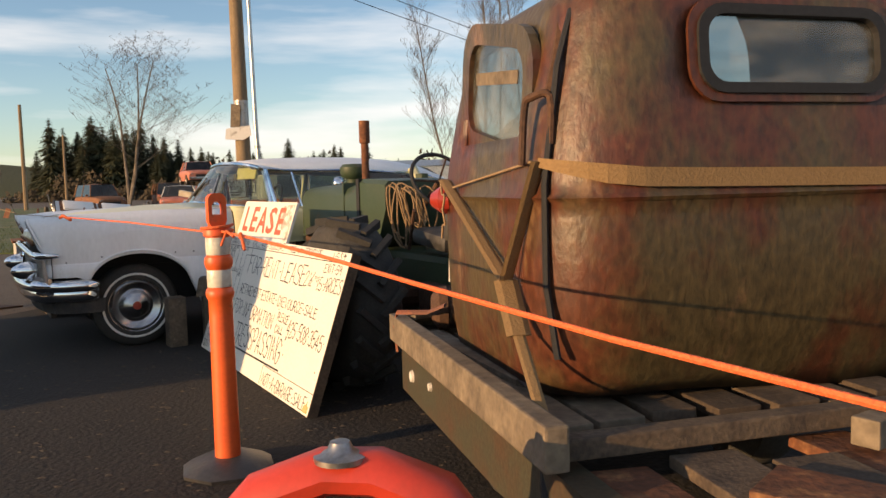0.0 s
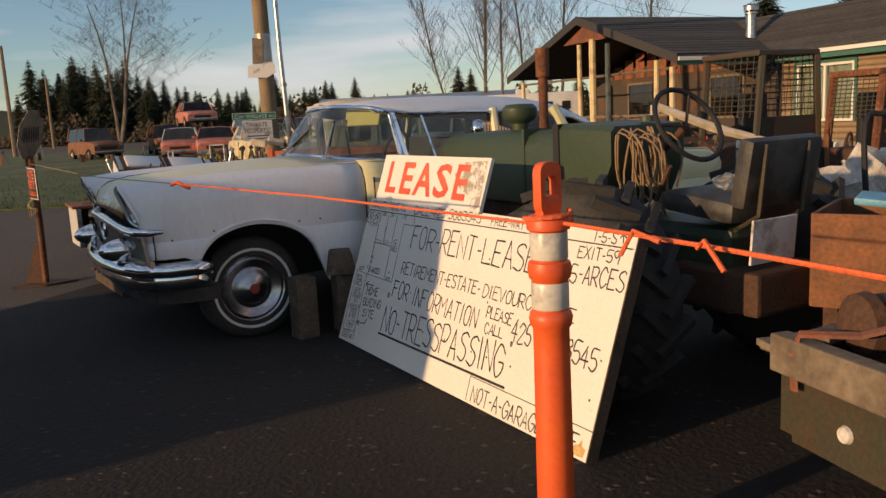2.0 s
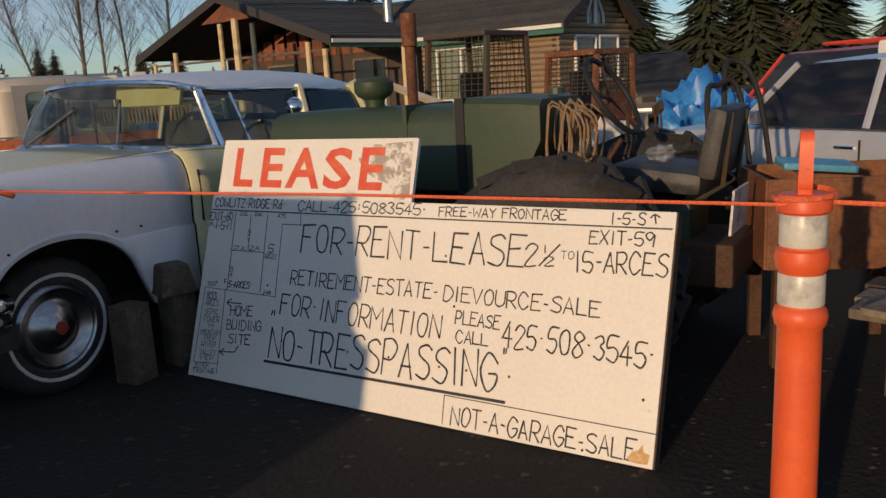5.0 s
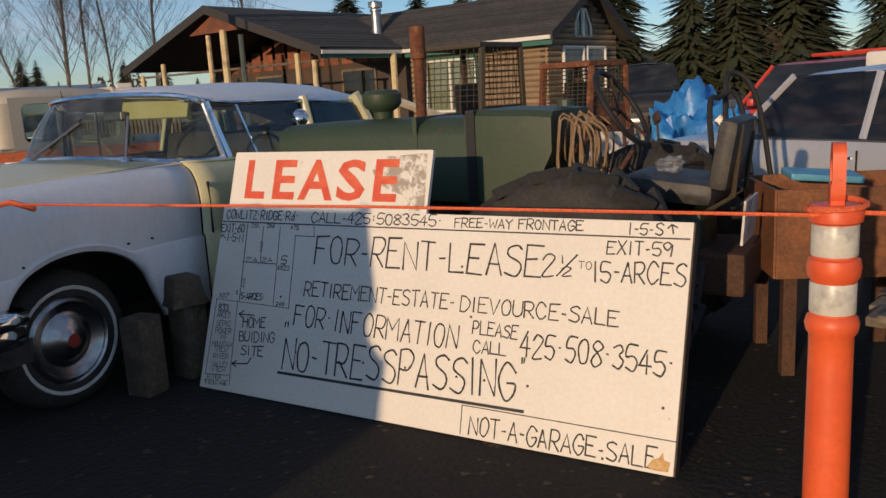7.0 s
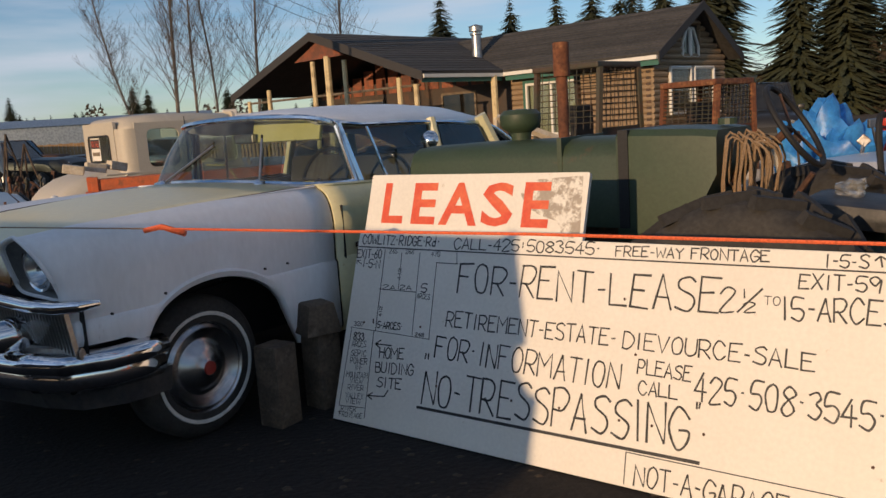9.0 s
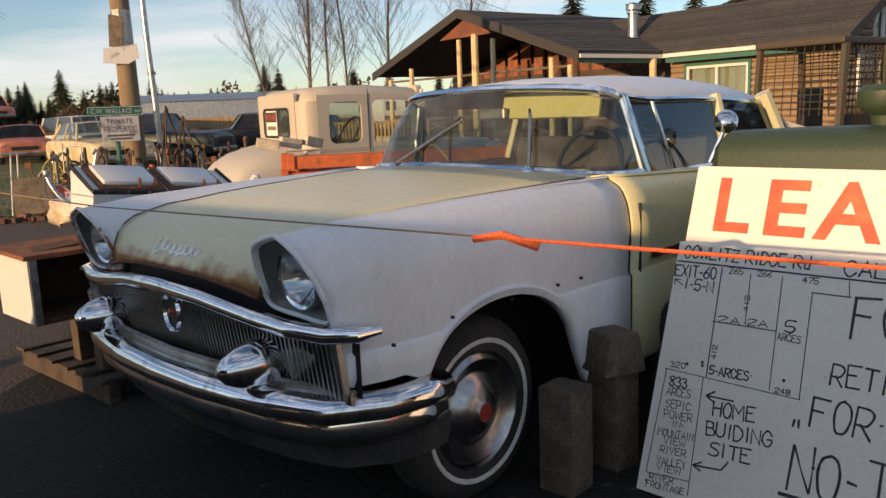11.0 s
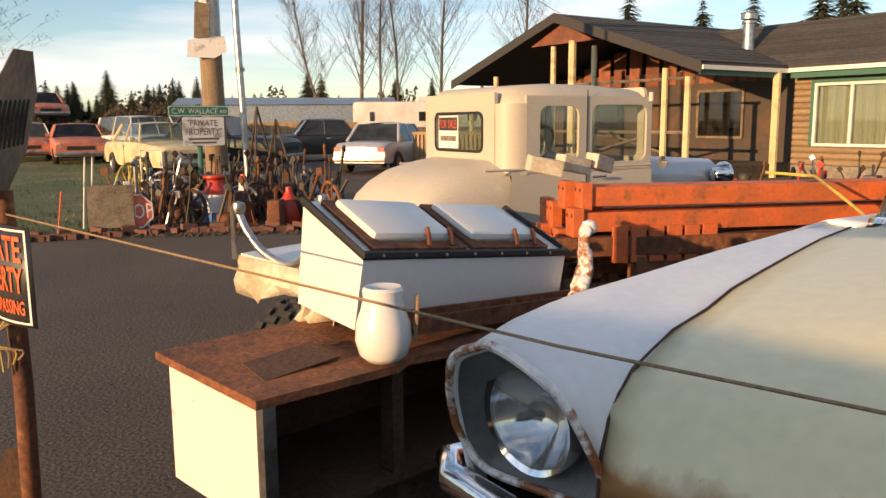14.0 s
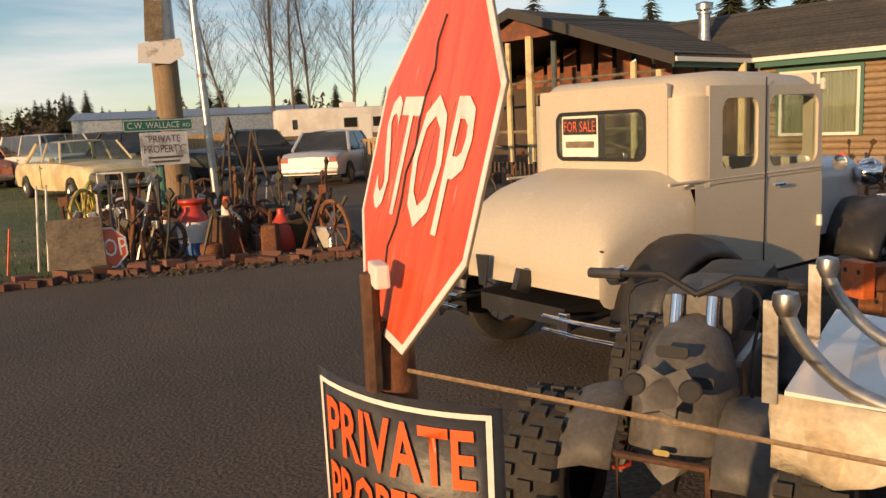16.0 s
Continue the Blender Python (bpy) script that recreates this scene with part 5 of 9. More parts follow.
solidify(part("bumper", loft(B(), rows), "chrome", sedan, "chrome front bumper with a dark lower edge", smooth=50), 0.006)
part("bumper_valance", loft(B(), [[(u + 0.05, v * 0.97, 0.445) for u, v in curve], [(u * 0.9 + 0.09, v * 0.95, 0.33) for u, v in curve]]), "black_plastic", sedan)
for side in (-1, 1):
    m_b = pose(0.055, side * 0.57, 0.672, 0, -90, 0)
    bul = part("bumper_bullet", lathe(B(), [(0.0, 0.205), (0.016, 0.202), (0.04, 0.182), (0.062, 0.14), (0.078, 0.08), (0.084, 0.03), (0.078, 0.0)], 24, m_b), "chrome", sedan, "chrome bullet on the bumper", smooth=True)
    part("bullet_ring", lathe(B(), [(0.075, 0.0), (0.10, 0.0), (0.112, -0.03), (0.10, -0.06), (0.04, -0.07)], 20, m_b), "dull_metal", bul, smooth=True)
    # head lamp with its deep surround
    lm = pose(0.055, side * 0.735, 0.952, 0, -90 - 6, 0)
    lamp = part("headlight", lathe(B(), [(0.088, 0.0), (0.098, 0.006), (0.103, -0.008), (0.100, -0.05)], 32, lm), "chrome", sedan, "round headlight in a chrome ring", smooth=True)
    part("reflector_bowl", lathe(B(), [(0.0, -0.07), (0.05, -0.055), (0.09, 0.0)], 24, lm), "chrome", lamp, smooth=True)
    part("lens", lathe(B(), [(0.089, 0.0), (0.07, 0.018), (0.038, 0.028), (0.0, 0.032)], 24, lm), "lens", lamp, smooth=True)
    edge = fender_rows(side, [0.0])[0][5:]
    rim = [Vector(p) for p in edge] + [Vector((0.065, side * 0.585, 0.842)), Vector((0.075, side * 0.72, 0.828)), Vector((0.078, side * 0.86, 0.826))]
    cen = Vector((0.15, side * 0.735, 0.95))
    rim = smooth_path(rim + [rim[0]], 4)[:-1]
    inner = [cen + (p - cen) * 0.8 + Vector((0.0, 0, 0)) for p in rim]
    # surround coloured dark for the shade inside the hollow
    part("lamp_surround", loft(B(), [rim, inner, [cen + (p - cen) * 0.3 for p in inner]], closed=True), "recess_shade", sedan, "recess round the headlight, its shade painted dark", smooth=60)
    part("lamp_rim", tube(B(), [p + Vector((-0.003, 0, 0)) for p in rim] + [rim[0] + Vector((-0.003, 0, 0))], 0.008, 8), "white_paint" if side < 0 else "chipped_white", sedan, smooth=True)
    part("parking_lamp", slab(B(), [(-0.075, 0.03), (0.0, 0.055), (0.085, 0.03), (0.0, -0.045)], 0.025, pose(-0.01 + 0.03, side * 0.76, 0.70, 90, 0, -90 + side * -8)), "lens", sedan, "clear parking lamp")


def road_wheel(parent, m, r=0.345, w=0.19, ww=True):
    """Tyre with whitewall, rim and dished cap; axis along local y, face at -y."""
    tyre = part("tyre", lathe(B(), [(r * 0.64, -w / 2), (r * 0.78, -w / 2 - 0.012), (r * 0.93, -w / 2 + 0.004), (r, -w / 2 + 0.04), (r, w / 2 - 0.04), (r * 0.93, w / 2), (r * 0.62, w / 2)], 36, m @ pose(0, 0, 0, -90, 0, 0)), "rubber", parent, smooth=50)
    # profile is turned about z, then laid over so that z points along y
    if ww:
        part("whitewall", lathe(B(), [(r * 0.73, -w / 2 - 0.0095), (r * 0.735, -w / 2 - 0.0135), (r * 0.775, -w / 2 - 0.0165), (r * 0.785, -w / 2 - 0.0125)], 36, m @ pose(0, 0, 0, -90, 0, 0)), "white_rubber", tyre, "narrow whitewall", smooth=True)
    part("rim", lathe(B(), [(r * 0.66, -w / 2 + 0.0), (r * 0.62, -w / 2 + 0.012), (r * 0.56, -w / 2 - 0.004), (r * 0.50, -w / 2 + 0.014), (r * 0.40, -w / 2 + 0.028), (r * 0.36, -w / 2 + 0.02), (r * 0.30, -w / 2 - 0.002), (r * 0.2, -w / 2 - 0.022), (r * 0.11, -w / 2 - 0.03), (r * 0.1, -w / 2 - 0.034), (0, -w / 2 - 0.036)], 36, m @ pose(0, 0, 0, -90, 0, 0)), "hub_metal", tyre, "dished chrome hub cap", smooth=40)
    part("cap_centre", lathe(B(), [(r * 0.1, -w / 2 - 0.034), (r * 0.09, -w / 2 - 0.04), (0, -w / 2 - 0.042)], 16, m @ pose(0, 0, 0, -90, 0, 0)), "lens_red", tyre, smooth=True)


for u, v in ((0.745, -0.74), (3.86, -0.74)):
    wh = new("wheel")
    wh.parent = sedan
    road_wheel(wh, pose(u, v, 0.345))
for u, v in ((0.745, 0.74), (3.86, 0.74)):
    wh = new("wheel")
    wh.parent = sedan
    road_wheel(wh, pose(u, v, 0.345, 0, 0, 180))
part("chassis", box(B(), (2.6, 0, 0.5), (4.6, 1.1, 0.32)), "black", sedan)
part("engine_bay", box(B(), (0.85, 0, 0.72), (1.2, 1.05, 0.4)), "black", sedan)
# greenhouse
wb = [(1.95, -0.80, 1.115), (1.72, -0.785, 1.125), (1.57, -0.68, 1.14), (1.50, -0.45, 1.155), (1.47, 0, 1.165), (1.50, 0.45, 1.155), (1.57, 0.68, 1.14), (1.72, 0.785, 1.125), (1.95, 0.80, 1.115)]
wt = [(1.92, -0.70, 1.455), (1.85, -0.685, 1.48), (1.79, -0.61, 1.50), (1.75, -0.4, 1.515), (1.73, 0, 1.525), (1.75, 0.4, 1.515), (1.79, 0.61, 1.50), (1.85, 0.685, 1.48), (1.92, 0.70, 1.455)]


WB, WT = smooth_path(wb), smooth_path(wt)
g = part("windshield", loft(B(), [WB, [a.lerp(b, 0.5) + Vector((-0.02, 0, 0.01)) for a, b in zip(WB, WT)], WT]), "car_glass", sedan, "curved dusty windshield", smooth=True)
g.visible_shadow = False
part("windshield_frame", tube(B(), WB + WT[::-1] + [WB[0]], 0.019, 8), "chrome", sedan, "chrome windshield surround", smooth=True)
part("cowl", loft(B(), [[(p[0] + 0.0, p[1], p[2] - 0.012) for p in WB], [(min(p[0], 1.5 + 0.1 * abs(p[1])) - 0.14, p[1] * 0.98, p[2] - 0.03) for p in WB]]), "white_paint", sedan, smooth=True)
roof_rows = []
for u, hw, ze, zc in ((1.73, 0.63, 1.505, 1.53), (1.84, 0.68, 1.495, 1.55), (2.12, 0.71, 1.475, 1.575), (2.6, 0.71, 1.47, 1.585), (3.0, 0.71, 1.455, 1.58), (3.4, 0.69, 1.43, 1.555), (3.7, 0.66, 1.39, 1.50), (3.95, 0.63, 1.30, 1.41), (4.2, 0.62, 1.17, 1.27), (4.4, 0.62, 1.08, 1.14)):
    row = []
    for i in range(17):
        s = -1 + i / 8
        row.append((u + (0.10 * s * s if u < 2 else 0), s * hw, ze + (zc - ze) * (1 - abs(s) ** 2.6) - (0.03 if abs(s) == 1 else 0)))
    roof_rows.append(row)
solidify(part("roof", loft(B(), roof_rows), "white_paint", sedan, "white roof", smooth=60), 0.02)
part("drip_rail", tube(B(), [(r[0][0], r[0][1] - 0.006, r[0][2]) for r in roof_rows[:9]], 0.012, 6), "chrome", sedan, smooth=True)
for side in (-1, 1):
    y0, y1 = side * 0.80, side * 0.70

    def sp(u, f):
        return (u, y0 + (y1 - y0) * f, 1.105 + (1.455 - 1.105) * f)
    for u0, u1, v0, v1 in ((2.04, 2.24, 1.97, 2.17), (2.25, 2.76, 2.19, 2.78), (2.90, 3.55, 2.92, 3.42)):
        gl = part("side_glass", loft(B(), [[sp(u0, 0), sp(u1, 0)], [sp(v0, 0.9), sp(v1, 0.9)]]), "car_glass", sedan)
        gl.visible_shadow = False
    for u0, v0, w in ((2.0, 1.94, 0.022), (2.245, 2.18, 0.010), (2.83, 2.85, 0.035), (3.60, 3.46, 0.05)):
        part("pillar", tube(B(), [sp(u0, 0), sp(v0, 1)], w, 8), "chrome" if w < 0.03 else "cream_paint", sedan, smooth=True)
    part("belt_moulding", tube(B(), [sp(2.0, -0.02), sp(3.65, -0.02)], 0.014, 6), "chrome", sedan)
part("back_window", loft(B(), [[(3.75, -0.5, 1.45), (3.72, 0, 1.52), (3.75, 0.5, 1.45)], [(4.25, -0.5, 1.15), (4.25, 0, 1.17), (4.25, 0.5, 1.15)]]), "dark_glass", sedan)
part("floor_pan", box(B(), (2.9, 0, 0.75), (2.6, 1.5, 0.1)), "interior", sedan)
part("firewall", box(B(), (1.62, 0, 0.9), (0.05, 1.5, 0.4)), "interior", sedan)
part("dashboard", box(B(), (1.78, 0, 1.06), (0.25, 1.45, 0.1), bevel=0.03), "cream_paint", sedan, "cream painted dashboard", smooth=True)
for u in (2.55, 3.4):
    part("bench_seat", box(B(), (u, 0, 0.9), (0.5, 1.4, 0.2), bevel=0.05), "interior", sedan, smooth=True)
    part("seat_back", box(B(), (u + 0.27, 0, 1.06), (0.14, 1.4, 0.36), (0, 12, 0), bevel=0.05), "interior", sedan, "worn seat back", smooth=True)
sw = part("steering_wheel", tube(B(), [(2.1 + 0.07 * math.sin(a), -0.38 + 0.2 * math.cos(a), 1.12 + 0.19 * math.sin(a)) for a in [math.pi * 2 * i / 28 for i in range(29)]], 0.013, 8), "black", sedan, "black steering wheel", smooth=True)
part("spoke", tube(B(), [(2.1, -0.58, 1.12), (2.06, -0.38, 1.11), (2.1, -0.18, 1.12)], 0.011, 6), "black", sw)
part("column", tube(B(), [(2.06, -0.38, 1.11), (1.7, -0.38, 0.95)], 0.025, 8), "black", sedan)
part("sun_visor", box(B(), (1.89, -0.30, 1.435), (0.03, 0.62, 0.13), (0, 14, 0), bevel=0.01), "visor", sedan, "faded yellow sun visor")
part("rear_view_mirror", box(B(), (1.84, 0.05, 1.40), (0.03, 0.19, 0.06), bevel=0.012), "dull_metal", sedan)
for y0, tip in ((-0.50, (1.585, -0.42, 1.40)), (0.43, (1.57, 0.02, 1.375))):
    base = (1.47, y0, 1.165)
    wip = part("wiper", tube(B(), [base, tip], 0.008, 6), "dull_metal", sedan, "chrome windshield wiper")
    part("wiper_base", lathe(B(), [(0.032, 0), (0.026, 0.02), (0.012, 0.04), (0, 0.042)], 12, pose(base[0] - 0.01, y0, 1.14)), "chrome", wip, smooth=True)
    part("blade", tube(B(), [Vector(base).lerp(Vector(tip), 0.35) + Vector((0.012, 0, -0.01)), Vector(tip) + Vector((0.02, 0.02, 0.02))], 0.007, 5), "black", wip)
mir = part("door_mirror", lathe(B(), [(0.0, 0.04), (0.04, 0.03), (0.062, 0.0), (0.06, -0.015), (0, -0.016)], 16, pose(2.55, -0.92, 1.32, 0, -70, 20)), "chrome", sedan, "chrome door mirror", smooth=True)
part("stalk", tube(B(), [(2.5, -0.86, 1.12), (2.55, -0.92, 1.30)], 0.012, 6), "chrome", sedan)

# concrete blocks by the wheel
for k, (x, y, deg, h, zz) in enumerate(((-2.77, 6.50, 38, 0.41, 0.0), (-2.52, 6.66, 30, 0.40, 0.0))):
    blk = root("concrete_block", plan(x, y, deg), "rough tan concrete block standing on end by the wheel", "block", "blocks by the wheel")
    part("block", box(B(), (0, 0, h / 2 + zz), (0.145, 0.15, h), bevel=0.012), "block_brown", blk, smooth=30)
blk = root("broken_block", plan(-2.53, 6.64, 15, 0.40), "broken concrete block lying on top of another block", "block", "blocks by the wheel")
part("block", box(B(), (0, 0, 0.08), (0.2, 0.18, 0.16), top=(0.7, 0.9), bevel=0.015), "block_brown", blk, smooth=30)

# ---- flatbed truck with rusted cab ----
TRK = Matrix(((0.937, -0.35, 0, -0.62), (0.35, 0.937, 0, 4.11), (0, 0, 1, 0), (0, 0, 0, 1)))   # x across the bed, -y towards its near end
flat = root("flatbed_trailer", TRK, "low flatbed with weathered planks on a rusty steel channel frame", "trailer")
rail = part("side_rail", box(B(), (0.02, -1.15, 0.605), (0.07, 1.94, 0.125), bevel=0.008), "wood_grey", flat, "weathered grey plank along the edge")
ch = B()
slab(ch, [(0.0, 0.0), (0.09, 0.0), (0.09, 0.02), (0.02, 0.02), (0.02, 0.20), (0.09, 0.20), (0.09, 0.22), (0.0, 0.22)], 3.3, pose(0.03, -0.24, 0.31, 90, 0, 0))
part("steel_channel", ch, "olive_steel", flat, "olive painted rusty steel channel")
part("steel_channel", box(B(), (0.9, -0.2, 0.42), (1.7, 0.08, 0.2)), "olive_steel", flat)
part("cross_beam", box(B(), (0.85, -2.05, 0.585), (1.6, 0.07, 0.06), bevel=0.008), "wood_dark", flat, "dark cross timber")
part("cross_beam", box(B(), (0.95, -1.02, 0.50), (1.8, 0.1, 0.12)), "wood_dark", flat)
for yy, sz in ((-0.47, 0.024), (-0.80, 0.016)):
    part("bolt", lathe(B(), [(0, 0.014), (sz, 0.012), (sz * 1.2, 0)], 12, pose(0.028, yy, 0.45 if yy < -0.6 else 0.42, 0, -90, 0)), "worn_white", flat, "pale bolt head", smooth=True)
rr = random.Random(8)
for i in range(9):
    x = 0.14 + 0.19 * i
    part("deck_plank", box(B(), (x, -0.95 + rr.uniform(-0.05, 0.05), 0.575 + rr.uniform(-0.006, 0.006)), (0.15, 1.9, 0.035), (0, rr.uniform(-2, 2), 0), bevel=0.005), "wood_grey" if i < 2 else "wood_dark", flat)
for i in range(7):
    part("deck_plank", box(B(), (0.2 + 0.24 * i, -2.85 + rr.uniform(-0.1, 0.1), 0.50 + rr.uniform(-0.01, 0.02)), (0.2, 1.5, 0.035), (0, rr.uniform(-4, 4), rr.uniform(-3, 3)), bevel=0.005), "wood_dark" if i % 3 else "rust", flat)
part("short_block", box(B(), (0.92, -2.2, 0.585), (0.10, 0.08, 0.08), (0, 0, 20), bevel=0.006), "wood_grey", flat)
for i in range(3):
    part("loose_board", box(B(), (0.16 + 0.03 * i, -0.15 - 0.05 * i, 0.61 + 0.028 * i), (0.32, 0.09, 0.025), (0, 0, 12 * i - 8), bevel=0.004), "wood_grey", flat)
part("loose_board", box(B(), (0.16, -0.95, 0.61), (0.09, 1.0, 0.022), (0, 0, 5), bevel=0.004), "wood_grey", flat)
part("loose_board", box(B(), (0.75, -2.75, 0.545), (0.22, 1.0, 0.03), (0, 0, 35), bevel=0.004), "rust", flat)
part("red_strap", tube(B(), [(0.0, -0.28, 0.50), (-0.01, -0.28, 0.62), (0.0, -0.3, 0.69), (0.12, -0.42, 0.70), (0.18, -0.5, 0.74)], 0.018, 6, flat=0.35), "red_board", flat, "dirty red strap")
for wx in (0.35, 1.45):
    for wy in (-0.9, -3.0):
        part("trailer_wheel", lathe(B(), [(0.1, -0.09), (0.27, -0.09), (0.29, -0.05), (0.29, 0.05), (0.27, 0.09), (0.1, 0.09)], 24, pose(wx, wy, 0.29, 0, 90, 0)), "rubber", flat, smooth=40)
# the cab body
cab = root("truck_cab", TRK @ pose(0.0, 0.0, 0.675), "rusted old truck cab strapped down on the flatbed", "truck cab")
CX0, CX1, CY0, CY1 = 0.13, 1.68, -1.90, -0.70       # sides and back and front


def cab_outline(z):
    """Plan outline of the cab at a height above the bed, with wide rounded back corners."""
    f = z / 1.30
    inx = 0.0 if f < 0.45 else 0.13 * ((f - 0.45) / 0.55) ** 1.3
    low = 0.10 * max(0, 1 - f / 0.3) ** 2
    top = 0.0 if f < 0.88 else 0.26 * ((f - 0.88) / 0.12) ** 2
    x0, x1, y0, y1 = CX0 + inx + low * 0.3 + top, CX1 - inx - low * 0.3 - top, CY0 + inx * 0.5 + low + top, CY1 - 0.2 * max(0, f - 0.45) - top
    r, pts = 0.27, []
    for i in range(9):
        a = math.pi / 2 * i / 8
        pts.append((x0 + r - r * math.cos(a), y0 + r - r * math.sin(a)))
    pts += [(0.60, y0), (0.905, y0), (1.21, y0)]
    for i in range(9):
        a = math.pi / 2 * i / 8
        pts.append((x1 - r + r * math.sin(a), y0 + r - r * math.cos(a)))
    side_y = [y1 - 0.05, min(y1 - 0.1, -0.95), -1.15, -1.35, -1.54]
    return [(x0 + 0.04, y1)] + [(x0, y) for y in side_y] + pts + [(x1, y0 + r + (y1 - y0 - r) * k / 5) for k in range(1, 5)] + [(x1 - 0.02, y1)]


zs = [-0.07, 0.0, 0.06, 0.14, 0.25, 0.4, 0.5, 0.545, 0.56, 0.575, 0.62, 0.70, 0.755, 0.82, 0.868, 0.96, 1.05, 1.095, 1.135, 1.18, 1.215, 1.24, 1.265, 1.29]
bm = B()
rows = []
for z in zs:
    o = cab_outline(z)
    bulge = 0.018 if 0.55 < z < 0.57 else 0
    c = Vector(((CX0 + CX1) / 2, (CY0 + CY1) / 2))
    rows.append([bm.verts.new((c.x + (x - c.x) * (1 + bulge), c.y + (y - c.y) * (1 + bulge), z + (0.02 * math.sin((x - CX0) * 4) if z < -0.02 else 0))) for x, y in o])
n = len(rows[0])
for j, (a, b) in enumerate(zip(rows, rows[1:])):
    for i in range(n - 1):
        p = (a[i].co + b[i + 1].co) / 2
        back = p.y < CY0 + 0.12 and 0.60 < p.x < 1.21 and 0.868 < p.z < 1.095
        door = p.x < CX0 + 0.2 and -1.54 < p.y < -0.95 and 0.755 < p.z < 1.095
        if not (back or door):
            bm.faces.new((a[i], a[i + 1], b[i + 1], b[i]))
bm.faces.new(rows[-1])
shell = solidify(part("shell", bm, "cab_rust", cab, "shell of brown, olive and red rust", smooth=50), 0.02)
bk = pose(0.905, CY0 + 0.030, 0.982, 90 - 5, 0, 0)
part("rear_glass", slab(B(), rounded(0.63, 0.225, 0.06), 0.006, bk), "dusty_glass", cab, "dusty cracked rear window")
part("rear_gasket", ring_plate(B(), rounded(0.665, 0.262, 0.085), rounded(0.60, 0.20, 0.06), 0.03, bk @ pose(0, 0, 0.0)), "black", cab, "black rubber window gasket")
part("rear_bead", ring_plate(B(), rounded(0.72, 0.31, 0.10), rounded(0.655, 0.252, 0.085), 0.012, bk @ pose(0, 0, 0.006)), "cab_rust", cab)
sd = pose(CX0 + 0.062, -1.25, 0.925, 90, 11, -90)
part("door_glass", slab(B(), rounded(0.60, 0.34, 0.09), 0.006, sd), "dusty_glass", cab, "dusty door window")
part("door_window_frame", ring_plate(B(), rounded(0.74, 0.47, 0.15), rounded(0.57, 0.32, 0.09), 0.03, sd @ pose(0, 0, -0.005)), "cab_rust", cab)
part("glass_label", slab(B(), rounded(0.44, 0.045, 0.01), 0.002, sd @ pose(-0.02, 0.05, 0.008, 0, 0, 5)), "wood_grey", cab, "pale strip of faded lettering inside the glass")
part("door_seam", tube(B(), [(CX0 + 0.045, CY0 + 0.13, 0.08), (CX0 + 0.018, CY0 + 0.145, 0.3), (CX0 + 0.018, CY0 + 0.145, 0.6), (CX0 + 0.07, CY0 + 0.16, 0.95), (CX0 + 0.13, CY0 + 0.19, 1.12)], 0.011, 6), "black", cab)
part("drip_moulding", tube(B(), smooth_path([(CX0 + 0.05, CY0 + 0.19, 0.86), (CX0 + 0.10, CY0 + 0.21, 1.05), (CX0 + 0.135, CY0 + 0.32, 1.15), (CX0 + 0.15, -1.25, 1.175), (CX0 + 0.12, -0.98, 1.13), (CX0 + 0.06, -0.82, 0.90)], 4), 0.014, 6), "dark_rust", cab, smooth=True)
part("belt_bead", tube(B(), [(x, y, 0.56) for x, y in cab_outline(0.56)], 0.012, 6), "cab_rust", cab, smooth=True)
part("door_handle", tube(B(), smooth_path([(CX0 - 0.02, CY0 + 0.23, 0.66), (CX0 - 0.012, CY0 + 0.22, 0.83), (CX0 + 0.0, CY0 + 0.19, 0.86), (CX0 + 0.045, CY0 + 0.16, 0.86), (CX0 + 0.04, CY0 + 0.15, 0.72)], 4), 0.012, 8), "dark_rust", cab, "bent door handle", smooth=True)
part("mirror_stub", lathe(B(), [(0.0, 0.05), (0.055, 0.045), (0.062, 0.0), (0.03, -0.05), (0, -0.05)], 16, pose(CX0 - 0.005, CY1 - 0.02, 0.545, 0, 90, -40)), "lens_red", cab, "round red lamp on the cab front", smooth=True)
# solid black box stands in for the darkness inside the cab
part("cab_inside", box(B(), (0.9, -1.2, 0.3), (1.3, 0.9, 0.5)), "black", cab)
# ratchet straps
strap = root("ratchet_strap", TRK, "tan webbing strap round the rusted truck cab", "strap")
bm = B()
loft(bm, [[(0.95 + (p[0] - 0.95) * 1.02, p[1] - 0.01, 1.355 - 0.085 * math.sin(min(1, i / 22) * math.pi / 2) - h * (0.5 + 0.5 * min(1, i / 4))) for i, p in enumerate(cab_outline(0.58)[8:])] for h in (0.0, 0.055)])
solidify(part("webbing", bm, "strap", strap), 0.004, 1)


def web(p, q, w=0.026):
    p, q = Vector(p), Vector(q)
    part("webbing", tube(B(), [p, q], w, 6, flat=0.2), "strap", strap)


Y0 = (CX0 - 0.045, -1.575, 0.975)
web((CX0 + 0.0, CY0 + 0.15, 1.345), Y0)
web((CX0 - 0.03, CY1 - 0.13, 1.30), Y0)
web(Y0, (CX0 - 0.05, -1.70, 0.82), 0.04)
web((CX0 - 0.05, -1.70, 0.82), (CX0 - 0.06, -1.93, 0.60), 0.02)
part("hook", tube(B(), [(CX0 - 0.06, -1.93, 0.6), (CX0 - 0.10, -2.0, 0.47), (CX0 - 0.11, -2.05, 0.40)], 0.012, 6), "black", strap)
part("twine", tube(B(), [(CX0 - 0.02, CY1 - 0.1, 1.26), (CX0 - 0.0, CY0 + 0.2, 1.345)], 0.005, 5), "tan_rope", strap)
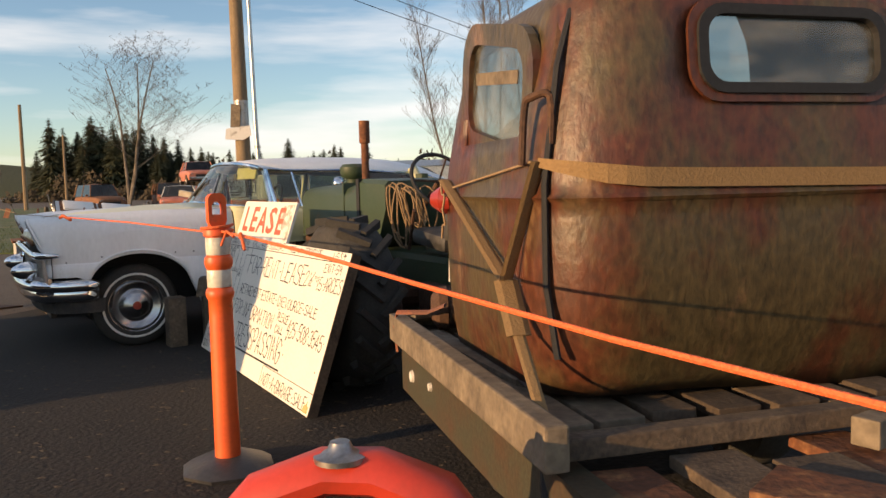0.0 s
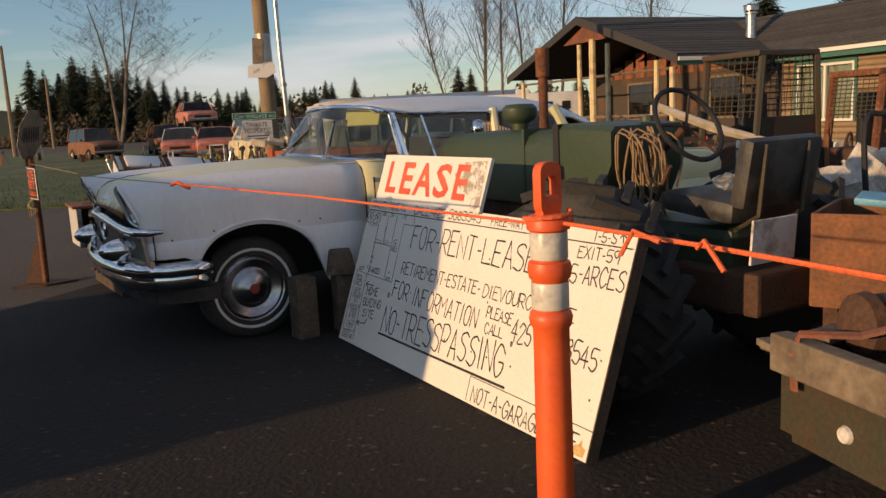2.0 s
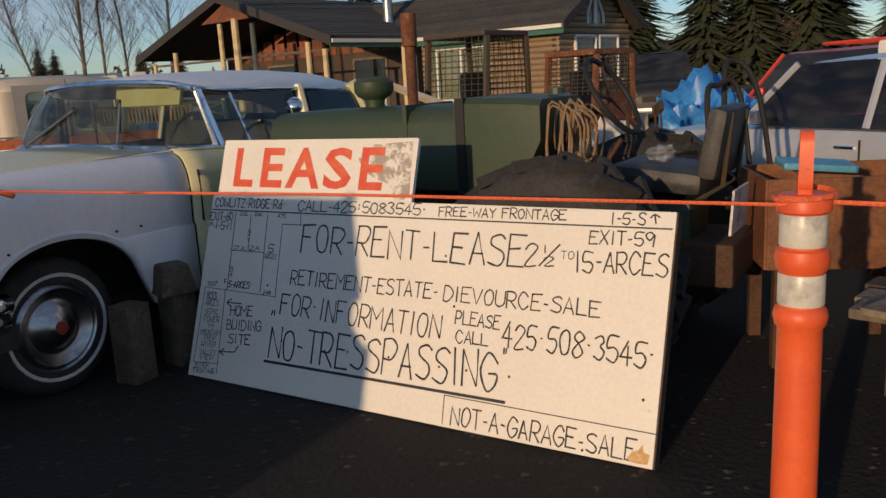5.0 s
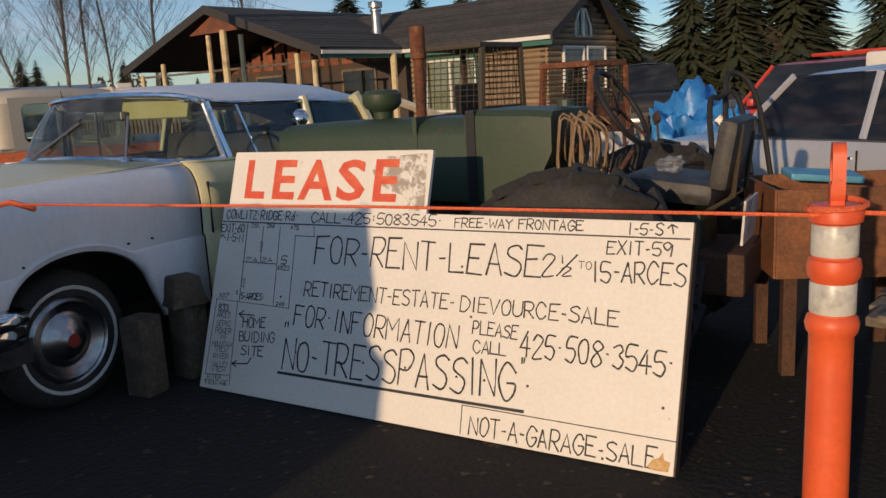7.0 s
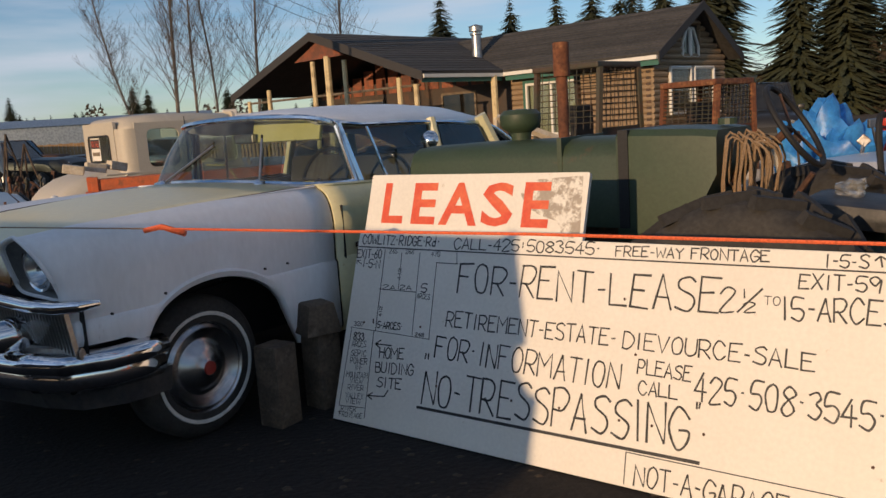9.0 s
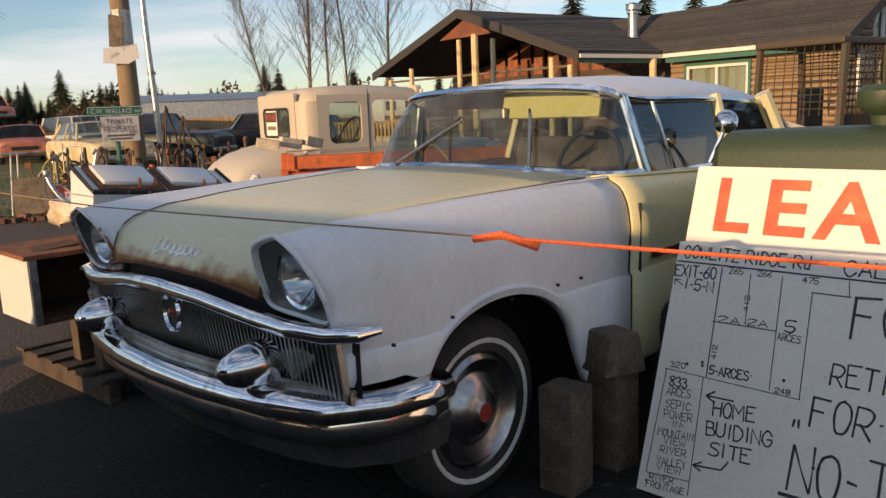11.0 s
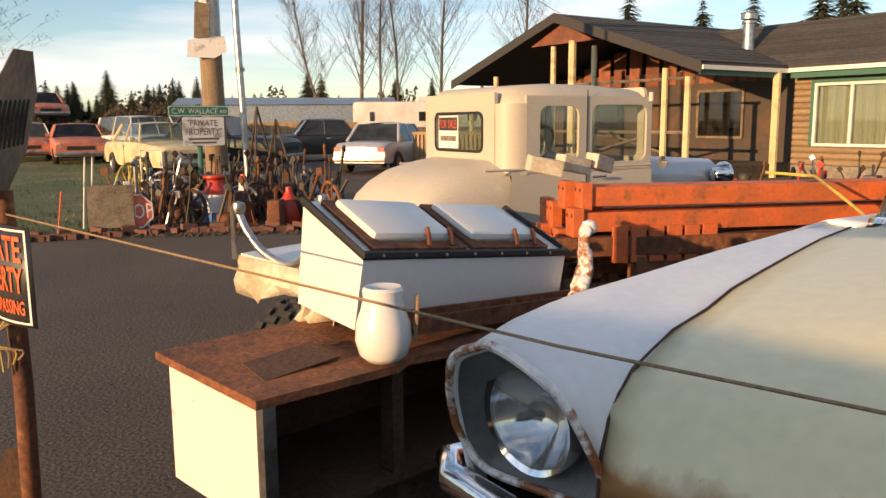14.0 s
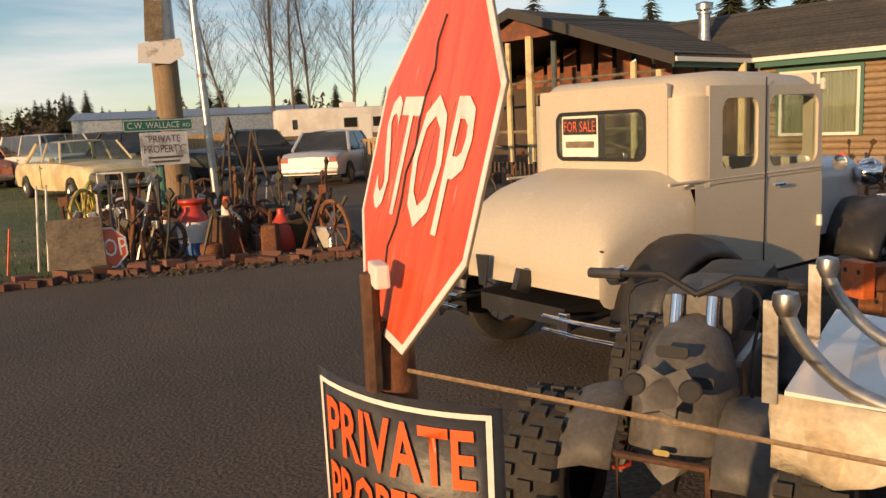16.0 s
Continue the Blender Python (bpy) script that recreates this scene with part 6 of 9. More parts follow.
part("twine", tube(B(), [(CX0 - 0.03, CY1 - 0.1 + 0.03 * math.sin(i * 1.3), 1.30 - 0.02 * i + 0.02 * math.sin(i * 2.1)) for i in range(12)], 0.005, 5), "tan_rope", strap)
# motor drum on the bed
drum = root("electric_motor", TRK @ pose(0.33, -0.35, 0.70, 0, 0, 20), "rusty electric motor with a white band lying on the planks", "motor")
part("casing", lathe(B(), [(0.0, -0.17), (0.06, -0.17), (0.10, -0.14), (0.105, -0.1), (0.095, -0.09), (0.095, 0.09), (0.105, 0.10), (0.10, 0.13), (0.06, 0.15), (0.05, 0.13), (0, 0.13)], 24, pose(0, 0, 0, 90, 0, 60)), "dark_rust", drum, smooth=40)
part("band", lathe(B(), [(0.103, 0.02), (0.107, 0.025), (0.107, 0.04), (0.103, 0.045)], 24, pose(0, 0, 0, 90, 0, 60)), "worn_white", drum, "white band", smooth=True)
for k in range(4):
    part("copper_vent", lathe(B(), [(0.0, 0.001), (0.022, 0.0)], 10, pose(0, 0, 0, 90, 0, 60) @ pose(0.05 * math.cos(k * 1.57), 0.05 * math.sin(k * 1.57), 0.152)), "rust", drum)
# orange hand truck frame in front of the bed
jack = root("floor_jack", plan(-0.33, 1.78, 0, 0.0), "red painted steel jack with a brass knob, beside the bed", "jack")
part("loop", tube(B(), [(-0.34, 0.2, 0.20), (-0.28, 0.0, 0.52), (-0.2, 0.03, 0.61), (-0.06, 0.06, 0.655), (0.06, 0.06, 0.655), (0.2, 0.04, 0.61), (0.28, 0.0, 0.52), (0.34, 0.2, 0.20)], 0.05, 10, flat=1.3), "red_car", jack, smooth=True)
part("plate", box(B(), (0.04, 0.16, 0.10), (0.5, 0.4, 0.2), bevel=0.03), "red_car", jack)
part("knob", lathe(B(), [(0.06, -0.02), (0.06, -0.008), (0.045, -0.004), (0.03, 0.004), (0.022, 0.022), (0, 0.026)], 18, pose(-0.02, 0.05, 0.705)), "dull_metal", jack, "brass knob and washer", smooth=True)
# rope
rope = root("orange_rope", Matrix.Identity(4), "orange rope tied between sedan, delineator post and truck", "rope")
part("strand", tube(B(), [(-3.22, 5.70, 1.115), (-2.2, 4.64, 1.108), (-1.33, 3.60, 1.10)], 0.0048, 6), "orange_rope", rope)
part("strand", tube(B(), [(-1.26, 3.60, 1.10), (-0.95, 3.12, 1.095), (-0.53, 2.50, 1.075), (-0.2, 2.0, 1.055), (0.2, 1.45, 1.025), (0.46, 1.07, 1.02), (1.3, -0.2, 1.0)], 0.006, 6), "orange_rope", rope)
part("coil", tube(B(), [(-1.29 + 0.068 * math.cos(a), 3.63 + 0.068 * math.sin(a), 1.10 + 0.004 * a) for a in [i * 0.4 for i in range(18)]], 0.007, 6), "orange_rope", rope)
for s in (1, -1):
    part("bow", tube(B(), [(-1.03 - 0.03 * s, 3.15 + 0.05 * s, 1.10), (-1.05 - 0.06 * s, 3.17 + 0.09 * s, 1.12), (-1.05 - 0.09 * s, 3.15 + 0.12 * s, 1.06)], 0.006, 6), "orange_rope", rope)
string = root("string", Matrix.Identity(4), "thin tan string stretched over the sedan to a post", "string")
part("strand", tube(B(), [(-3.22, 5.70, 1.115), (-3.8, 6.4, 1.105), (-4.5, 7.2, 1.10), (-5.84, 8.665, 1.165)], 0.003, 5), "tan_rope", string)
part("knot", tube(B(), [(-3.26, 5.72, 1.11), (-3.2, 5.66, 1.125), (-3.16, 5.64, 1.11), (-3.12, 5.62, 1.095)], 0.011, 6), "orange_rope", string)

# ---- green tractor behind the sign ----
TR = Matrix(((0.575, 0.819, 0, -1.14), (-0.819, 0.575, 0, 6.52), (0, 0, 1, 0), (0, 0, 0, 1)))   # x to the rear, y away from the sign
tr = root("tractor", TR, "old dark green tractor with a tall rusty exhaust", "tractor")
rows = []
for x, w, zt in ((-0.95, 0.16, 1.25), (-0.9, 0.21, 1.285), (-0.5, 0.23, 1.30), (0.1, 0.24, 1.305), (0.43, 0.25, 1.305)):
    rows.append([(x, -w, 0.86), (x, -w, zt - 0.1), (x, -w * 0.86, zt - 0.04), (x, -w * 0.55, zt - 0.008), (x, 0, zt), (x, w * 0.55, zt - 0.008), (x, w * 0.86, zt - 0.04), (x, w, zt - 0.1), (x, w, 0.86)])
part("hood", loft(B(), rows, closed=True, caps=True), "green_paint", tr, "faded green hood with rust spots", smooth=40)
part("hood_band", box(B(), (0.1, 0, 1.09), (0.025, 0.49, 0.44)), "green_paint", tr)
rows = []
for x, w, z0, zt in ((0.42, 0.27, 0.80, 1.33), (0.50, 0.275, 0.80, 1.335), (0.80, 0.275, 0.92, 1.325), (0.90, 0.27, 1.12, 1.315)):
    rows.append([(x, -w, z0), (x, -w, zt - 0.03), (x, -w + 0.03, zt), (x, w - 0.03, zt), (x, w, zt - 0.03), (x, w, z0)])
part("fuel_tank", loft(B(), rows, closed=True, caps=True), "green_paint", tr, "boxy green tank at the rear of the hood", smooth=30)
part("tank_band", box(B(), (0.46, 0, 1.10), (0.05, 0.565, 0.47)), "black", tr)
part("engine", box(B(), (-0.2, 0, 0.66), (1.3, 0.42, 0.5)), "dark_rust", tr)
part("gearbox", box(B(), (1.0, 0, 0.62), (1.2, 0.36, 0.42), bevel=0.05), "green_paint", tr)
part("exhaust", tube(B(), [(0.0, 0, 1.28), (0.0, 0, 1.62), (0.0, 0, 1.625), (0, 0, 1.80)], [0.03, 0.03, 0.043, 0.043], 12), "rust", tr, "tall rusty exhaust pipe", smooth=40)
part("air_cleaner", lathe(B(), [(0.05, 1.29), (0.06, 1.36), (0.10, 1.385), (0.115, 1.41), (0.115, 1.46), (0.09, 1.485), (0.0, 1.49)], 18, pose(-0.28, 0.02, -0.02)), "green_paint", tr, smooth=40)
part("filler_cap", lathe(B(), [(0.045, 1.33), (0.045, 1.36), (0, 1.365)], 12, pose(0.85, 0.05, 0)), "green_paint", tr)


def tractor_tyre(parent, m, r, w, lugs):
    t = part("tyre", lathe(B(), [(r * 0.55, -w / 2), (r * 0.8, -w / 2 - 0.02), (r * 0.93, -w / 2 + 0.03), (r * 0.95, 0), (r * 0.93, w / 2 - 0.03), (r * 0.8, w / 2 + 0.02), (r * 0.55, w / 2)], 40, m @ pose(0, 0, 0, -90, 0, 0)), "rubber", parent, "worn black lugged tyre", smooth=50)
    first = None
    for i in range(lugs):
        for s in (-1, 1):
            mm = m @ pose(0, 0, 0, 0, 360 / lugs * (i + 0.25 * s), 0) @ pose(0, s * w * 0.24, r * 0.955, 0, 0, s * 42)
            if first is None:
                first = part("lug", box(B(), (0, 0, 0), (0.05, w * 0.72, r * 0.09), top=(0.7, 1)), "rubber", t, m=mm)
            else:
                link("lug", first.data, None, t, m=mm)
    part("rim", lathe(B(), [(r * 0.56, -w / 2 + 0.02), (r * 0.52, -w / 2 + 0.05), (r * 0.35, -0.02), (r * 0.15, -0.05), (0, -0.05)], 28, m @ pose(0, 0, 0, -90, 0, 0)), "dark_rust", parent, smooth=40)


for y in (-0.68, 0.68):
    wh = new("rear_wheel")
    wh.parent = tr
    tractor_tyre(wh, pose(1.15, y, 0.545), 0.545, 0.30, 18)
for y in (-0.5, 0.5):
    wh = new("front_wheel")
    wh.parent = tr
    road_wheel(wh, pose(-0.75, y, 0.32), 0.32, 0.15, False)
part("axle", tube(B(), [(1.15, -0.6, 0.545), (1.15, 0.6, 0.545)], 0.08, 10), "dark_rust", tr)
part("front_axle", tube(B(), [(-0.75, -0.5, 0.32), (-0.75, 0, 0.45), (-0.75, 0.5, 0.32)], 0.04, 8), "dark_rust", tr)
swm = pose(1.16, 0.02, 1.31, 0, 58, 0)
stw = part("steering_wheel", tube(B(), [swm @ Vector((0.21 * math.cos(a), 0.21 * math.sin(a), 0)) for a in [math.pi * 2 * i / 32 for i in range(33)]], 0.014, 8), "black", tr, "black steering wheel with thin spokes", smooth=True)
for k in range(3):
    a = k * 2.094 + 0.5
    part("spoke", tube(B(), [swm @ Vector((0, 0, -0.02)), swm @ Vector((0.21 * math.cos(a), 0.21 * math.sin(a), 0))], 0.008, 6), "dark_rust", stw)
part("steering_column", tube(B(), [swm @ Vector((0, 0, -0.02)), (0.85, 0, 1.05)], 0.02, 8), "dark_rust", tr)
part("seat", box(B(), (1.44, 0, 0.93), (0.44, 0.50, 0.11), (0, 6, 0), bevel=0.045), "seat_black", tr, "cracked black vinyl seat", smooth=True)
part("seat_back", box(B(), (1.70, 0, 1.09), (0.09, 0.5, 0.32), (0, 10, 0), bevel=0.035), "seat_black", tr, smooth=True)
for y in (-0.16, 0.14):
    part("seat_strut", tube(B(), [(1.765, y, 1.22), (1.73, y, 0.90), (1.60, y, 0.82)], 0.012, 6), "olive_steel", tr)
part("rear_plate", box(B(), (1.80, -0.15, 0.80), (0.012, 0.30, 0.20), (0, 4, 0), bevel=0.004), "worn_white", tr, "blank white plate under the seat")
part("hitch_frame", box(B(), (1.55, 0, 0.55), (0.5, 0.5, 0.2), bevel=0.02), "dark_rust", tr)
part("lever", tube(B(), [(1.1, -0.2, 0.85), (1.3, -0.26, 1.12)], 0.012, 6), "dark_rust", tr)
bag = root("plastic_bag", TR @ pose(1.40, 0.05, 0.985), "crumpled clear plastic bag lying on the tractor seat", "bag")
bm = B()
bmesh.ops.create_icosphere(bm, subdivisions=3, radius=0.09)
for v in bm.verts:
    v.co *= 0.75 + 0.5 * noise.noise(v.co * 18)
    v.co.z = max(0.0, v.co.z * 0.7 + 0.03)
part("film", bm, "lens", bag)
coil = root("coil_of_rope", TR @ pose(0.98, -0.08, 1.19), "tangle of pale rope hung on the tractor behind the tank", "rope")
rc = random.Random(5)
for k in range(14):
    cx, cy, a0 = rc.uniform(-0.02, 0.12), rc.uniform(-0.16, 0.06), rc.uniform(0, 3)
    hgt = rc.uniform(0.10, 0.24)
    part("loop", tube(B(), [(cx + 0.05 * math.cos(a) + 0.01 * math.sin(3 * a), cy + 0.06 * math.cos(a + a0), hgt * math.sin(a) - hgt * 0.6 + 0.02) for a in [math.pi * 2 * i / 16 for i in range(17)]], 0.006, 5), "tan_rope", coil)

# ---- old coupe ----
CP = Matrix(((0.925, -0.38, 0, -4.54), (0.38, 0.925, 0, 11.9), (0, 0, 1, 0), (0, 0, 0, 1)))   # x forwards, y to its left
coupe = root("coupe", CP, "primer-cream vintage coupe with black fenders and wire wheels", "car")


def arch_row(x, w, z0, zt, r, n=7):
    """A closed cross-section: upright sides and a rounded top."""
    pts = [(x, -w, z0), (x, -w, (z0 + zt - r) / 2)]
    for i in range(n):
        a = math.pi / 2 * i / (n - 1)
        pts.append((x, -w + r - r * math.cos(a), zt - r + r * math.sin(a)))
    return pts + [(x, -y, z) for x, y, z in pts[::-1]]


deck = [(0.0, 0.60, 0.56, 0.72, 0.05), (0.02, 0.61, 0.52, 0.80, 0.08), (0.06, 0.615, 0.50, 0.90, 0.14), (0.14, 0.62, 0.50, 0.99, 0.2), (0.28, 0.625, 0.5, 1.075, 0.24), (0.48, 0.63, 0.5, 1.13, 0.26), (0.66, 0.64, 0.5, 1.16, 0.26), (0.74, 0.64, 0.5, 1.18, 0.26)]
part("rear_deck", loft(B(), [arch_row(*d) for d in deck], caps=True), "coupe_paint", coupe, "rounded cream rear deck", smooth=50)
part("deck_seam", tube(B(), [(0.035, y, 0.80) for y in (-0.6, 0, 0.6)], 0.006, 5), "dark_rust", coupe)
part("deck_seam", tube(B(), [(0.05 + 0.08 * i, -0.47 - 0.004 * i, 0.84 + 0.25 * (1 - (1 - i / 8) ** 2)) for i in range(9)], 0.005, 5), "dark_rust", coupe)
cabc = [(0.70, 0.50, 1.12, 1.58, 0.20), (0.715, 0.53, 1.12, 1.63, 0.20), (0.76, 0.59, 1.12, 1.67, 0.19), (0.84, 0.635, 1.1, 1.69, 0.17), (1.1, 0.648, 1.1, 1.705, 0.15), (1.5, 0.648, 1.1, 1.70, 0.14), (1.9, 0.642, 1.1, 1.675, 0.13), (2.02, 0.63, 1.1, 1.64, 0.12)]
bm = B()
rows = [[bm.verts.new(p) for p in arch_row(*c, n=9)] for c in cabc]
k = len(rows[0])
xs = [c[0] for c in cabc]
# roof strip only; sides and back are built as frames with real openings
for j, (a, b) in enumerate(zip(rows, rows[1:])):
    for i in range(k - 1):
        if min(a[i].co.z, a[i + 1].co.z) >= 1.47:
            bm.faces.new((a[i], a[i + 1], b[i + 1], b[i]))
solidify(part("cab_roof", bm, "coupe_paint", coupe, smooth=50), 0.015)
bx = pose(0.705, 0, 1.36, 90, 0, -90)
part("cab_back", ring_plate(B(), rounded(1.0, 0.56, 0.02), rounded(0.68, 0.27, 0.05), 0.03, bx), "coupe_paint", coupe, smooth=30)
pane = part("rear_window", slab(B(), rounded(0.69, 0.28, 0.05), 0.005, bx @ pose(0, 0, 0.01)), "glass", coupe)
pane.visible_shadow = False
part("window_gasket", ring_plate(B(), rounded(0.71, 0.30, 0.06), rounded(0.67, 0.26, 0.05), 0.004, bx @ pose(0, 0, 0.034)), "black", coupe)
for s in (-1, 1):
    part("cab_corner", loft(B(), [[(0.855 - 0.175 * math.cos(a), s * (0.48 + 0.172 * math.sin(a)), z) for a in [math.pi / 2 * i / 8 for i in range(9)]] for z in (1.06, 1.3, 1.5, 1.56)]), "coupe_paint", coupe, "rounded cab corner", smooth=True)
    my = pose(0, s * 0.628, 0, 90, 0, 0) if s < 0 else pose(0, s * 0.628 + 0.03, 0, 90, 0, 0)
    for x0, x1, w0, w1, hh in ((0.84, 1.38, 0.96, 1.31, 0.42), (1.385, 2.02, 1.43, 1.97, 0.44)):
        cx, cw = (x0 + x1) / 2, (w0 + w1) / 2
        outer = [(cx + x, y) for x, y in rounded(x1 - x0, 0.54, 0.004)]
        inner = [(cw + x, y + 0.0) for x, y in rounded(w1 - w0, hh - 0.02, 0.07)]
        part("side_panel", ring_plate(B(), outer, inner, 0.025, my @ pose(0, 1.345, 0)), "coupe_paint", coupe)
        gl = part("side_window", slab(B(), [(cw + x, y) for x, y in rounded(w1 - w0 + 0.02, hh, 0.07)], 0.004, my @ pose(0, 1.345, 0.008)), "glass", coupe)
        gl.visible_shadow = False
    part("side_body", loft(B(), [[(x, s * (0.64 + 0.012 * math.sin(j * 0.8)), z) for x in (0.72, 1.2, 1.4, 2.04)] for j, z in enumerate((0.5, 0.7, 0.9, 1.05, 1.10))]), "coupe_paint", coupe, smooth=True)
    part("belt_line", tube(B(), [(0.5, s * 0.645, 1.10), (2.04, s * 0.65, 1.10)], 0.010, 6), "coupe_paint", coupe)
    part("door_gap", tube(B(), [(1.385, s * 0.652, 0.55), (1.385, s * 0.656, 1.1), (1.385, s * 0.655, 1.66)], 0.004, 5), "black", coupe)
    part("door_handle", tube(B(), [(1.42, s * 0.69, 1.03), (1.54, s * 0.69, 1.03)], 0.010, 6), "chrome", coupe)
    for zz in (1.58, 0.72):
        part("hinge", tube(B(), [(2.0, s * 0.66, zz), (2.0, s * 0.66, zz + 0.07)], 0.018, 8), "worn_white", coupe)
    # rear fender, wheel arch
    rows = []
    for i in range(15):
        a = radians(-15 + 195 * i / 14)
        rr_ = 0.45
        xc, zc = 0.52 - rr_ * math.cos(a), 0.38 + rr_ * 1.0 * math.sin(a)
        if i == 14:
            zc -= 0.02
        rows.append([(xc, s * 0.60, zc), (xc, s * 0.72, zc + 0.015), (xc, s * 0.84, zc - 0.005), (xc, s * 0.90, zc - 0.05), (0.52 - (rr_ - 0.05) * math.cos(a), s * 0.91, 0.38 + (rr_ - 0.09) * math.sin(a))])
    solidify(part("rear_fender", loft(B(), rows), "coupe_black", coupe, "dusty black rear fender", smooth=60), 0.012)
    rows = []
    for i in range(15):
        a = radians(0 + 170 * i / 14)
        xc, zc = 2.85 - 0.46 * math.cos(math.pi - a) , 0.38 + 0.44 * math.sin(a)
        rows.append([(xc, s * 0.42, zc), (xc, s * 0.62, zc + 0.015), (xc, s * 0.78, zc - 0.01), (xc, s * 0.84, zc - 0.06)])
    solidify(part("front_fender", loft(B(), rows), "coupe_black", coupe, smooth=60), 0.012)
    part("running_board", box(B(), (1.7, s * 0.75, 0.36), (1.4, 0.25, 0.04)), "coupe_black", coupe)
    part("headlamp", lathe(B(), [(0, -0.12), (0.06, -0.09), (0.10, 0.0), (0.105, 0.03), (0, 0.045)], 20, pose(3.05, s * 0.45, 0.98, 0, 90, 0)), "chrome", coupe, smooth=True)
    for x in (0.52, 2.85):
        wh = new("wheel")
        wh.parent = coupe
        mm = pose(x, s * 0.72, 0.37, 90, 0, 0)
        part("tyre", lathe(B(), [(0.25, -0.05), (0.31, -0.065), (0.36, -0.05), (0.37, 0), (0.36, 0.05), (0.31, 0.065), (0.25, 0.05)], 32, mm), "rubber", wh, smooth=60)
        part("rim", lathe(B(), [(0.25, -0.05), (0.235, -0.04), (0.24, 0), (0.235, 0.04), (0.25, 0.05)], 28, mm), "dark_rust", wh, smooth=60)
        part("hub", lathe(B(), [(0, -0.07), (0.05, -0.06), (0.06, 0), (0.05, 0.06), (0, 0.07)], 16, mm), "coupe_black", wh, smooth=True)
        for i in range(16):
            a = i * math.pi / 8
            part("wire_spoke", tube(B(), [mm @ Vector((0.055 * math.cos(a + 0.3), 0.055 * math.sin(a + 0.3), 0.045 * (-1) ** i)), mm @ Vector((0.24 * math.cos(a), 0.24 * math.sin(a), 0))], 0.004, 4), "coupe_black", wh)
    # split rear bumper
    for zz in (0.40, 0.47):
        part("rear_bumper", tube(B(), [(-0.16, s * 0.36, zz), (-0.165, s * 0.6, zz), (-0.14, s * 0.82, zz), (-0.08, s * 0.88, zz)], 0.024, 8, flat=0.4), "chrome", coupe, "split chrome rear bumper", smooth=True)
    part("bumper_clamp", box(B(), (-0.15, s * 0.50, 0.435), (0.03, 0.06, 0.13), bevel=0.005), "chrome", coupe)
    part("bumper_arm", tube(B(), [(-0.14, s * 0.5, 0.42), (0.5, s * 0.45, 0.45)], 0.02, 6), "coupe_black", coupe)
    part("tail_lamp_bracket", box(B(), (-0.05, s * 0.28 + 0.2, 0.60), (0.1, 0.04, 0.12), (0, 20, 0)), "coupe_black", coupe)
    part("tail_lamp", lathe(B(), [(0, -0.04), (0.045, -0.035), (0.05, 0.03), (0, 0.03)], 14, pose(-0.07, s * 0.78, 0.72, 0, 90, 0)), "chrome", coupe, smooth=True)
part("plate_bracket", slab(B(), [(-0.05, 0.08), (0.06, 0.08), (0.03, -0.1), (-0.03, -0.1)], 0.01, pose(-0.05, 0.26, 0.63, 90, 0, -90)), "coupe_black", coupe)
part("hood", loft(B(), [arch_row(2.02, 0.52, 0.6, 1.16, 0.16), arch_row(2.5, 0.46, 0.6, 1.13, 0.15), arch_row(3.1, 0.36, 0.6, 1.10, 0.14)], caps=True), "silver_car", coupe, "pale blue-grey hood", smooth=50)
part("chassis", box(B(), (1.5, 0, 0.42), (3.0, 0.7, 0.10)), "coupe_black", coupe)
part("cab_floor", box(B(), (1.35, 0, 0.62), (1.25, 1.2, 0.2)), "black", coupe)
part("seat", box(B(), (1.1, 0, 0.98), (0.2, 1.1, 0.4), (0, -10, 0), bevel=0.05), "interior", coupe)
part("windscreen_frame", ring_plate(B(), rounded(1.24, 0.60, 0.05), rounded(1.10, 0.46, 0.05), 0.03, pose(2.0, 0, 1.39, 90, 0, -90)), "coupe_paint", coupe)
stw = part("steering_wheel", tube(B(), [(1.62 + 0.1 * math.sin(a), 0.3 + 0.2 * math.cos(a), 1.22 + 0.17 * math.sin(a)) for a in [math.pi * 2 * i / 24 for i in range(25)]], 0.012, 6), "black", coupe)
part("spare_mirror", lathe(B(), [(0, 0), (0.04, 0.0), (0.05, 0.02), (0, 0.03)], 14, pose(2.06, -0.76, 1.12, 0, -90, 0)), "chrome", coupe, smooth=True)
fs_ = root("for_sale_notice", CP @ pose(0.688, 0.17, 1.36, 90, 0, -90), "small red and white sale notice behind the rear window", "sign")
part("card", slab(B(), rounded(0.30, 0.25, 0.005), 0.002), "sign_white", fs_)
part("red_field", slab(B(), rounded(0.28, 0.10, 0.004), 0.002, pose(0, 0.06, 0.002)), "ink", fs_)
link("lettering", fit_words("FOR SALE", 0.26, 0.065), "red_paint", fs_, m=pose(0, 0.06, 0.0055))
part("number_line", slab(B(), rounded(0.24, 0.04, 0.004), 0.001, pose(0, -0.05, 0.0025)), "wood_grey", fs_)

# ---- pallet, rusty cabinet, enamel stove pieces ----
KA = plan(-5.0, 7.88, 37)
pal = root("pallet", plan(-4.73, 7.93, 128), "weathered wooden pallet under the rusty cabinet", "pallet")
for i in range(6):
    part("slat", box(B(), (0.07 + 0.2 * i, -0.46, 0.125), (0.11, 0.98, 0.02), bevel=0.003), "wood_dark", pal)
for y in (-0.03, -0.46, -0.9):
    part("runner", box(B(), (0.57, y, 0.06), (1.14, 0.06, 0.11), bevel=0.004), "wood_dark", pal)
cbn = root("rusty_cabinet", KA @ pose(0, 0, 0.46), "white enamelled cabinet with a thick rusty top and open front", "cabinet")
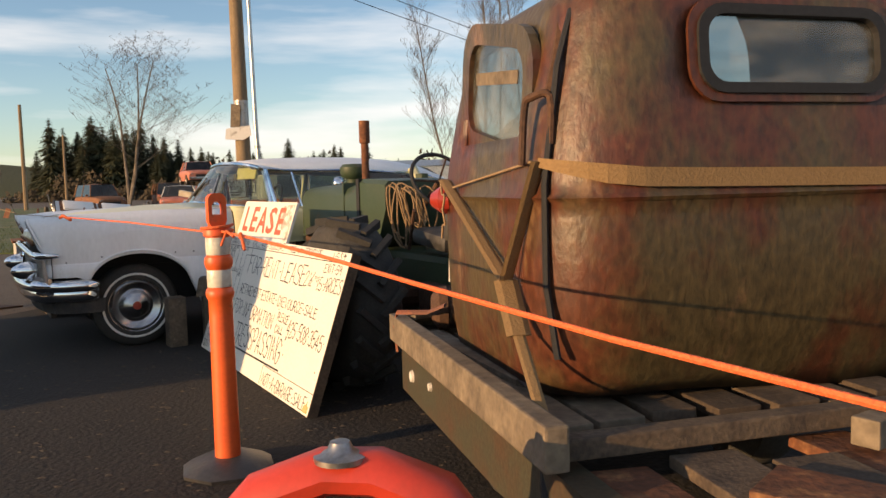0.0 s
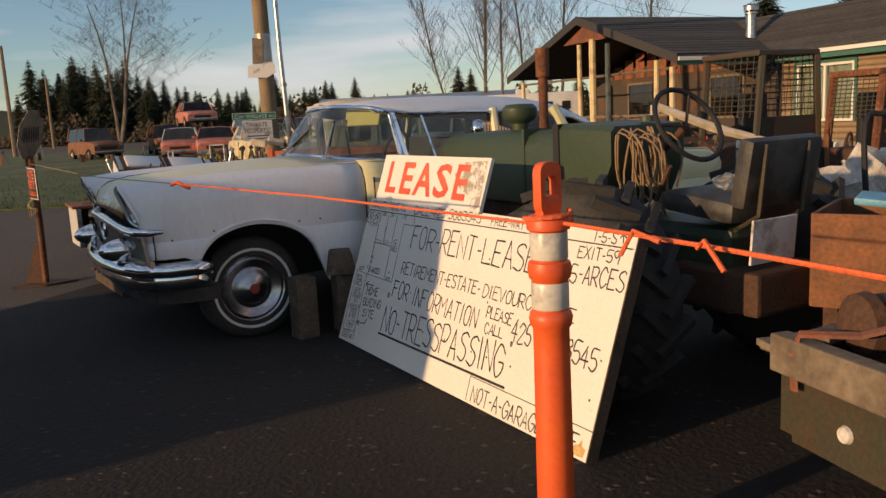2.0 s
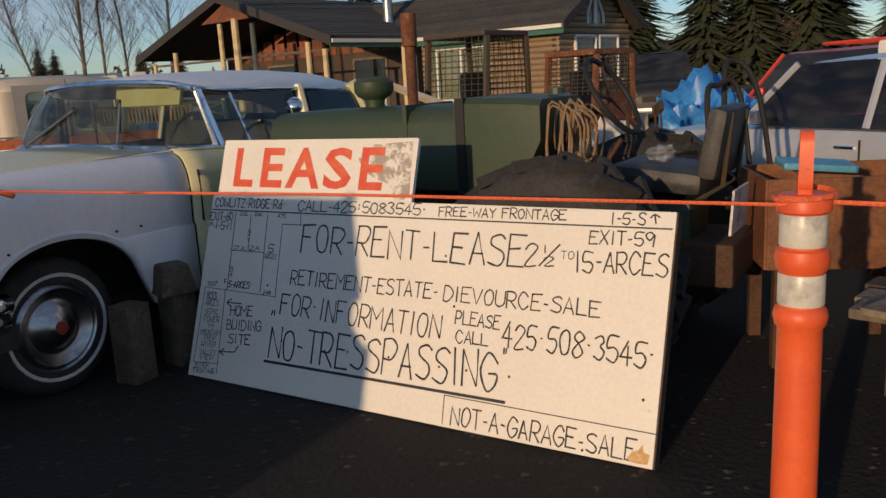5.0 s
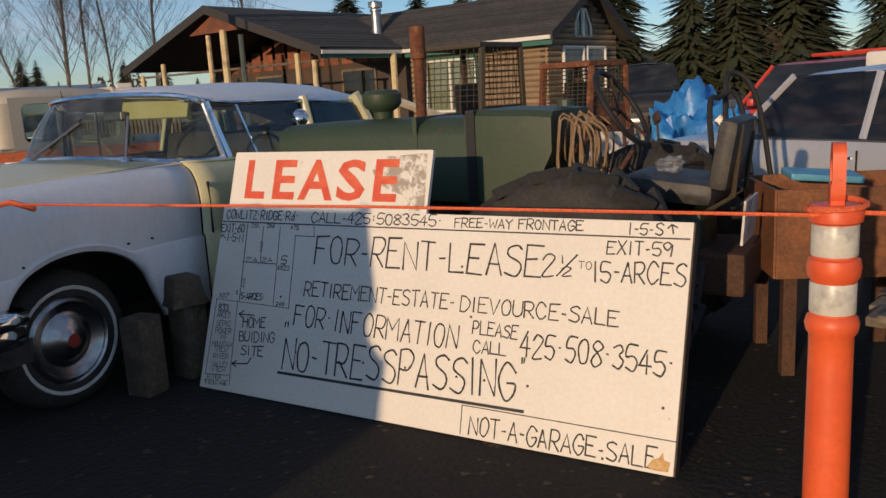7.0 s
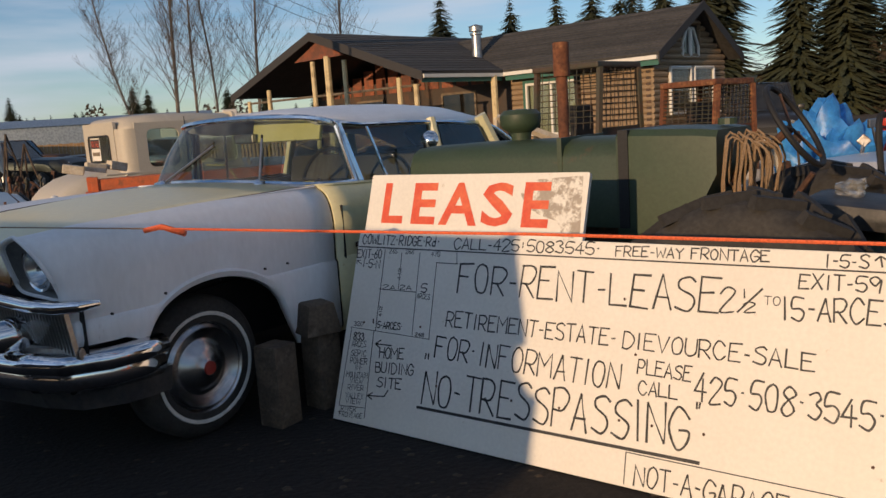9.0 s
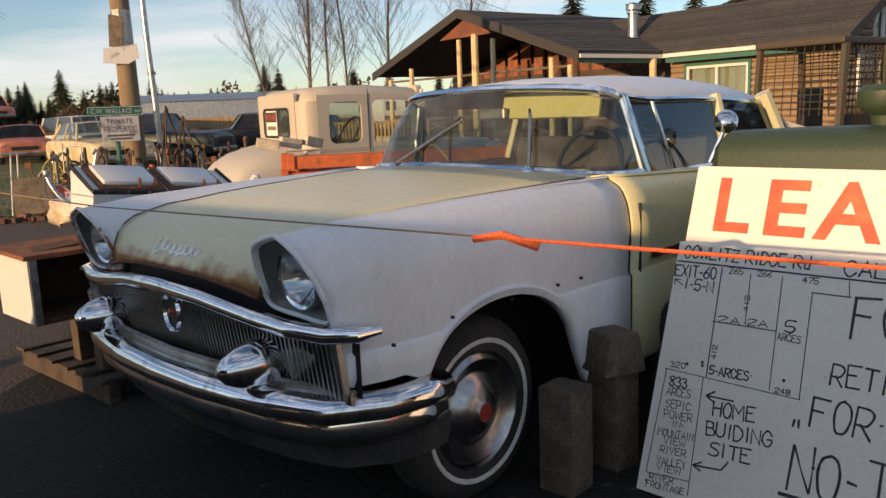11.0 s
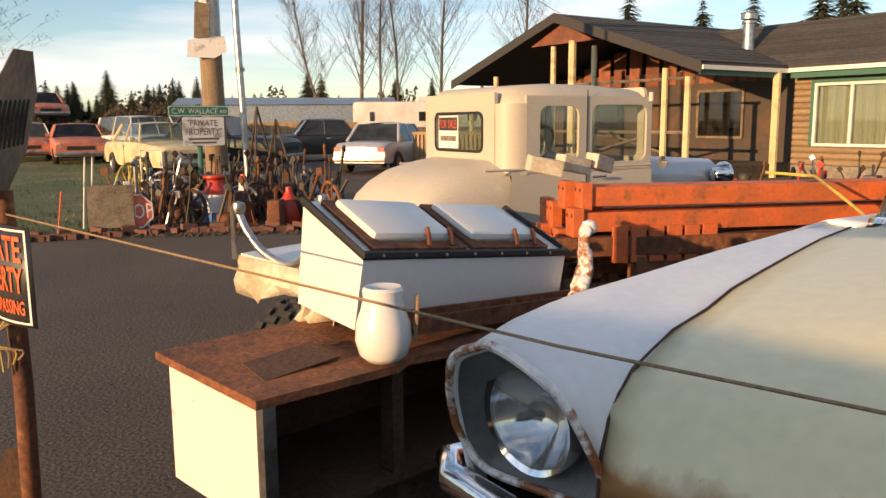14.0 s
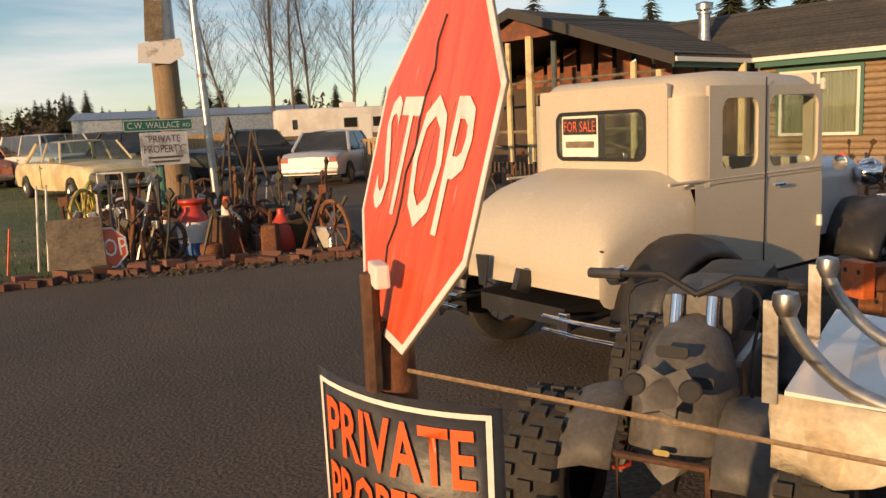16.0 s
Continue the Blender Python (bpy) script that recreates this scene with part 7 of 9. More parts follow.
part("top", slab(B(), [(-0.05, -0.03), (0.36, -0.05), (0.42, -0.02), (0.56, -0.05), (1.1, -0.04), (1.1, 0.52), (-0.03, 0.52)], 0.028, pose(0, 0, 0.42)), "rust_top", cbn, "warped rusty steel top")
part("side_panel", box(B(), (0.0, 0.25, 0.21), (0.025, 0.46, 0.42), bevel=0.004), "enamel", cbn, "white enamel side panel")
part("side_panel", box(B(), (1.05, 0.25, 0.21), (0.025, 0.46, 0.42)), "dark_rust", cbn)
part("back_panel", box(B(), (0.53, 0.48, 0.21), (1.06, 0.02, 0.42)), "dark_rust", cbn)
part("bottom", box(B(), (0.53, 0.25, 0.015), (1.06, 0.48, 0.03)), "dark_rust", cbn)
part("upright", box(B(), (0.42, 0.05, 0.21), (0.04, 0.05, 0.42)), "dark_rust", cbn)
part("upright", box(B(), (0.0, 0.012, 0.21), (0.035, 0.03, 0.42)), "dull_metal", cbn)
part("flange", lathe(B(), [(0.05, 0), (0.06, 0.015), (0.09, 0.015), (0.09, 0.0)], 16, pose(0.85, 0.12, 0.45)), "rust", cbn)
part("loose_sheet", slab(B(), [(-0.13, -0.06), (0.1, -0.09), (0.14, 0.05), (-0.08, 0.08)], 0.006, pose(0.16, 0.16, 0.455, 3, -4, 10)), "dark_rust", cbn)
cbn.scale.z = 0.8
for y_ in (0.12, 0.4):
    bs = root("support_timber", KA @ pose(0.64, y_, 0.135), "dark weathered timber between pallet and cabinet", "timber", "timbers under the cabinet")
    part("timber", box(B(), (0, 0, 0.1635), (0.66, 0.09, 0.327), bevel=0.006), "wood_dark", bs)
ST = plan(-4.78, 8.19, 36)
chest = root("enamel_chest", ST @ pose(0, 0, 0.875, 0, 6, 0), "white enamel chest with two sloping lids edged in black", "ice chest")


def chest_side(x):
    return [(x, 0.02, 0.0), (x, 0.0, 0.205), (x, 0.30, 0.335), (x, 0.30, 0.03)]


part("body", loft(B(), [chest_side(0.0), chest_side(0.88)], closed=True, caps=True), "enamel", chest, smooth=20)
part("black_edge", tube(B(), [(-0.003, 0.30, 0.338), (-0.003, -0.003, 0.208), (0.883, -0.003, 0.208), (0.883, 0.30, 0.338)], 0.013, 6), "black", chest, "black edge strip")
slope = math.degrees(math.atan2(0.13, 0.30))
for x0 in (0.23, 0.62):
    lm = pose(x0, 0.15, 0.273, slope, 0, 0)
    part("lid_frame", ring_plate(B(), rounded(0.37, 0.29, 0.01), rounded(0.30, 0.21, 0.02), 0.012, lm), "rust", chest, "rusty lid frame")
    lid = part("lid", box(B(), (0, 0.012, 0.018), (0.31, 0.22, 0.034), bevel=0.02), "enamel", chest, "puffed white lid", smooth=True, m=lm)
    for dx in (0.03, 0.12):
        part("lid_catch", tube(B(), [(dx, -0.135, 0.012), (dx + 0.01, -0.11, 0.03), (dx + 0.015, -0.085, 0.045)], 0.008, 6), "rust", lid, "rusty catch")
for i in range(7):
    part("rivet", lathe(B(), [(0, 0.004), (0.005, 0.003), (0.006, 0)], 8, pose(0.06 + 0.12 * i, -0.012, 0.208, 90, 0, 0)), "dull_metal", chest)
chest_legs = root("claw_leg_vase", ST @ pose(-0.02, -0.13, 0.845), "curved white enamel foot of an old stove, chipped", "stove foot", "enamel feet")
part("foot", lathe(B(), [(0.0, 0.0), (0.06, 0.003), (0.088, 0.025), (0.102, 0.07), (0.098, 0.12), (0.080, 0.165), (0.070, 0.20), (0.074, 0.225), (0.066, 0.235), (0.0, 0.215)], 20, Matrix.Translation((0, 0, -0.02)) @ Matrix.Diagonal((0.72, 0.72, 0.84, 1))), "enamel", chest_legs, smooth=True)
part("cord_loop", tube(B(), smooth_path([(0.055, -0.06, 0.03), (0.06, -0.065, 0.11), (0.075, -0.05, 0.15), (0.088, -0.03, 0.12), (0.09, -0.02, 0.05)], 4), 0.005, 6), "tan_rope", chest_legs, "pale cord loop")
f2 = root("curved_stove_leg", ST @ pose(0.93, -0.04, 0.835, 0, 0, 10), "curved white enamel stove leg with rust chips", "stove foot", "enamel feet")
part("leg", tube(B(), smooth_path([(-0.06, 0, 0.0), (-0.01, 0, 0.03), (0.03, 0, 0.08), (0.035, 0, 0.13), (0.02, 0, 0.18), (0.035, 0, 0.225), (0.06, 0, 0.235)], 4), [0.022] * 4 + [0.034] * 6 + [0.028] * 5 + [0.020] * 4 + [0.024] * 6, 12, flat=0.75), "chipped_white", f2, smooth=True)
part("knob_end", lathe(B(), [(0, -0.03), (0.024, -0.018), (0.03, 0), (0.022, 0.02), (0, 0.028)], 14, pose(0.06, 0, 0.235)), "enamel", f2, smooth=True)
stv = root("stove_shell", plan(-5.16, 8.81, 37, 0.84), "torn white enamel stove shell with bent chrome rails", "stove")
part("shelf", slab(B(), [(0.0, 0.0), (0.06, -0.36), (0.62, -0.36), (0.62, 0.06)], 0.012, pose(0, 0, 0.15, 5, 0, 0)), "enamel", stv, "white enamel shelf")
part("shelf_leg", box(B(), (0.5, -0.1, 0.07), (0.04, 0.3, 0.16)), "dark_rust", stv)
bm = B()
loft(bm, [[(0.0 + 0.007 * i + 0.012 * math.sin(i * 1.7 + 2.0 * j) * j, 0.02 - 0.055 * i + 0.008 * math.sin(j * 2 + i), 0.155 - 0.042 * j * (1 + 0.25 * math.sin(i * 1.1)) - 0.003 * i) for i in range(9)] for j in range(4)])
solidify(part("torn_side", bm, "foam", stv, "torn and crumpled white sheet side", smooth=25), 0.006)
bm = B()
loft(bm, [[(0.03 + 0.009 * i + 0.03 * math.sin(i * 1.4 + j * 0.9) * j * 0.6, -0.30 - 0.022 * i + 0.02 * math.sin(j * 1.9 + i), 0.15 - 0.05 * j - 0.01 * i * j * 0.4) for i in range(7)] for j in range(4)])
solidify(part("torn_flap", bm, "foam", stv, "torn flap of white enamelled sheet", smooth=25), 0.004)
bm = B()
loft(bm, [[(0.04 + 0.05 * i, -0.40 + 0.015 * math.sin(i * 2.1 + j) - 0.03 * j, 0.10 - 0.035 * j + 0.012 * math.sin(i * 1.3 + 2 * j)) for i in range(10)] for j in range(3)])
solidify(part("crumpled_strip", bm, "foam", stv, "crumpled insulation strip", smooth=25), 0.006)
for off in ((0.0, 0.0), (0.36, 0.02)):
    pts = smooth_path([(off[0] + 0.0, off[1], 0.30), (off[0] + 0.01, off[1] - 0.03, 0.24), (off[0] + 0.03, off[1] - 0.10, 0.17), (off[0] + 0.05, off[1] - 0.21, 0.14), (off[0] + 0.04, off[1] - 0.32, 0.18), (off[0] + 0.02, off[1] - 0.385, 0.225)], 4)
    rl = part("rail", tube(B(), pts, 0.014, 10), "galvanised", stv, "bent chrome rail", smooth=True)
    part("rail_end", lathe(B(), [(0, 0.024), (0.02, 0.018), (0.024, 0), (0.018, -0.02), (0, -0.024)], 14, pose(off[0], off[1], 0.315)), "dull_metal", rl, smooth=True)
    part("rail_joint", tube(B(), [pts[-1], pts[-1] + Vector((-0.005, -0.025, 0.012))], 0.022, 10), "rust", rl)
    part("bracket", box(B(), (-0.012 + off[0], 0.02 + off[1], 0.23), (0.006, 0.025, 0.18)), "dull_metal", stv)
rail2 = root("rusty_channel", ST @ pose(0.45, -0.10, 0.87, 0, 4, 0), "rusty steel channel lying along the chest", "steel channel")
part("channel", slab(B(), [(-0.05, 0), (0.05, 0), (0.05, 0.05), (0.04, 0.05), (0.04, 0.01), (-0.04, 0.01), (-0.04, 0.05), (-0.05, 0.05)], 0.9, pose(-0.35, 0.04, -0.03, 90, 0, 90)), "rust", rail2)

# ---- pile of orange rack beams ----
RK = plan(-3.86, 9.55, 3)
rk_rng = random.Random(9)
specs = []
for lvl in range(7):
    for row in range(4):
        specs.append((lvl, row))
for lvl, row in specs:
    top = lvl == 6
    mname = "orange_steel" if lvl >= 5 and row < 3 else ("rusty_orange" if (lvl + row) % 3 == 0 else ("rust" if lvl > 2 else "dark_rust"))
    if top and row > 1:
        continue
    x0 = rk_rng.uniform(-0.16, 0.22) - (0.12 * (row == 3)) + (0.18 if lvl < 4 else 0)
    beam = root("rack_beam", RK @ pose(x0, -0.10 + 0.16 * row + rk_rng.uniform(-0.02, 0.02), 0.46 + 0.108 * lvl, 0, 0, rk_rng.uniform(-2, 2)), "orange painted steel rack beam, rusty, in a stacked pile" if lvl >= 5 else "rusty steel rack beam in a stacked pile", "steel beam", "stacked rack beams")
    part("bar", box(B(), (1.45, 0, 0), (2.9, 0.07, 0.085), bevel=0.004), mname, beam)
    plate = part("end_plate", box(B(), (-0.012, 0, 0), (0.05, 0.10, 0.125), bevel=0.004), "orange_steel" if lvl >= 4 else mname, beam, "punched end plate")
    for dy in (-0.03, 0.03):
        part("hole", lathe(B(), [(0.0, 0.0), (0.009, 0.0)], 8, pose(-0.0385, dy, 0.03, 0, -90, 0)), "black", plate)
    if lvl == 5 and row == 0:
        for i in range(6):
            part("side_plate", box(B(), (0.18 + 0.085 * i, -0.045, -0.10), (0.07, 0.02, 0.16), bevel=0.004), "orange_steel", beam)
    if lvl in (1, 3) and row == 0:
        for i in range(26):
            part("slot", box(B(), (0.5 + 0.09 * i, -0.036, 0.015), (0.03, 0.004, 0.025)), "black", beam)
for i in range(3):
    bl = root("foam_block", RK @ pose(-0.05 + 0.16 * i, 0.02 + 0.08 * i, 1.22, 0, 0, 20 * i), "chipped white plate on top of the beams", "plate", "white plates")
    part("block", box(B(), (0, 0, 0.02), (0.16, 0.07, 0.07), (rk_rng.uniform(-10, 10), 12, 0), bevel=0.008), "foam", bl)
sup = root("beam_trestle", RK, "dark timbers under the stack of beams", "timber")
for x in (0.5, 2.3):
    part("timber", box(B(), (x, 0.15, 0.2), (0.14, 0.8, 0.4)), "wood_dark", sup)
yr = root("yellow_rope", Matrix.Identity(4), "yellow rope drooping over the stacked beams", "rope")
part("strand", tube(B(), [(-2.9, 9.5, 1.2), (-2.75, 9.35, 1.19), (-2.7, 9.2, 1.10), (-2.66, 8.9, 0.95)], 0.007, 6), "yellow_paint", yr)

# ---- stop sign on its post ----
stop = root("stop_sign", plan(-5.855, 8.69, 0), "faded red stop sign, leaning on a rusty pipe post", "sign")
part("post", tube(B(), [(0.0, 0, 0.02), (0.01, 0, 0.6), (0.0, 0.0, 1.235)], 0.03, 12), "rust", stop, "rusty pipe post", smooth=True)
part("post_strip", tube(B(), [(-0.03, -0.028, 1.145), (-0.03, -0.035, 1.30)], 0.012, 8), "dark_rust", stop)
U = Vector((0.26, -0.02, 0.965)).normalized()
X = Vector((0.085, -1.0, 0.0)).normalized()
X = (X - U * X.dot(U)).normalized()
N = X.cross(U)
sm = Matrix((X, U, N)).transposed().to_4x4()
sm.translation = Vector((0.048, -0.02, 1.436))
oct8 = [(0.229 / math.cos(math.pi / 8) * math.cos(math.pi / 8 + k * math.pi / 4), 0.229 / math.cos(math.pi / 8) * math.sin(math.pi / 8 + k * math.pi / 4)) for k in range(8)]
plate = part("plate", slab(B(), oct8, 0.003, sm), "wood_grey", stop, "dull back of the sign plate")
part("border", ring_plate(B(), oct8, [(x * 0.955, y * 0.955) for x, y in oct8], 0.0012, sm @ pose(0, 0, 0.003)), "worn_white", plate)
part("red_face", slab(B(), [(x * 0.955, y * 0.955) for x, y in oct8], 0.001, sm @ pose(0, 0, 0.003)), "stop_red", plate, "sun-faded scratched red face")
link("lettering", fit_words("STOP", 0.35, 0.165, 0.012), "worn_white", plate, m=sm @ pose(0, 0.0, 0.0055))
part("crack", tube(B(), [sm @ Vector((-0.05 + 0.009 * math.sin(i * 2.3) + 0.004 * i, -0.19 + 0.034 * i, 0.0048)) for i in range(12)], 0.0022, 4), "ink", plate, "dark crack line")
for i in range(7):
    part("scrawl", tube(B(), [sm @ Vector((-0.15 + 0.045 * i, -0.07, -0.0015)), sm @ Vector((-0.13 + 0.045 * i, 0.075, -0.0015)), sm @ Vector((-0.11 + 0.045 * i, -0.045, -0.0015))], 0.006, 4), "ink", plate, "dark scrawl on the back")
part("bolt_plate", box(B(), (-0.02, -0.05, 1.30), (0.02, 0.05, 0.03), bevel=0.004), "worn_white", stop)
part("stand_plate", slab(B(), [(-0.24, -0.18), (0.06, -0.12), (0.26, 0.12), (-0.1, 0.2)], 0.02), "dark_rust", stop)
part("stand_fin", slab(B(), [(-0.2, 0.0), (0.02, 0.0), (0.02, 0.40), (-0.06, 0.38)], 0.012, pose(0, 0, 0.02, 90, 0, 0)), "dark_rust", stop)
for k in range(5):
    part("cord", tube(B(), smooth_path([(0.02 - 0.012 * k, -0.035, 0.83), (-0.03 - 0.006 * k, -0.06, 0.80 - 0.01 * k), (-0.05 + 0.022 * k, -0.055, 0.74), (-0.04 + 0.015 * k, -0.05, 0.66 + 0.012 * k)], 4), 0.004, 5), "yellow_paint" if k % 2 else "tan_rope", stop)
priv = root("private_property_sign", plan(-5.843, 8.683, -48, 0.0), "curled black plastic sign with orange letters and a white border", "sign")


def curl(x, z):
    """Curved sheet place: across and height."""
    return Vector((x, 1.7 * x * x - 0.038, 0.985 + z - 0.05 * x))


def curl_patch(name, x0, x1, z0, z1, off, material, n=10):
    bm = B()
    loft(bm, [[curl(x0 + (x1 - x0) * i / n, z) + Vector((0, -off * 3, 0)) for i in range(n + 1)] for z in (z0, z1)])
    return part(name, bm, material, priv, smooth=True)


solidify(curl_patch("sheet", -0.15, 0.15, -0.155, 0.155, 0, "black_plastic"), 0.003, 1)
for q in ((-0.14, 0.14, 0.139, 0.146), (-0.14, 0.14, -0.146, -0.139), (0.133, 0.14, -0.139, 0.139), (-0.14, -0.133, -0.139, 0.139)):
    curl_patch("white_border", *q, 0.002, "worn_white")
for s, z, h in (("PRIVATE", 0.085, 0.08), ("PROPERTY", -0.01, 0.08), ("NO TRESPASSING", -0.095, 0.045)):
    me = fit_words(s, 0.24, h, 0.02)
    bm = B()
    bm.from_mesh(me)
    bmesh.ops.subdivide_edges(bm, edges=[e for e in bm.edges if e.calc_length() > 0.03], cuts=2)
    for v in bm.verts:
        v.co = curl(v.co.x, v.co.y + z) + Vector((0, -0.008, 0))
    part("lettering", bm, "orange_plastic", priv)

# ---- quad bike ----
QB = Matrix(((0.707, -0.707, 0, -4.84), (0.707, 0.707, 0, 9.78), (0, 0, 1, 0), (0, 0, 0, 1)))     # x to its rear
quad = root("quad_bike", QB, "dusty grey quad bike with knobbly tyres and red springs", "quad bike")
for x in (0.15, 1.25):
    for s in (-1, 1):
        wh = new("wheel")
        wh.parent = quad
        mm = pose(x, s * 0.42, 0.27, 90, 0, 0)
        t = part("tyre", lathe(B(), [(0.13, -0.10), (0.22, -0.115), (0.26, -0.08), (0.265, 0), (0.26, 0.08), (0.22, 0.115), (0.13, 0.10)], 28, mm), "rubber", wh, smooth=60)
        first = None
        for i in range(20):
            for j in (-1, 0, 1):
                m2 = pose(x, s * 0.42, 0.27) @ pose(0, 0, 0, 0, 18 * i + 9 * (j == 0), 0) @ pose(0, 0.07 * j, 0.268)
                first = link("tread_block", first.data, None, t, m=m2) if first else part("tread_block", box(B(), (0, 0, 0), (0.035, 0.05, 0.03)), "rubber", t, m=m2)
        part("rim", lathe(B(), [(0.13, -0.1), (0.12, -0.03), (0.05, -0.02), (0, -0.02)] if s > 0 else [(0.13, 0.1), (0.12, 0.03), (0.05, 0.02), (0, 0.02)], 20, mm), "dull_metal", wh, smooth=40)
for s in (-1, 1):
    a0, a1 = Vector((0.18, s * 0.20, 0.28)), Vector((0.26, s * 0.12, 0.58))
    sh = part("spring", tube(B(), [a0.lerp(a1, i / 60) + Vector((0.028 * math.cos(i * 0.75), 0.028 * math.sin(i * 0.75), 0)) for i in range(61)], 0.006, 5), "red_car", quad, "red coil spring")
    part("damper", tube(B(), [a0, a1], 0.012, 8), "dull_metal", sh)
    part("control_arm", tube(B(), [(0.15, s * 0.36, 0.27), (0.3, s * 0.1, 0.33)], 0.014, 6), "black", quad)
    part("handlebar", tube(B(), [(0.42, 0, 0.86), (0.44, s * 0.12, 0.92), (0.50, s * 0.36, 0.90)], 0.013, 8), "black", quad, smooth=True)
    part("grip", tube(B(), [(0.48, s * 0.28, 0.905), (0.52, s * 0.42, 0.895)], 0.02, 8), "black_plastic", quad)
    part("fork_tube", tube(B(), [(0.30, s * 0.06, 0.55), (0.40, s * 0.06, 0.86)], 0.022, 10), "chrome", quad, smooth=True)
    rows = []
    for i in range(9):
        a = radians(15 + 150 * i / 8)
        rows.append([(0.2 - 0.28 * math.cos(a), s * y * 0.94, 0.33 + 0.25 * math.sin(a) - dz) for y, dz in ((0.16, 0.0), (0.26, 0.0), (0.36, 0.03), (0.39, 0.08))])
    solidify(part("front_fender", loft(B(), rows), "quad_grey", quad, "faded grey fender", smooth=60), 0.008)
    rows = [[(x + 0.95, y, z) for x, y, z in r] for r in rows]
    solidify(part("rear_fender", loft(B(), rows), "black_plastic", quad, smooth=60), 0.008)
nose_rows = []
for x, w, z0, z1 in ((0.02, 0.06, 0.42, 0.50), (0.06, 0.13, 0.44, 0.60), (0.14, 0.16, 0.5, 0.69), (0.28, 0.17, 0.58, 0.76), (0.40, 0.13, 0.66, 0.78)):
    nose_rows.append([(x, -w, z0), (x - 0.02, -w * 0.5, z0 - 0.05), (x - 0.03, 0, z0 - 0.07), (x - 0.02, w * 0.5, z0 - 0.05), (x, w, z0), (x + 0.02, w * 0.85, (z0 + z1) / 2), (x + 0.02, w * 0.5, z1), (x, 0, z1 + 0.02), (x + 0.02, -w * 0.5, z1), (x + 0.02, -w * 0.85, (z0 + z1) / 2)])
part("nose", loft(B(), nose_rows, closed=True, caps=True), "quad_grey", quad, "dusty grey plastic nose", smooth=50)
for y, z, w in ((-0.10, 0.66, 0.07), (0.10, 0.66, 0.07), (0.0, 0.58, 0.05), (0.0, 0.74, 0.10)):
    part("nose_vent", slab(B(), rounded(w, 0.035, 0.012), 0.012, pose(0.02 + (z - 0.5) * 0.36, y, z, 66, 0, -90)), "black", quad)
for sy in (-1, 1):
    part("nose_wing", slab(B(), [(0.0, -0.05), (0.10, -0.02), (0.15, 0.05), (0.11, 0.10), (0.03, 0.06), (0.0, 0.02)] if sy > 0 else [(0.0, 0.02), (-0.03, 0.06), (-0.11, 0.10), (-0.15, 0.05), (-0.10, -0.02), (0.0, -0.05)], 0.03, pose(-0.005, sy * 0.05, 0.62, 62, 0, -90)), "quad_grey", quad, "grey plastic wing of the nose")
    part("lamp_hollow", lathe(B(), [(0.0, 0.004), (0.03, 0.003), (0.036, 0.0)], 14, pose(-0.02, sy * 0.085, 0.665, 0, -62, 0)), "black", quad)
    part("brake_line", tube(B(), smooth_path([(0.44, sy * 0.14, 0.90), (0.36, sy * 0.22, 0.86), (0.28, sy * 0.20, 0.62), (0.2, sy * 0.28, 0.36)], 4), 0.006, 5), "black", quad)
part("badge", slab(B(), rounded(0.05, 0.018, 0.008), 0.006, pose(-0.022, 0, 0.46, 80, 0, -90)), "yellow_paint", quad)
part("fuel_tank", box(B(), (0.62, 0, 0.78), (0.42, 0.26, 0.18), bevel=0.06), "quad_grey", quad, smooth=True)
part("seat", box(B(), (1.0, 0, 0.78), (0.6, 0.28, 0.12), bevel=0.05), "seat_black", quad, smooth=True)
part("engine", box(B(), (0.68, 0, 0.45), (0.42, 0.3, 0.36), bevel=0.03), "dull_metal", quad)
part("front_guard", tube(B(), [(0.0, -0.14, 0.22), (-0.04, -0.14, 0.44), (-0.04, 0.14, 0.44), (0.0, 0.14, 0.22), (0.0, -0.14, 0.22)], 0.014, 8), "dark_rust", quad, smooth=True)
part("main_frame", tube(B(), [(0.05, 0, 0.3), (0.3, 0, 0.5), (0.4, 0, 0.75), (0.9, 0, 0.68), (1.3, 0, 0.6)], 0.025, 8), "black", quad)

# ---- other vehicles in the yard ----


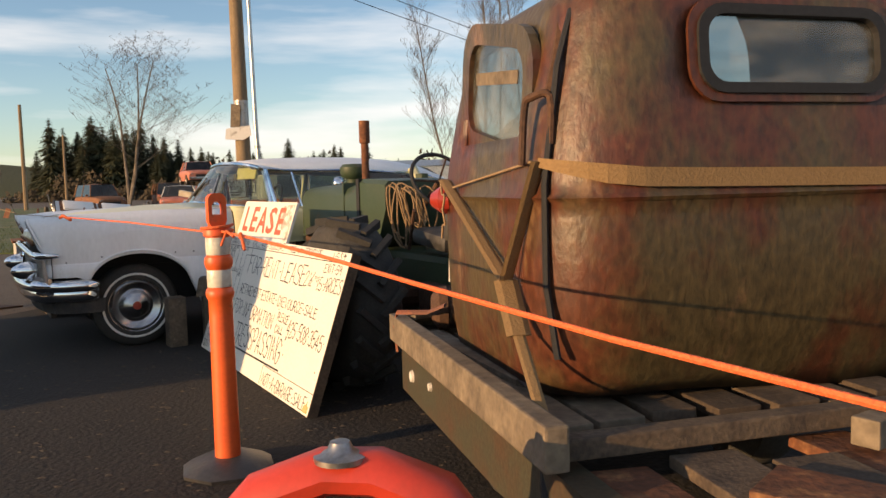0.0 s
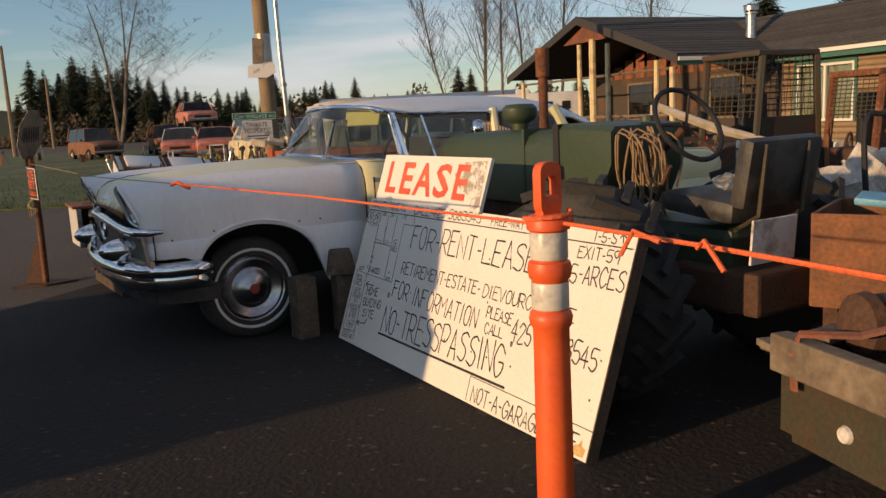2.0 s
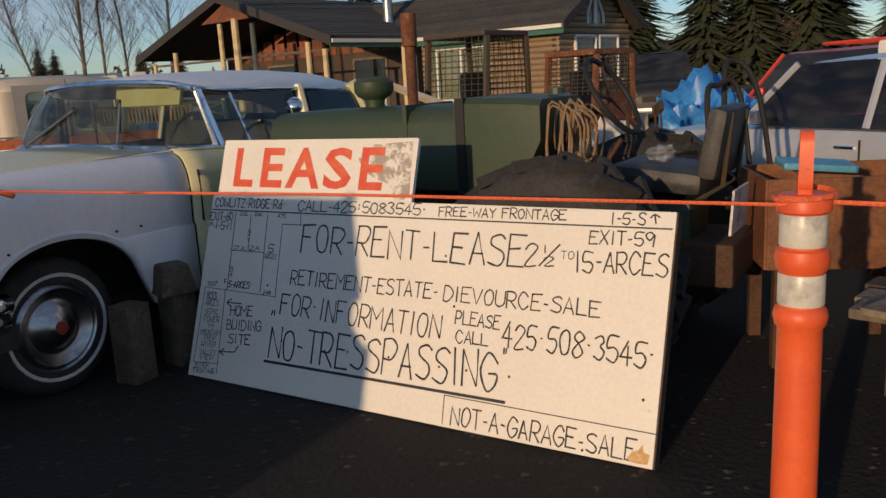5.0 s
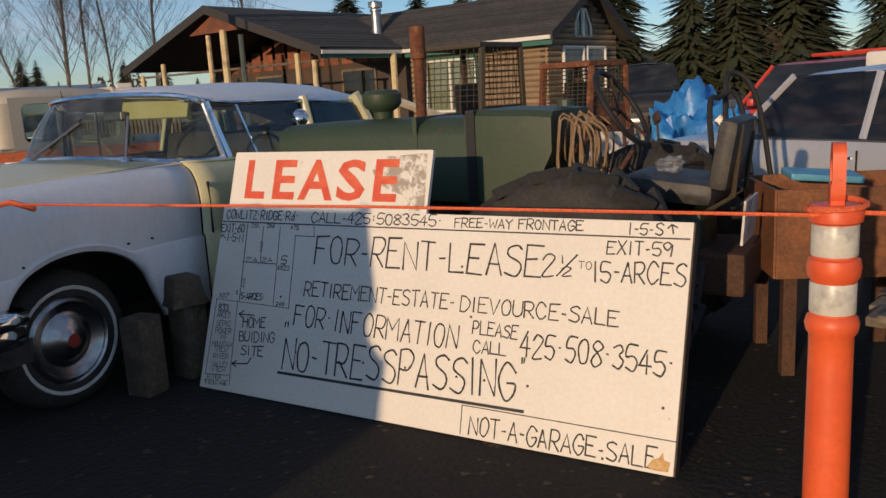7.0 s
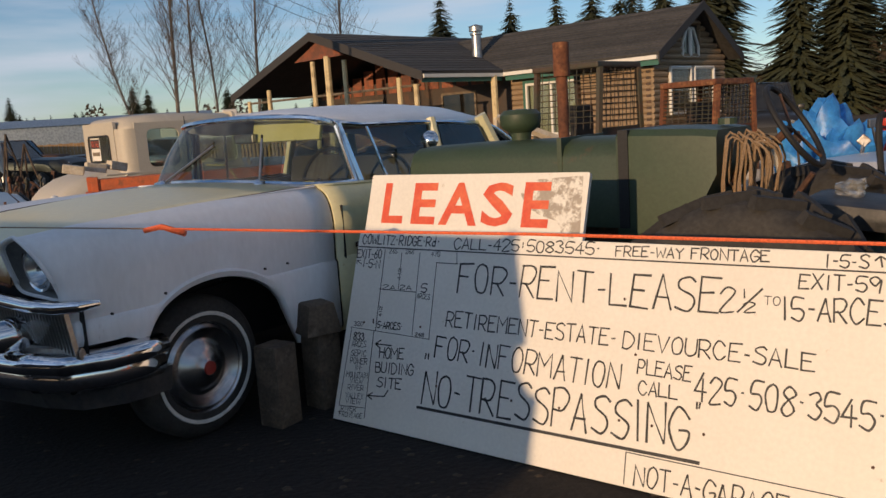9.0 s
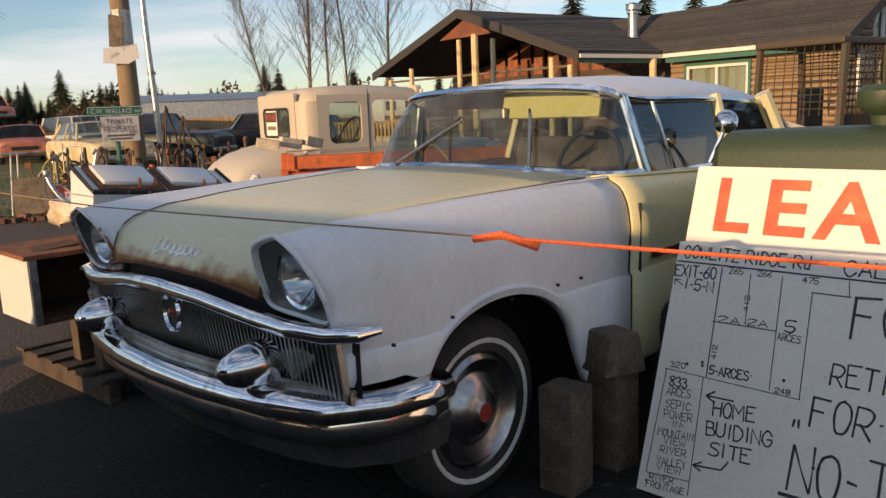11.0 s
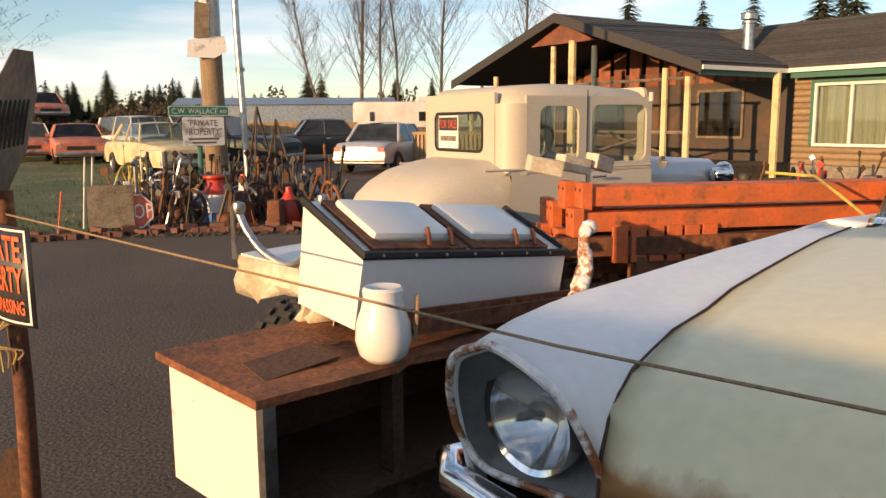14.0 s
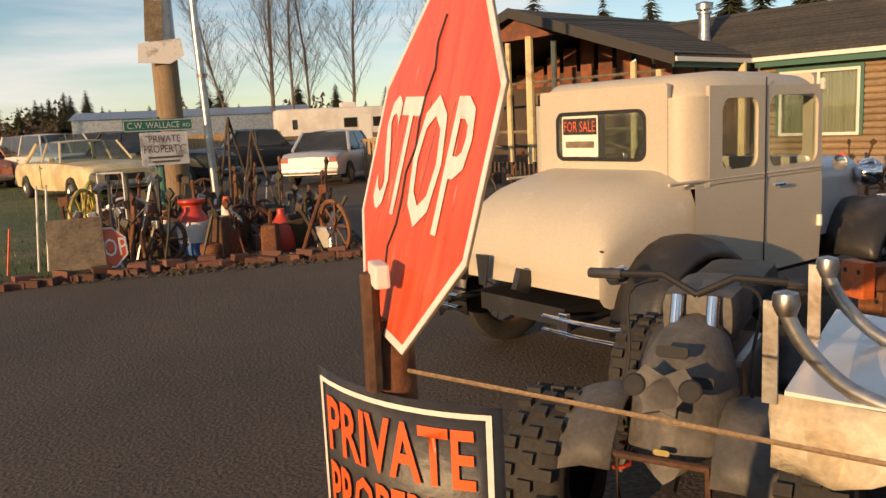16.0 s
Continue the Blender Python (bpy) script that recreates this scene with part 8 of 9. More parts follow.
def yard_car(name, m, L, W, H, paint, label, glass="dark_glass", hood=0.30, trunk=0.22, belt=0.60, wagon=False, wheel=0.31, lamp="lens", roof_paint=None, group=""):
    """A parked car: body with arches, cabin with pillars and panes, wheels, bumpers, lamps; x forwards."""
    car = root(name, m, label, "car", group)
    zb, zt = 0.26, H * belt
    rows = []
    N = 26
    wx = (L * 0.31, -L * 0.30)
    for i in range(N + 1):
        x = L / 2 - L * i / N
        f = abs(x) / (L / 2)
        w = W / 2 * (1 - 0.10 * f ** 4)
        t = zt * (1 - 0.10 * max(0, x / (L / 2)) ** 2 - 0.04 * max(0, -x / (L / 2)) ** 3) - 0.22 * max(0, f - 0.92) / 0.08 * zt * 0.6
        b = zb + 0.06 * f
        for c in wx:
            d = abs(x - c)
            if d < wheel + 0.06:
                b = max(b, 0.02 + wheel * 0.9 + math.sqrt((wheel + 0.06) ** 2 - d * d) * 0.92)
        b = min(b, t - 0.12)
        half = [(w * 0.96, b), (w, (b + t) / 2), (w * 0.985, t - 0.10), (w * 0.93, t - 0.02), (w * 0.6, t + 0.015), (0, t + 0.03)]
        rows.append([(x, -y, z) for y, z in half] + [(x, y, z) for y, z in half[-2::-1]])
    part("body", loft(B(), rows, caps=True), paint, car, smooth=50)
    x0, x1 = L / 2 - L * hood, -L / 2 + (L * 0.03 if wagon else L * trunk)
    rake, back = 0.42, 0.12 if wagon else 0.45
    wb_, wt_ = W / 2 * 0.93, W / 2 * 0.74
    xa, xb = x0 - rake, x1 + back
    part("roof", loft(B(), [[(x, s * wt_ * k, H - 0.05 * k * k - 0.03 * abs((x - (xa + xb) / 2) / (xa - xb) * 2) ** 2) for s, k in ((-1, 1), (-1, 0.6), (1, 0), (1, 0.6), (1, 1))] for x in [xa + (xb - xa) * j / 6 for j in range(7)]]), roof_paint or paint, car, smooth=60)
    zt2 = H - 0.06

    def pane(pts):
        bm = B()
        bm.faces.new([bm.verts.new(p) for p in pts])
        part("pane", bm, glass, car)

    def post(p, q, r=0.028):
        part("pillar", tube(B(), [p, q], r, 6), roof_paint or paint, car)
    pane([(x0, -wb_, zt), (x0, wb_, zt), (xa, wt_, zt2), (xa, -wt_, zt2)])
    pane([(x1, -wb_, zt), (x1, wb_, zt), (xb, wt_, zt2), (xb, -wt_, zt2)])
    xm = (x0 + x1) / 2 - 0.05
    for s in (-1, 1):
        pane([(x0 - 0.04, s * wb_, zt), (xm, s * wb_, zt), (xm, s * wt_, zt2), (xa, s * wt_, zt2)])
        pane([(xm, s * wb_, zt), (x1 + 0.04, s * wb_, zt), (xb, s * wt_, zt2), (xm, s * wt_, zt2)])
        post((x0, s * wb_, zt), (xa, s * wt_, zt2))
        post((xm, s * wb_, zt), (xm, s * wt_, zt2))
        post((x1, s * wb_, zt), (xb, s * wt_, zt2), 0.045)
        for c in wx:
            wh = new("wheel")
            wh.parent = car
            mm = pose(c, s * (W / 2 - 0.11), wheel, 90, 0, 0)
            part("tyre", lathe(B(), [(wheel * 0.6, -0.1), (wheel * 0.95, -0.1), (wheel, -0.06), (wheel, 0.06), (wheel * 0.95, 0.1), (wheel * 0.6, 0.1)], 22, mm), "rubber", wh, smooth=40)
            part("rim", lathe(B(), [(wheel * 0.62, -s * -0.09), (wheel * 0.5, s * 0.06), (wheel * 0.2, s * 0.085), (0, s * 0.085)][::1], 18, pose(c, s * (W / 2 - 0.11), wheel, -90, 0, 0)), "dull_metal", wh, smooth=40)
        part("headlight", lathe(B(), [(0.0, 0.03), (0.07, 0.02), (0.085, 0.0), (0.085, -0.04)], 16, pose(L / 2 - 0.02, s * W * 0.36, zt * 0.74, 0, 90, 0)), lamp, car, smooth=True)
        part("tail_light", box(B(), (-L / 2 + 0.02, s * W * 0.38, zt * 0.78), (0.05, 0.22, 0.13), bevel=0.015), "lens_red", car, "red tail light")
        part("door_handle", box(B(), (xm + 0.12, s * W / 2 * 1.0, zt - 0.13), (0.16, 0.03, 0.025), bevel=0.008), "chrome", car)
        part("door_gap", box(B(), (xm, s * W / 2 * 0.998, zt * 0.62), (0.008, 0.012, zt * 0.6)), "black", car)
        part("mirror", box(B(), (x0 - 0.22, s * (W / 2 + 0.06), zt + 0.07), (0.10, 0.15, 0.11), bevel=0.03), paint, car, smooth=True)
    for sgn in (1, -1):
        part("bumper", box(B(), (sgn * (L / 2), 0, 0.42), (0.12, W * 0.92, 0.14), bevel=0.04), "dull_metal" if lamp == "lens" else paint, car, smooth=True)
    part("grille", box(B(), (L / 2 - 0.01, 0, zt * 0.62), (0.06, W * 0.5, 0.14), bevel=0.01), "black", car)
    part("underbody", box(B(), (0, 0, 0.36), (L * 0.9, W * 0.7, 0.2)), "black", car)
    return car


yard_car("silver_sedan", plan(2.93, 6.46, 92), 4.4, 1.74, 1.46, "silver_car", "clean silver modern sedan parked beyond the tractor", belt=0.64, hood=0.28)
van = yard_car("red_truck", plan(7.4, 10.5, 116), 5.0, 1.85, 1.58, "red_car", "faded red pickup with a white canopy", belt=0.60, wagon=True, roof_paint="red_car", hood=0.22)
for y_ in (-0.835, 0.835):
    part("canopy_window", box(B(), (-1.35, y_, 1.40), (1.5, 0.02, 0.26), bevel=0.008), "dark_glass", van)
part("canopy", box(B(), (-1.35, 0, 1.32), (2.2, 1.66, 0.62), bevel=0.06), "rv_white", van, "white canopy over the bed", smooth=True)
part("roof_rack", tube(B(), [(0.5, -0.5, 1.63), (-0.9, -0.5, 1.66), (-0.9, 0.5, 1.66), (0.5, 0.5, 1.63), (0.5, -0.5, 1.63)], 0.025, 6), "red_car", van)
yard_car("black_truck", plan(11.4, 20.2, 232), 4.6, 1.75, 1.85, "black_car", "black off-road truck parked behind the yard", belt=0.6, wagon=True, wheel=0.4)
yard_car("butter_sedan", plan(-9.9, 30.2, -60), 5.2, 1.9, 1.5, "butter_car", "pale yellow fifties sedan on the grass", belt=0.64, glass="glass")
yard_car("salmon_sedan", plan(-14.7, 38.5, -70), 5.0, 1.85, 1.5, "salmon_car", "faded salmon-orange old sedan on the grass", belt=0.66)
yard_car("salmon_wagon", plan(-17.4, 41.0, -70), 5.0, 1.85, 1.55, "salmon_car", "faded orange and white old wagon on the grass", belt=0.62, wagon=True, roof_paint="rv_white")
yard_car("white_wagon", plan(-11.8, 36.8, -55), 5.1, 1.9, 1.75, "rv_white", "white station wagon with bare window frames", belt=0.6, wagon=True, glass="glass")
yard_car("black_pickup", plan(-8.6, 33.0, -20), 5.0, 1.85, 1.7, "black_car", "black and rust old pickup among the junk", belt=0.62, hood=0.34)
yard_car("old_dark_car", plan(-5.2, 37.6, 10), 4.6, 1.75, 1.6, "black_car", "dark old car in front of the fence", belt=0.62)
yard_car("grey_sedan", plan(-3.3, 30.6, 65), 4.5, 1.72, 1.45, "silver_car", "silver sedan with red tail lights by the deck", belt=0.62)
st_a = yard_car("stacked_red_car", plan(-19.0, 47.5, -60, 1.55), 4.6, 1.8, 1.45, "salmon_car", "rusty red car stacked on top of another", belt=0.62)
yard_car("stacked_dark_car", plan(-19.0, 47.5, -60), 4.8, 1.8, 1.52, "black_car", "dark wreck under a stacked car", belt=0.62)
for i, (x, y, p, l) in enumerate(((-22, 50, "rust", "rusty truck wreck in a row of wrecks"), (-25, 47, "rusty_orange", "rusty orange wreck in a row of wrecks"), (-14.5, 47, "rust", "rusty van wreck in a row of wrecks"), (-10.5, 46, "dark_rust", "dark rusty wreck in a row of wrecks"))):
    yard_car("wreck", plan(x, y, -60 + 15 * i), 4.8, 1.8, 1.8, p, l, belt=0.58, wagon=True, group="row of wrecks")
# unseen car shape, added and sized to cast the shade over sedan and sign
suv = yard_car("parked_suv", Matrix(((-0.589, 0.808, 0, -7.193), (0.808, 0.589, 0, 4.062), (0, 0, 1, 0), (0, 0, 0, 1))), 3.95, 1.8, 1.73, "black_car", "unseen car shape added to shade the sedan and sign", belt=0.68, wagon=True, hood=0.076)
# added block that keeps sunlight from passing through the rear windows
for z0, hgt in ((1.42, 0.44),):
    part("load", box(B(), (-0.775, 0, z0), (2.0, 1.1, hgt)), "black", suv, "dark block added to stop sunlight through the cabin")

# travel trailer, fence, deck
rv = root("travel_trailer", plan(-0.3, 51.5, 2), "white travel trailer with dark windows behind the fence", "trailer")
part("body", box(B(), (0, 0, 1.5), (7.2, 2.4, 2.1), bevel=0.15), "rv_white", rv, smooth=30)
for x, w in ((-2.7, 0.25), (0.2, 0.7), (1.7, 0.6), (2.8, 0.5)):
    part("window", box(B(), (x, -1.21, 1.75), (w, 0.04, 0.5), bevel=0.01), "dark_glass", rv)
part("stripe", box(B(), (0, -1.205, 1.05), (7.0, 0.02, 0.25)), "wood_grey", rv)
part("roof_unit", box(B(), (0.3, 0, 2.68), (0.8, 0.7, 0.28), bevel=0.06), "rv_white", rv)
part("door", box(B(), (1.0, -1.21, 1.35), (0.65, 0.03, 1.6)), "gutter_white", rv)
part("base", box(B(), (0, 0, 0.3), (6.6, 2.2, 0.6)), "black", rv)
fence = root("board_fence", plan(-7.0, 48.3, 2), "tan wooden board fence along the back of the yard", "fence")
fb = None
for i in range(44):
    m = pose(-4.4 + 0.175 * i, 0.02 * (i % 2), 0.72 + 0.02 * math.sin(i * 2.2))
    fb = link("board", fb.data, None, fence, m=m) if fb else part("board", box(B(), (0, 0, 0), (0.165, 0.03, 1.5)), "fence_wood", fence, m=m)
deck_rail = root("deck_railing", plan(-2.6, 29.6, -52), "brown wooden railing of the house deck", "railing")
for i in range(26):
    part("baluster", box(B(), (0.16 * i, 0, 0.6), (0.09, 0.04, 1.1)), "fence_wood", deck_rail)
for z in (0.25, 1.12):
    part("rail", box(B(), (2.0, 0.0, z), (4.2, 0.07, 0.08)), "fence_wood", deck_rail)
barn = root("far_shed", plan(-9, 78, 0), "long pale metal shed beyond the fence", "shed")
part("wall", box(B(), (0, 0, 1.5), (18, 6, 3.0)), "galvanised", barn)
part("roof", loft(B(), [[(-9.2, -3.3, 2.95), (-9.2, 0, 3.6), (-9.2, 3.3, 2.95)], [(9.2, -3.3, 2.95), (9.2, 0, 3.6), (9.2, 3.3, 2.95)]]), "galvanised", barn)

# ---- caged machines behind the tractor ----


def wire_panel(parent, a, b, c, nx, ny):
    """A wire grid between corner a, across to b and up to c."""
    a, b, c = Vector(a), Vector(b), Vector(c)
    for i in range(1, nx):
        p = a.lerp(b, i / nx)
        part("wire", tube(B(), [p, p + (c - a)], 0.006, 4), "olive_steel", parent)
    for j in range(1, ny):
        p = a.lerp(c, j / ny)
        part("wire", tube(B(), [p, p + (b - a)], 0.006, 4), "olive_steel", parent)


def machine_cage(name, m, w, d, z0, z1, paint, label):
    cage = root(name, m, label, "machine")
    cs = [(-w / 2, -d / 2), (w / 2, -d / 2), (w / 2, d / 2), (-w / 2, d / 2)]
    lean = 0.12
    for x, y in cs:
        part("post", tube(B(), [(x, y, z0), (x * 0.86 + 0.02, y, z1)], 0.045, 6), paint, cage)
    part("roof", box(B(), (0, 0, z1 + 0.03), (w * 0.98, d * 1.05, 0.07), bevel=0.02), paint, cage)
    part("side_plate", box(B(), (0, -d / 2, z0 + 0.16), (w, 0.02, 0.32)), paint, cage)
    wire_panel(cage, (-w / 2, -d / 2, z0 + 0.32), (w / 2, -d / 2, z0 + 0.32), (-w / 2 * 0.88, -d / 2, z1), 11, 10)
    wire_panel(cage, (w / 2, -d / 2, z0 + 0.32), (w / 2, d / 2, z0 + 0.32), (w / 2 * 0.88, -d / 2, z1), 9, 10)
    wire_panel(cage, (-w / 2, -d / 2, z0 + 0.32), (-w / 2, d / 2, z0 + 0.32), (-w / 2 * 0.88, -d / 2, z1), 9, 10)
    part("body", box(B(), (0.1, 0, z0 / 2 + 0.05), (w * 1.3, d * 1.1, z0 - 0.1), bevel=0.06), "dark_rust", cage)
    part("seat", box(B(), (0, 0.1, z0 + 0.3), (0.4, 0.1, 0.6), bevel=0.03), "black", cage)
    for s in (-1, 1):
        part("track", box(B(), (0.1, s * d * 0.62, 0.25), (w * 1.7, 0.28, 0.5), bevel=0.12), "dark_rust", cage, smooth=40)
    return cage


machine_cage("caged_loader", plan(1.75, 11.6, 28), 0.98, 0.9, 0.90, 1.92, "olive_steel", "old loader with an olive wire-mesh cab cage")
machine_cage("caged_skidder", plan(2.75, 10.6, 20), 0.8, 0.7, 0.85, 1.62, "rust", "rusty machine with a wire cab cage")
arm = root("loader_arm", plan(0.45, 11.4, -20), "chipped white loader arm with rust", "machine arm")
part("arm", tube(B(), [(0.0, 0, 1.42), (0.7, 0, 1.12), (1.35, 0, 0.92)], [0.10, 0.12, 0.10], 6, flat=0.5), "foam", arm)
part("link", tube(B(), [(0.0, 0, 1.42), (-0.05, 0, 0.6), (0.0, 0, 0.1)], 0.08, 6, flat=0.5), "foam", arm)
part("link", tube(B(), [(1.35, 0, 0.95), (1.42, 0, 0.4), (1.42, 0, 0.0)], 0.09, 6, flat=0.5), "foam", arm)
tarp = root("blue_tarp", plan(4.4, 10.5, 0), "crumpled blue tarpaulin over a heap", "tarp")
bm = B()
bmesh.ops.create_icosphere(bm, subdivisions=4, radius=1.0)
for v in bm.verts:
    n_ = noise.noise(v.co * 2.3) * 0.35 + noise.noise(v.co * 6) * 0.16
    v.co = Vector((v.co.x * 0.62, v.co.y * 0.5, max(0.0, v.co.z * 0.55 + 0.62))) * (1 + n_)
    v.co.z = max(0.0, v.co.z)
part("sheet", bm, "blue_tarp", tarp, smooth=True)
crate = root("rusty_bin", plan(0.42, 5.02, -32), "brown rusty steel bin on legs beside the tractor", "bin")
for c_, s_ in (((0.0, -0.3, 0.70), (0.75, 0.02, 0.42)), ((0.0, 0.3, 0.70), (0.75, 0.02, 0.42)), ((-0.375, 0, 0.70), (0.02, 0.6, 0.42)), ((0.375, 0, 0.70), (0.02, 0.6, 0.42)), ((0, 0, 0.50), (0.74, 0.58, 0.03))):
    part("panel", box(B(), c_, s_, bevel=0.004), "rusty_orange", crate)
for c_ in ((-0.3, -0.25), (0.3, -0.25), (-0.3, 0.25), (0.3, 0.25)):
    part("leg", box(B(), (c_[0], c_[1], 0.25), (0.06, 0.06, 0.5)), "dark_rust", crate)
tray = root("blue_tray", plan(0.36, 5.08, -32, 0.92), "pale blue plastic lid lying on the bin", "lid")
part("lid", box(B(), (0, 0, 0.012), (0.34, 0.20, 0.035), (4, 5, 0), bevel=0.012), "tray_blue", tray)
pile = random.Random(17)


def heap(name, n, area, zmax, mats, label, group):
    """Separate pieces of scrap lying and leaning in a stretch of the yard."""
    for _ in range(n):
        x, y = pile.uniform(*area[0]), pile.uniform(*area[1])
        kind = pile.choice(("bar", "bar", "ring", "box", "drum", "plate", "bar"))
        mt = pile.choice(mats)
        nm = {"bar": "scrap_rod", "ring": "scrap_hoop", "box": "scrap_casting", "drum": "scrap_drum", "plate": "scrap_sheet"}[kind]
        t = root(nm, plan(x, y, pile.uniform(0, 360)), label % {"bar": "leaning metal bar", "ring": "old iron wheel", "box": "machine block", "drum": "small drum", "plate": "bent plate"}[kind], "scrap", group)
        h = zmax * pile.uniform(0.35, 1.0)
        if kind == "bar":
            dx = pile.uniform(-0.35, 0.35)
            part("bar", tube(B(), [(0, 0, 0), (dx * 0.5, 0.02, h * 0.5), (dx, 0, h)], pile.uniform(0.012, 0.03), 6), mt, t)
            part("end_piece", box(B(), (dx, 0, h), (0.10, 0.04, 0.10), (0, pile.uniform(0, 60), 0), bevel=0.01), mt, t)
        elif kind == "ring":
            r = min(h / 2, pile.uniform(0.15, 0.36))
            part("tyre", tube(B(), [(r * math.cos(a), 0.04 * math.sin(a), r + r * math.sin(a)) for a in [math.pi * 2 * i / 20 for i in range(21)]], 0.03, 6), mt, t, smooth=True)
            for i in range(4):
                a = i * math.pi / 4
                part("spoke", tube(B(), [(-r * math.cos(a), 0, r - r * math.sin(a)), (r * math.cos(a), 0, r + r * math.sin(a))], 0.012, 4), mt, t)
        elif kind == "box":
            part("block", box(B(), (0, 0, h * 0.25), (pile.uniform(0.15, 0.4), pile.uniform(0.15, 0.3), h * 0.5), top=(0.8, 0.9), bevel=0.02), mt, t)
            part("shaft", tube(B(), [(0, 0, h * 0.4), (0.15, 0.05, h * 0.75)], 0.025, 6), mt, t)
        elif kind == "drum":
            part("drum", lathe(B(), [(0, 0), (0.13, 0), (0.14, 0.02), (0.13, h * 0.2), (0.14, h * 0.22), (0.13, h * 0.45), (0.09, h * 0.5), (0, h * 0.5)], 16), mt, t, smooth=40)
        else:
            part("plate", slab(B(), [(-0.2, 0), (0.18, 0), (0.24, h * 0.6), (-0.1, h * 0.7)], 0.015, pose(0, 0, 0, 72, 0, 0)), mt, t)


SCRAP = ["dark_rust", "dark_rust", "rust", "olive_steel", "black_plastic", "dull_metal", "wood_dark", "rusty_orange"]
heap("scrap", 140, ((-8.0, -4.7), (17.3, 19.6)), 1.0, SCRAP, "rusty %s in the roadside junk row", "junk row by the pole")
heap("scrap", 40, ((-8.6, -5.0), (20.5, 27.0)), 0.9, SCRAP, "rusty %s in the yard behind", "junk on the yard")
heap("scrap", 55, ((1.2, 6.0), (15.5, 22.0)), 0.8, SCRAP + ["worn_white", "red_car"], "rusty %s in front of the house", "junk in front of the house")
heap("scrap", 45, ((0.6, 4.6), (7.9, 10.8)), 1.1, SCRAP + ["worn_white", "foam"], "rusty %s heaped behind the tractor", "junk behind the tractor")
heap("scrap", 45, ((-30, -9), (40, 52)), 1.3, SCRAP + ["worn_white"], "rusty %s among the wrecks", "junk among the wrecks")
heap("scrap", 26, ((-1.5, 2.5), (22.5, 28.5)), 0.8, SCRAP, "rusty %s by the porch", "junk by the porch")
for pts in ([(0.75, 6.1, 1.0), (0.68, 6.2, 1.15), (0.8, 6.25, 1.3), (0.95, 6.2, 1.2), (1.05, 6.1, 1.0)], [(1.0, 6.3, 0.9), (0.95, 6.35, 1.2), (1.05, 6.4, 1.45), (1.2, 6.3, 1.2), (1.35, 6.2, 0.9)]):
    bar_ = root("roll_hoop", Matrix.Identity(4), "bent black tubular frame standing behind the tractor", "frame")
    part("hoop", tube(B(), smooth_path([(p[0], p[1], 0.0) if i in (0, 4) else p for i, p in enumerate(pts)], 5), 0.018, 8), "black", bar_, smooth=True)
sheet = root("white_sheet", plan(2.0, 9.2, 15), "crumpled white sheet and cloth on the junk", "cloth")
bm = B()
bmesh.ops.create_icosphere(bm, subdivisions=3, radius=0.5)
for v in bm.verts:
    v.co = Vector((v.co.x * 1.2, v.co.y * 0.7, max(0, v.co.z * 0.9 + 0.42))) * (1 + 0.35 * noise.noise(v.co * 4))
    v.co.z = max(0, v.co.z)
part("cloth", bm, "cloth", sheet)

# ---- things in the roadside row ----
cone = root("traffic_cone", plan(-6.2, 18.0, 0), "orange traffic cone with two white bands", "traffic cone")
part("base", box(B(), (0, 0, 0.02), (0.36, 0.36, 0.04), bevel=0.01), "orange_plastic", cone)
part("cone", lathe(B(), [(0.14, 0.04), (0.10, 0.28), (0.062, 0.52), (0.035, 0.70), (0.028, 0.71), (0, 0.71)], 24), "orange_plastic", cone, smooth=40)
for z0, r0_, r1_ in ((0.30, 0.0985, 0.078), (0.48, 0.071, 0.057)):
    part("band", lathe(B(), [(r0_ + 0.002, z0), (r1_ + 0.003, z0 + 0.12)], 24), "worn_white", cone, smooth=True)
can = root("milk_can", plan(-6.62, 18.15, 0), "painted milk can in red, white and blue", "milk can")
part("body", lathe(B(), [(0, 0), (0.19, 0.0), (0.20, 0.03), (0.20, 0.16)], 24), "blue_paint", can, smooth=40)
part("middle", lathe(B(), [(0.20, 0.16), (0.205, 0.3), (0.20, 0.42)], 24), "worn_white", can, smooth=40)
part("shoulder", lathe(B(), [(0.20, 0.42), (0.16, 0.50), (0.12, 0.55), (0.12, 0.62), (0.17, 0.66), (0.17, 0.69), (0, 0.70)], 24), "red_car", can, smooth=40)
jug = root("red_can", plan(-5.55, 17.9, 0), "red steel fuel can", "can")
part("body", lathe(B(), [(0, 0), (0.15, 0), (0.16, 0.03), (0.15, 0.32), (0.08, 0.40), (0.05, 0.46), (0.05, 0.52), (0, 0.53)], 20), "red_car", jug, smooth=40)
st2 = root("fallen_stop_sign", plan(-7.5, 17.05, 20) @ pose(0, 0, 0.30, 80, 0, 0), "small stop sign propped on the ground", "sign")
o2 = [(x * 0.98, y * 0.98) for x, y in oct8]
part("plate", slab(B(), o2, 0.004), "worn_white", st2)
part("red_face", slab(B(), [(x * 0.92, y * 0.92) for x, y in o2], 0.001, pose(0, 0, 0.004)), "red_paint", st2)
link("lettering", fit_words("STOP", 0.44, 0.2), "worn_white", st2, m=pose(0, 0, 0.006))
bd = root("weathered_board", plan(-7.78, 16.98, 12) @ pose(0, 0, 0.37, 78, 0, 0), "square weathered board leaning on the stop sign", "board")
part("board", box(B(), (0, 0, 0.02), (0.56, 0.56, 0.03), bevel=0.006), "wood_grey", bd)
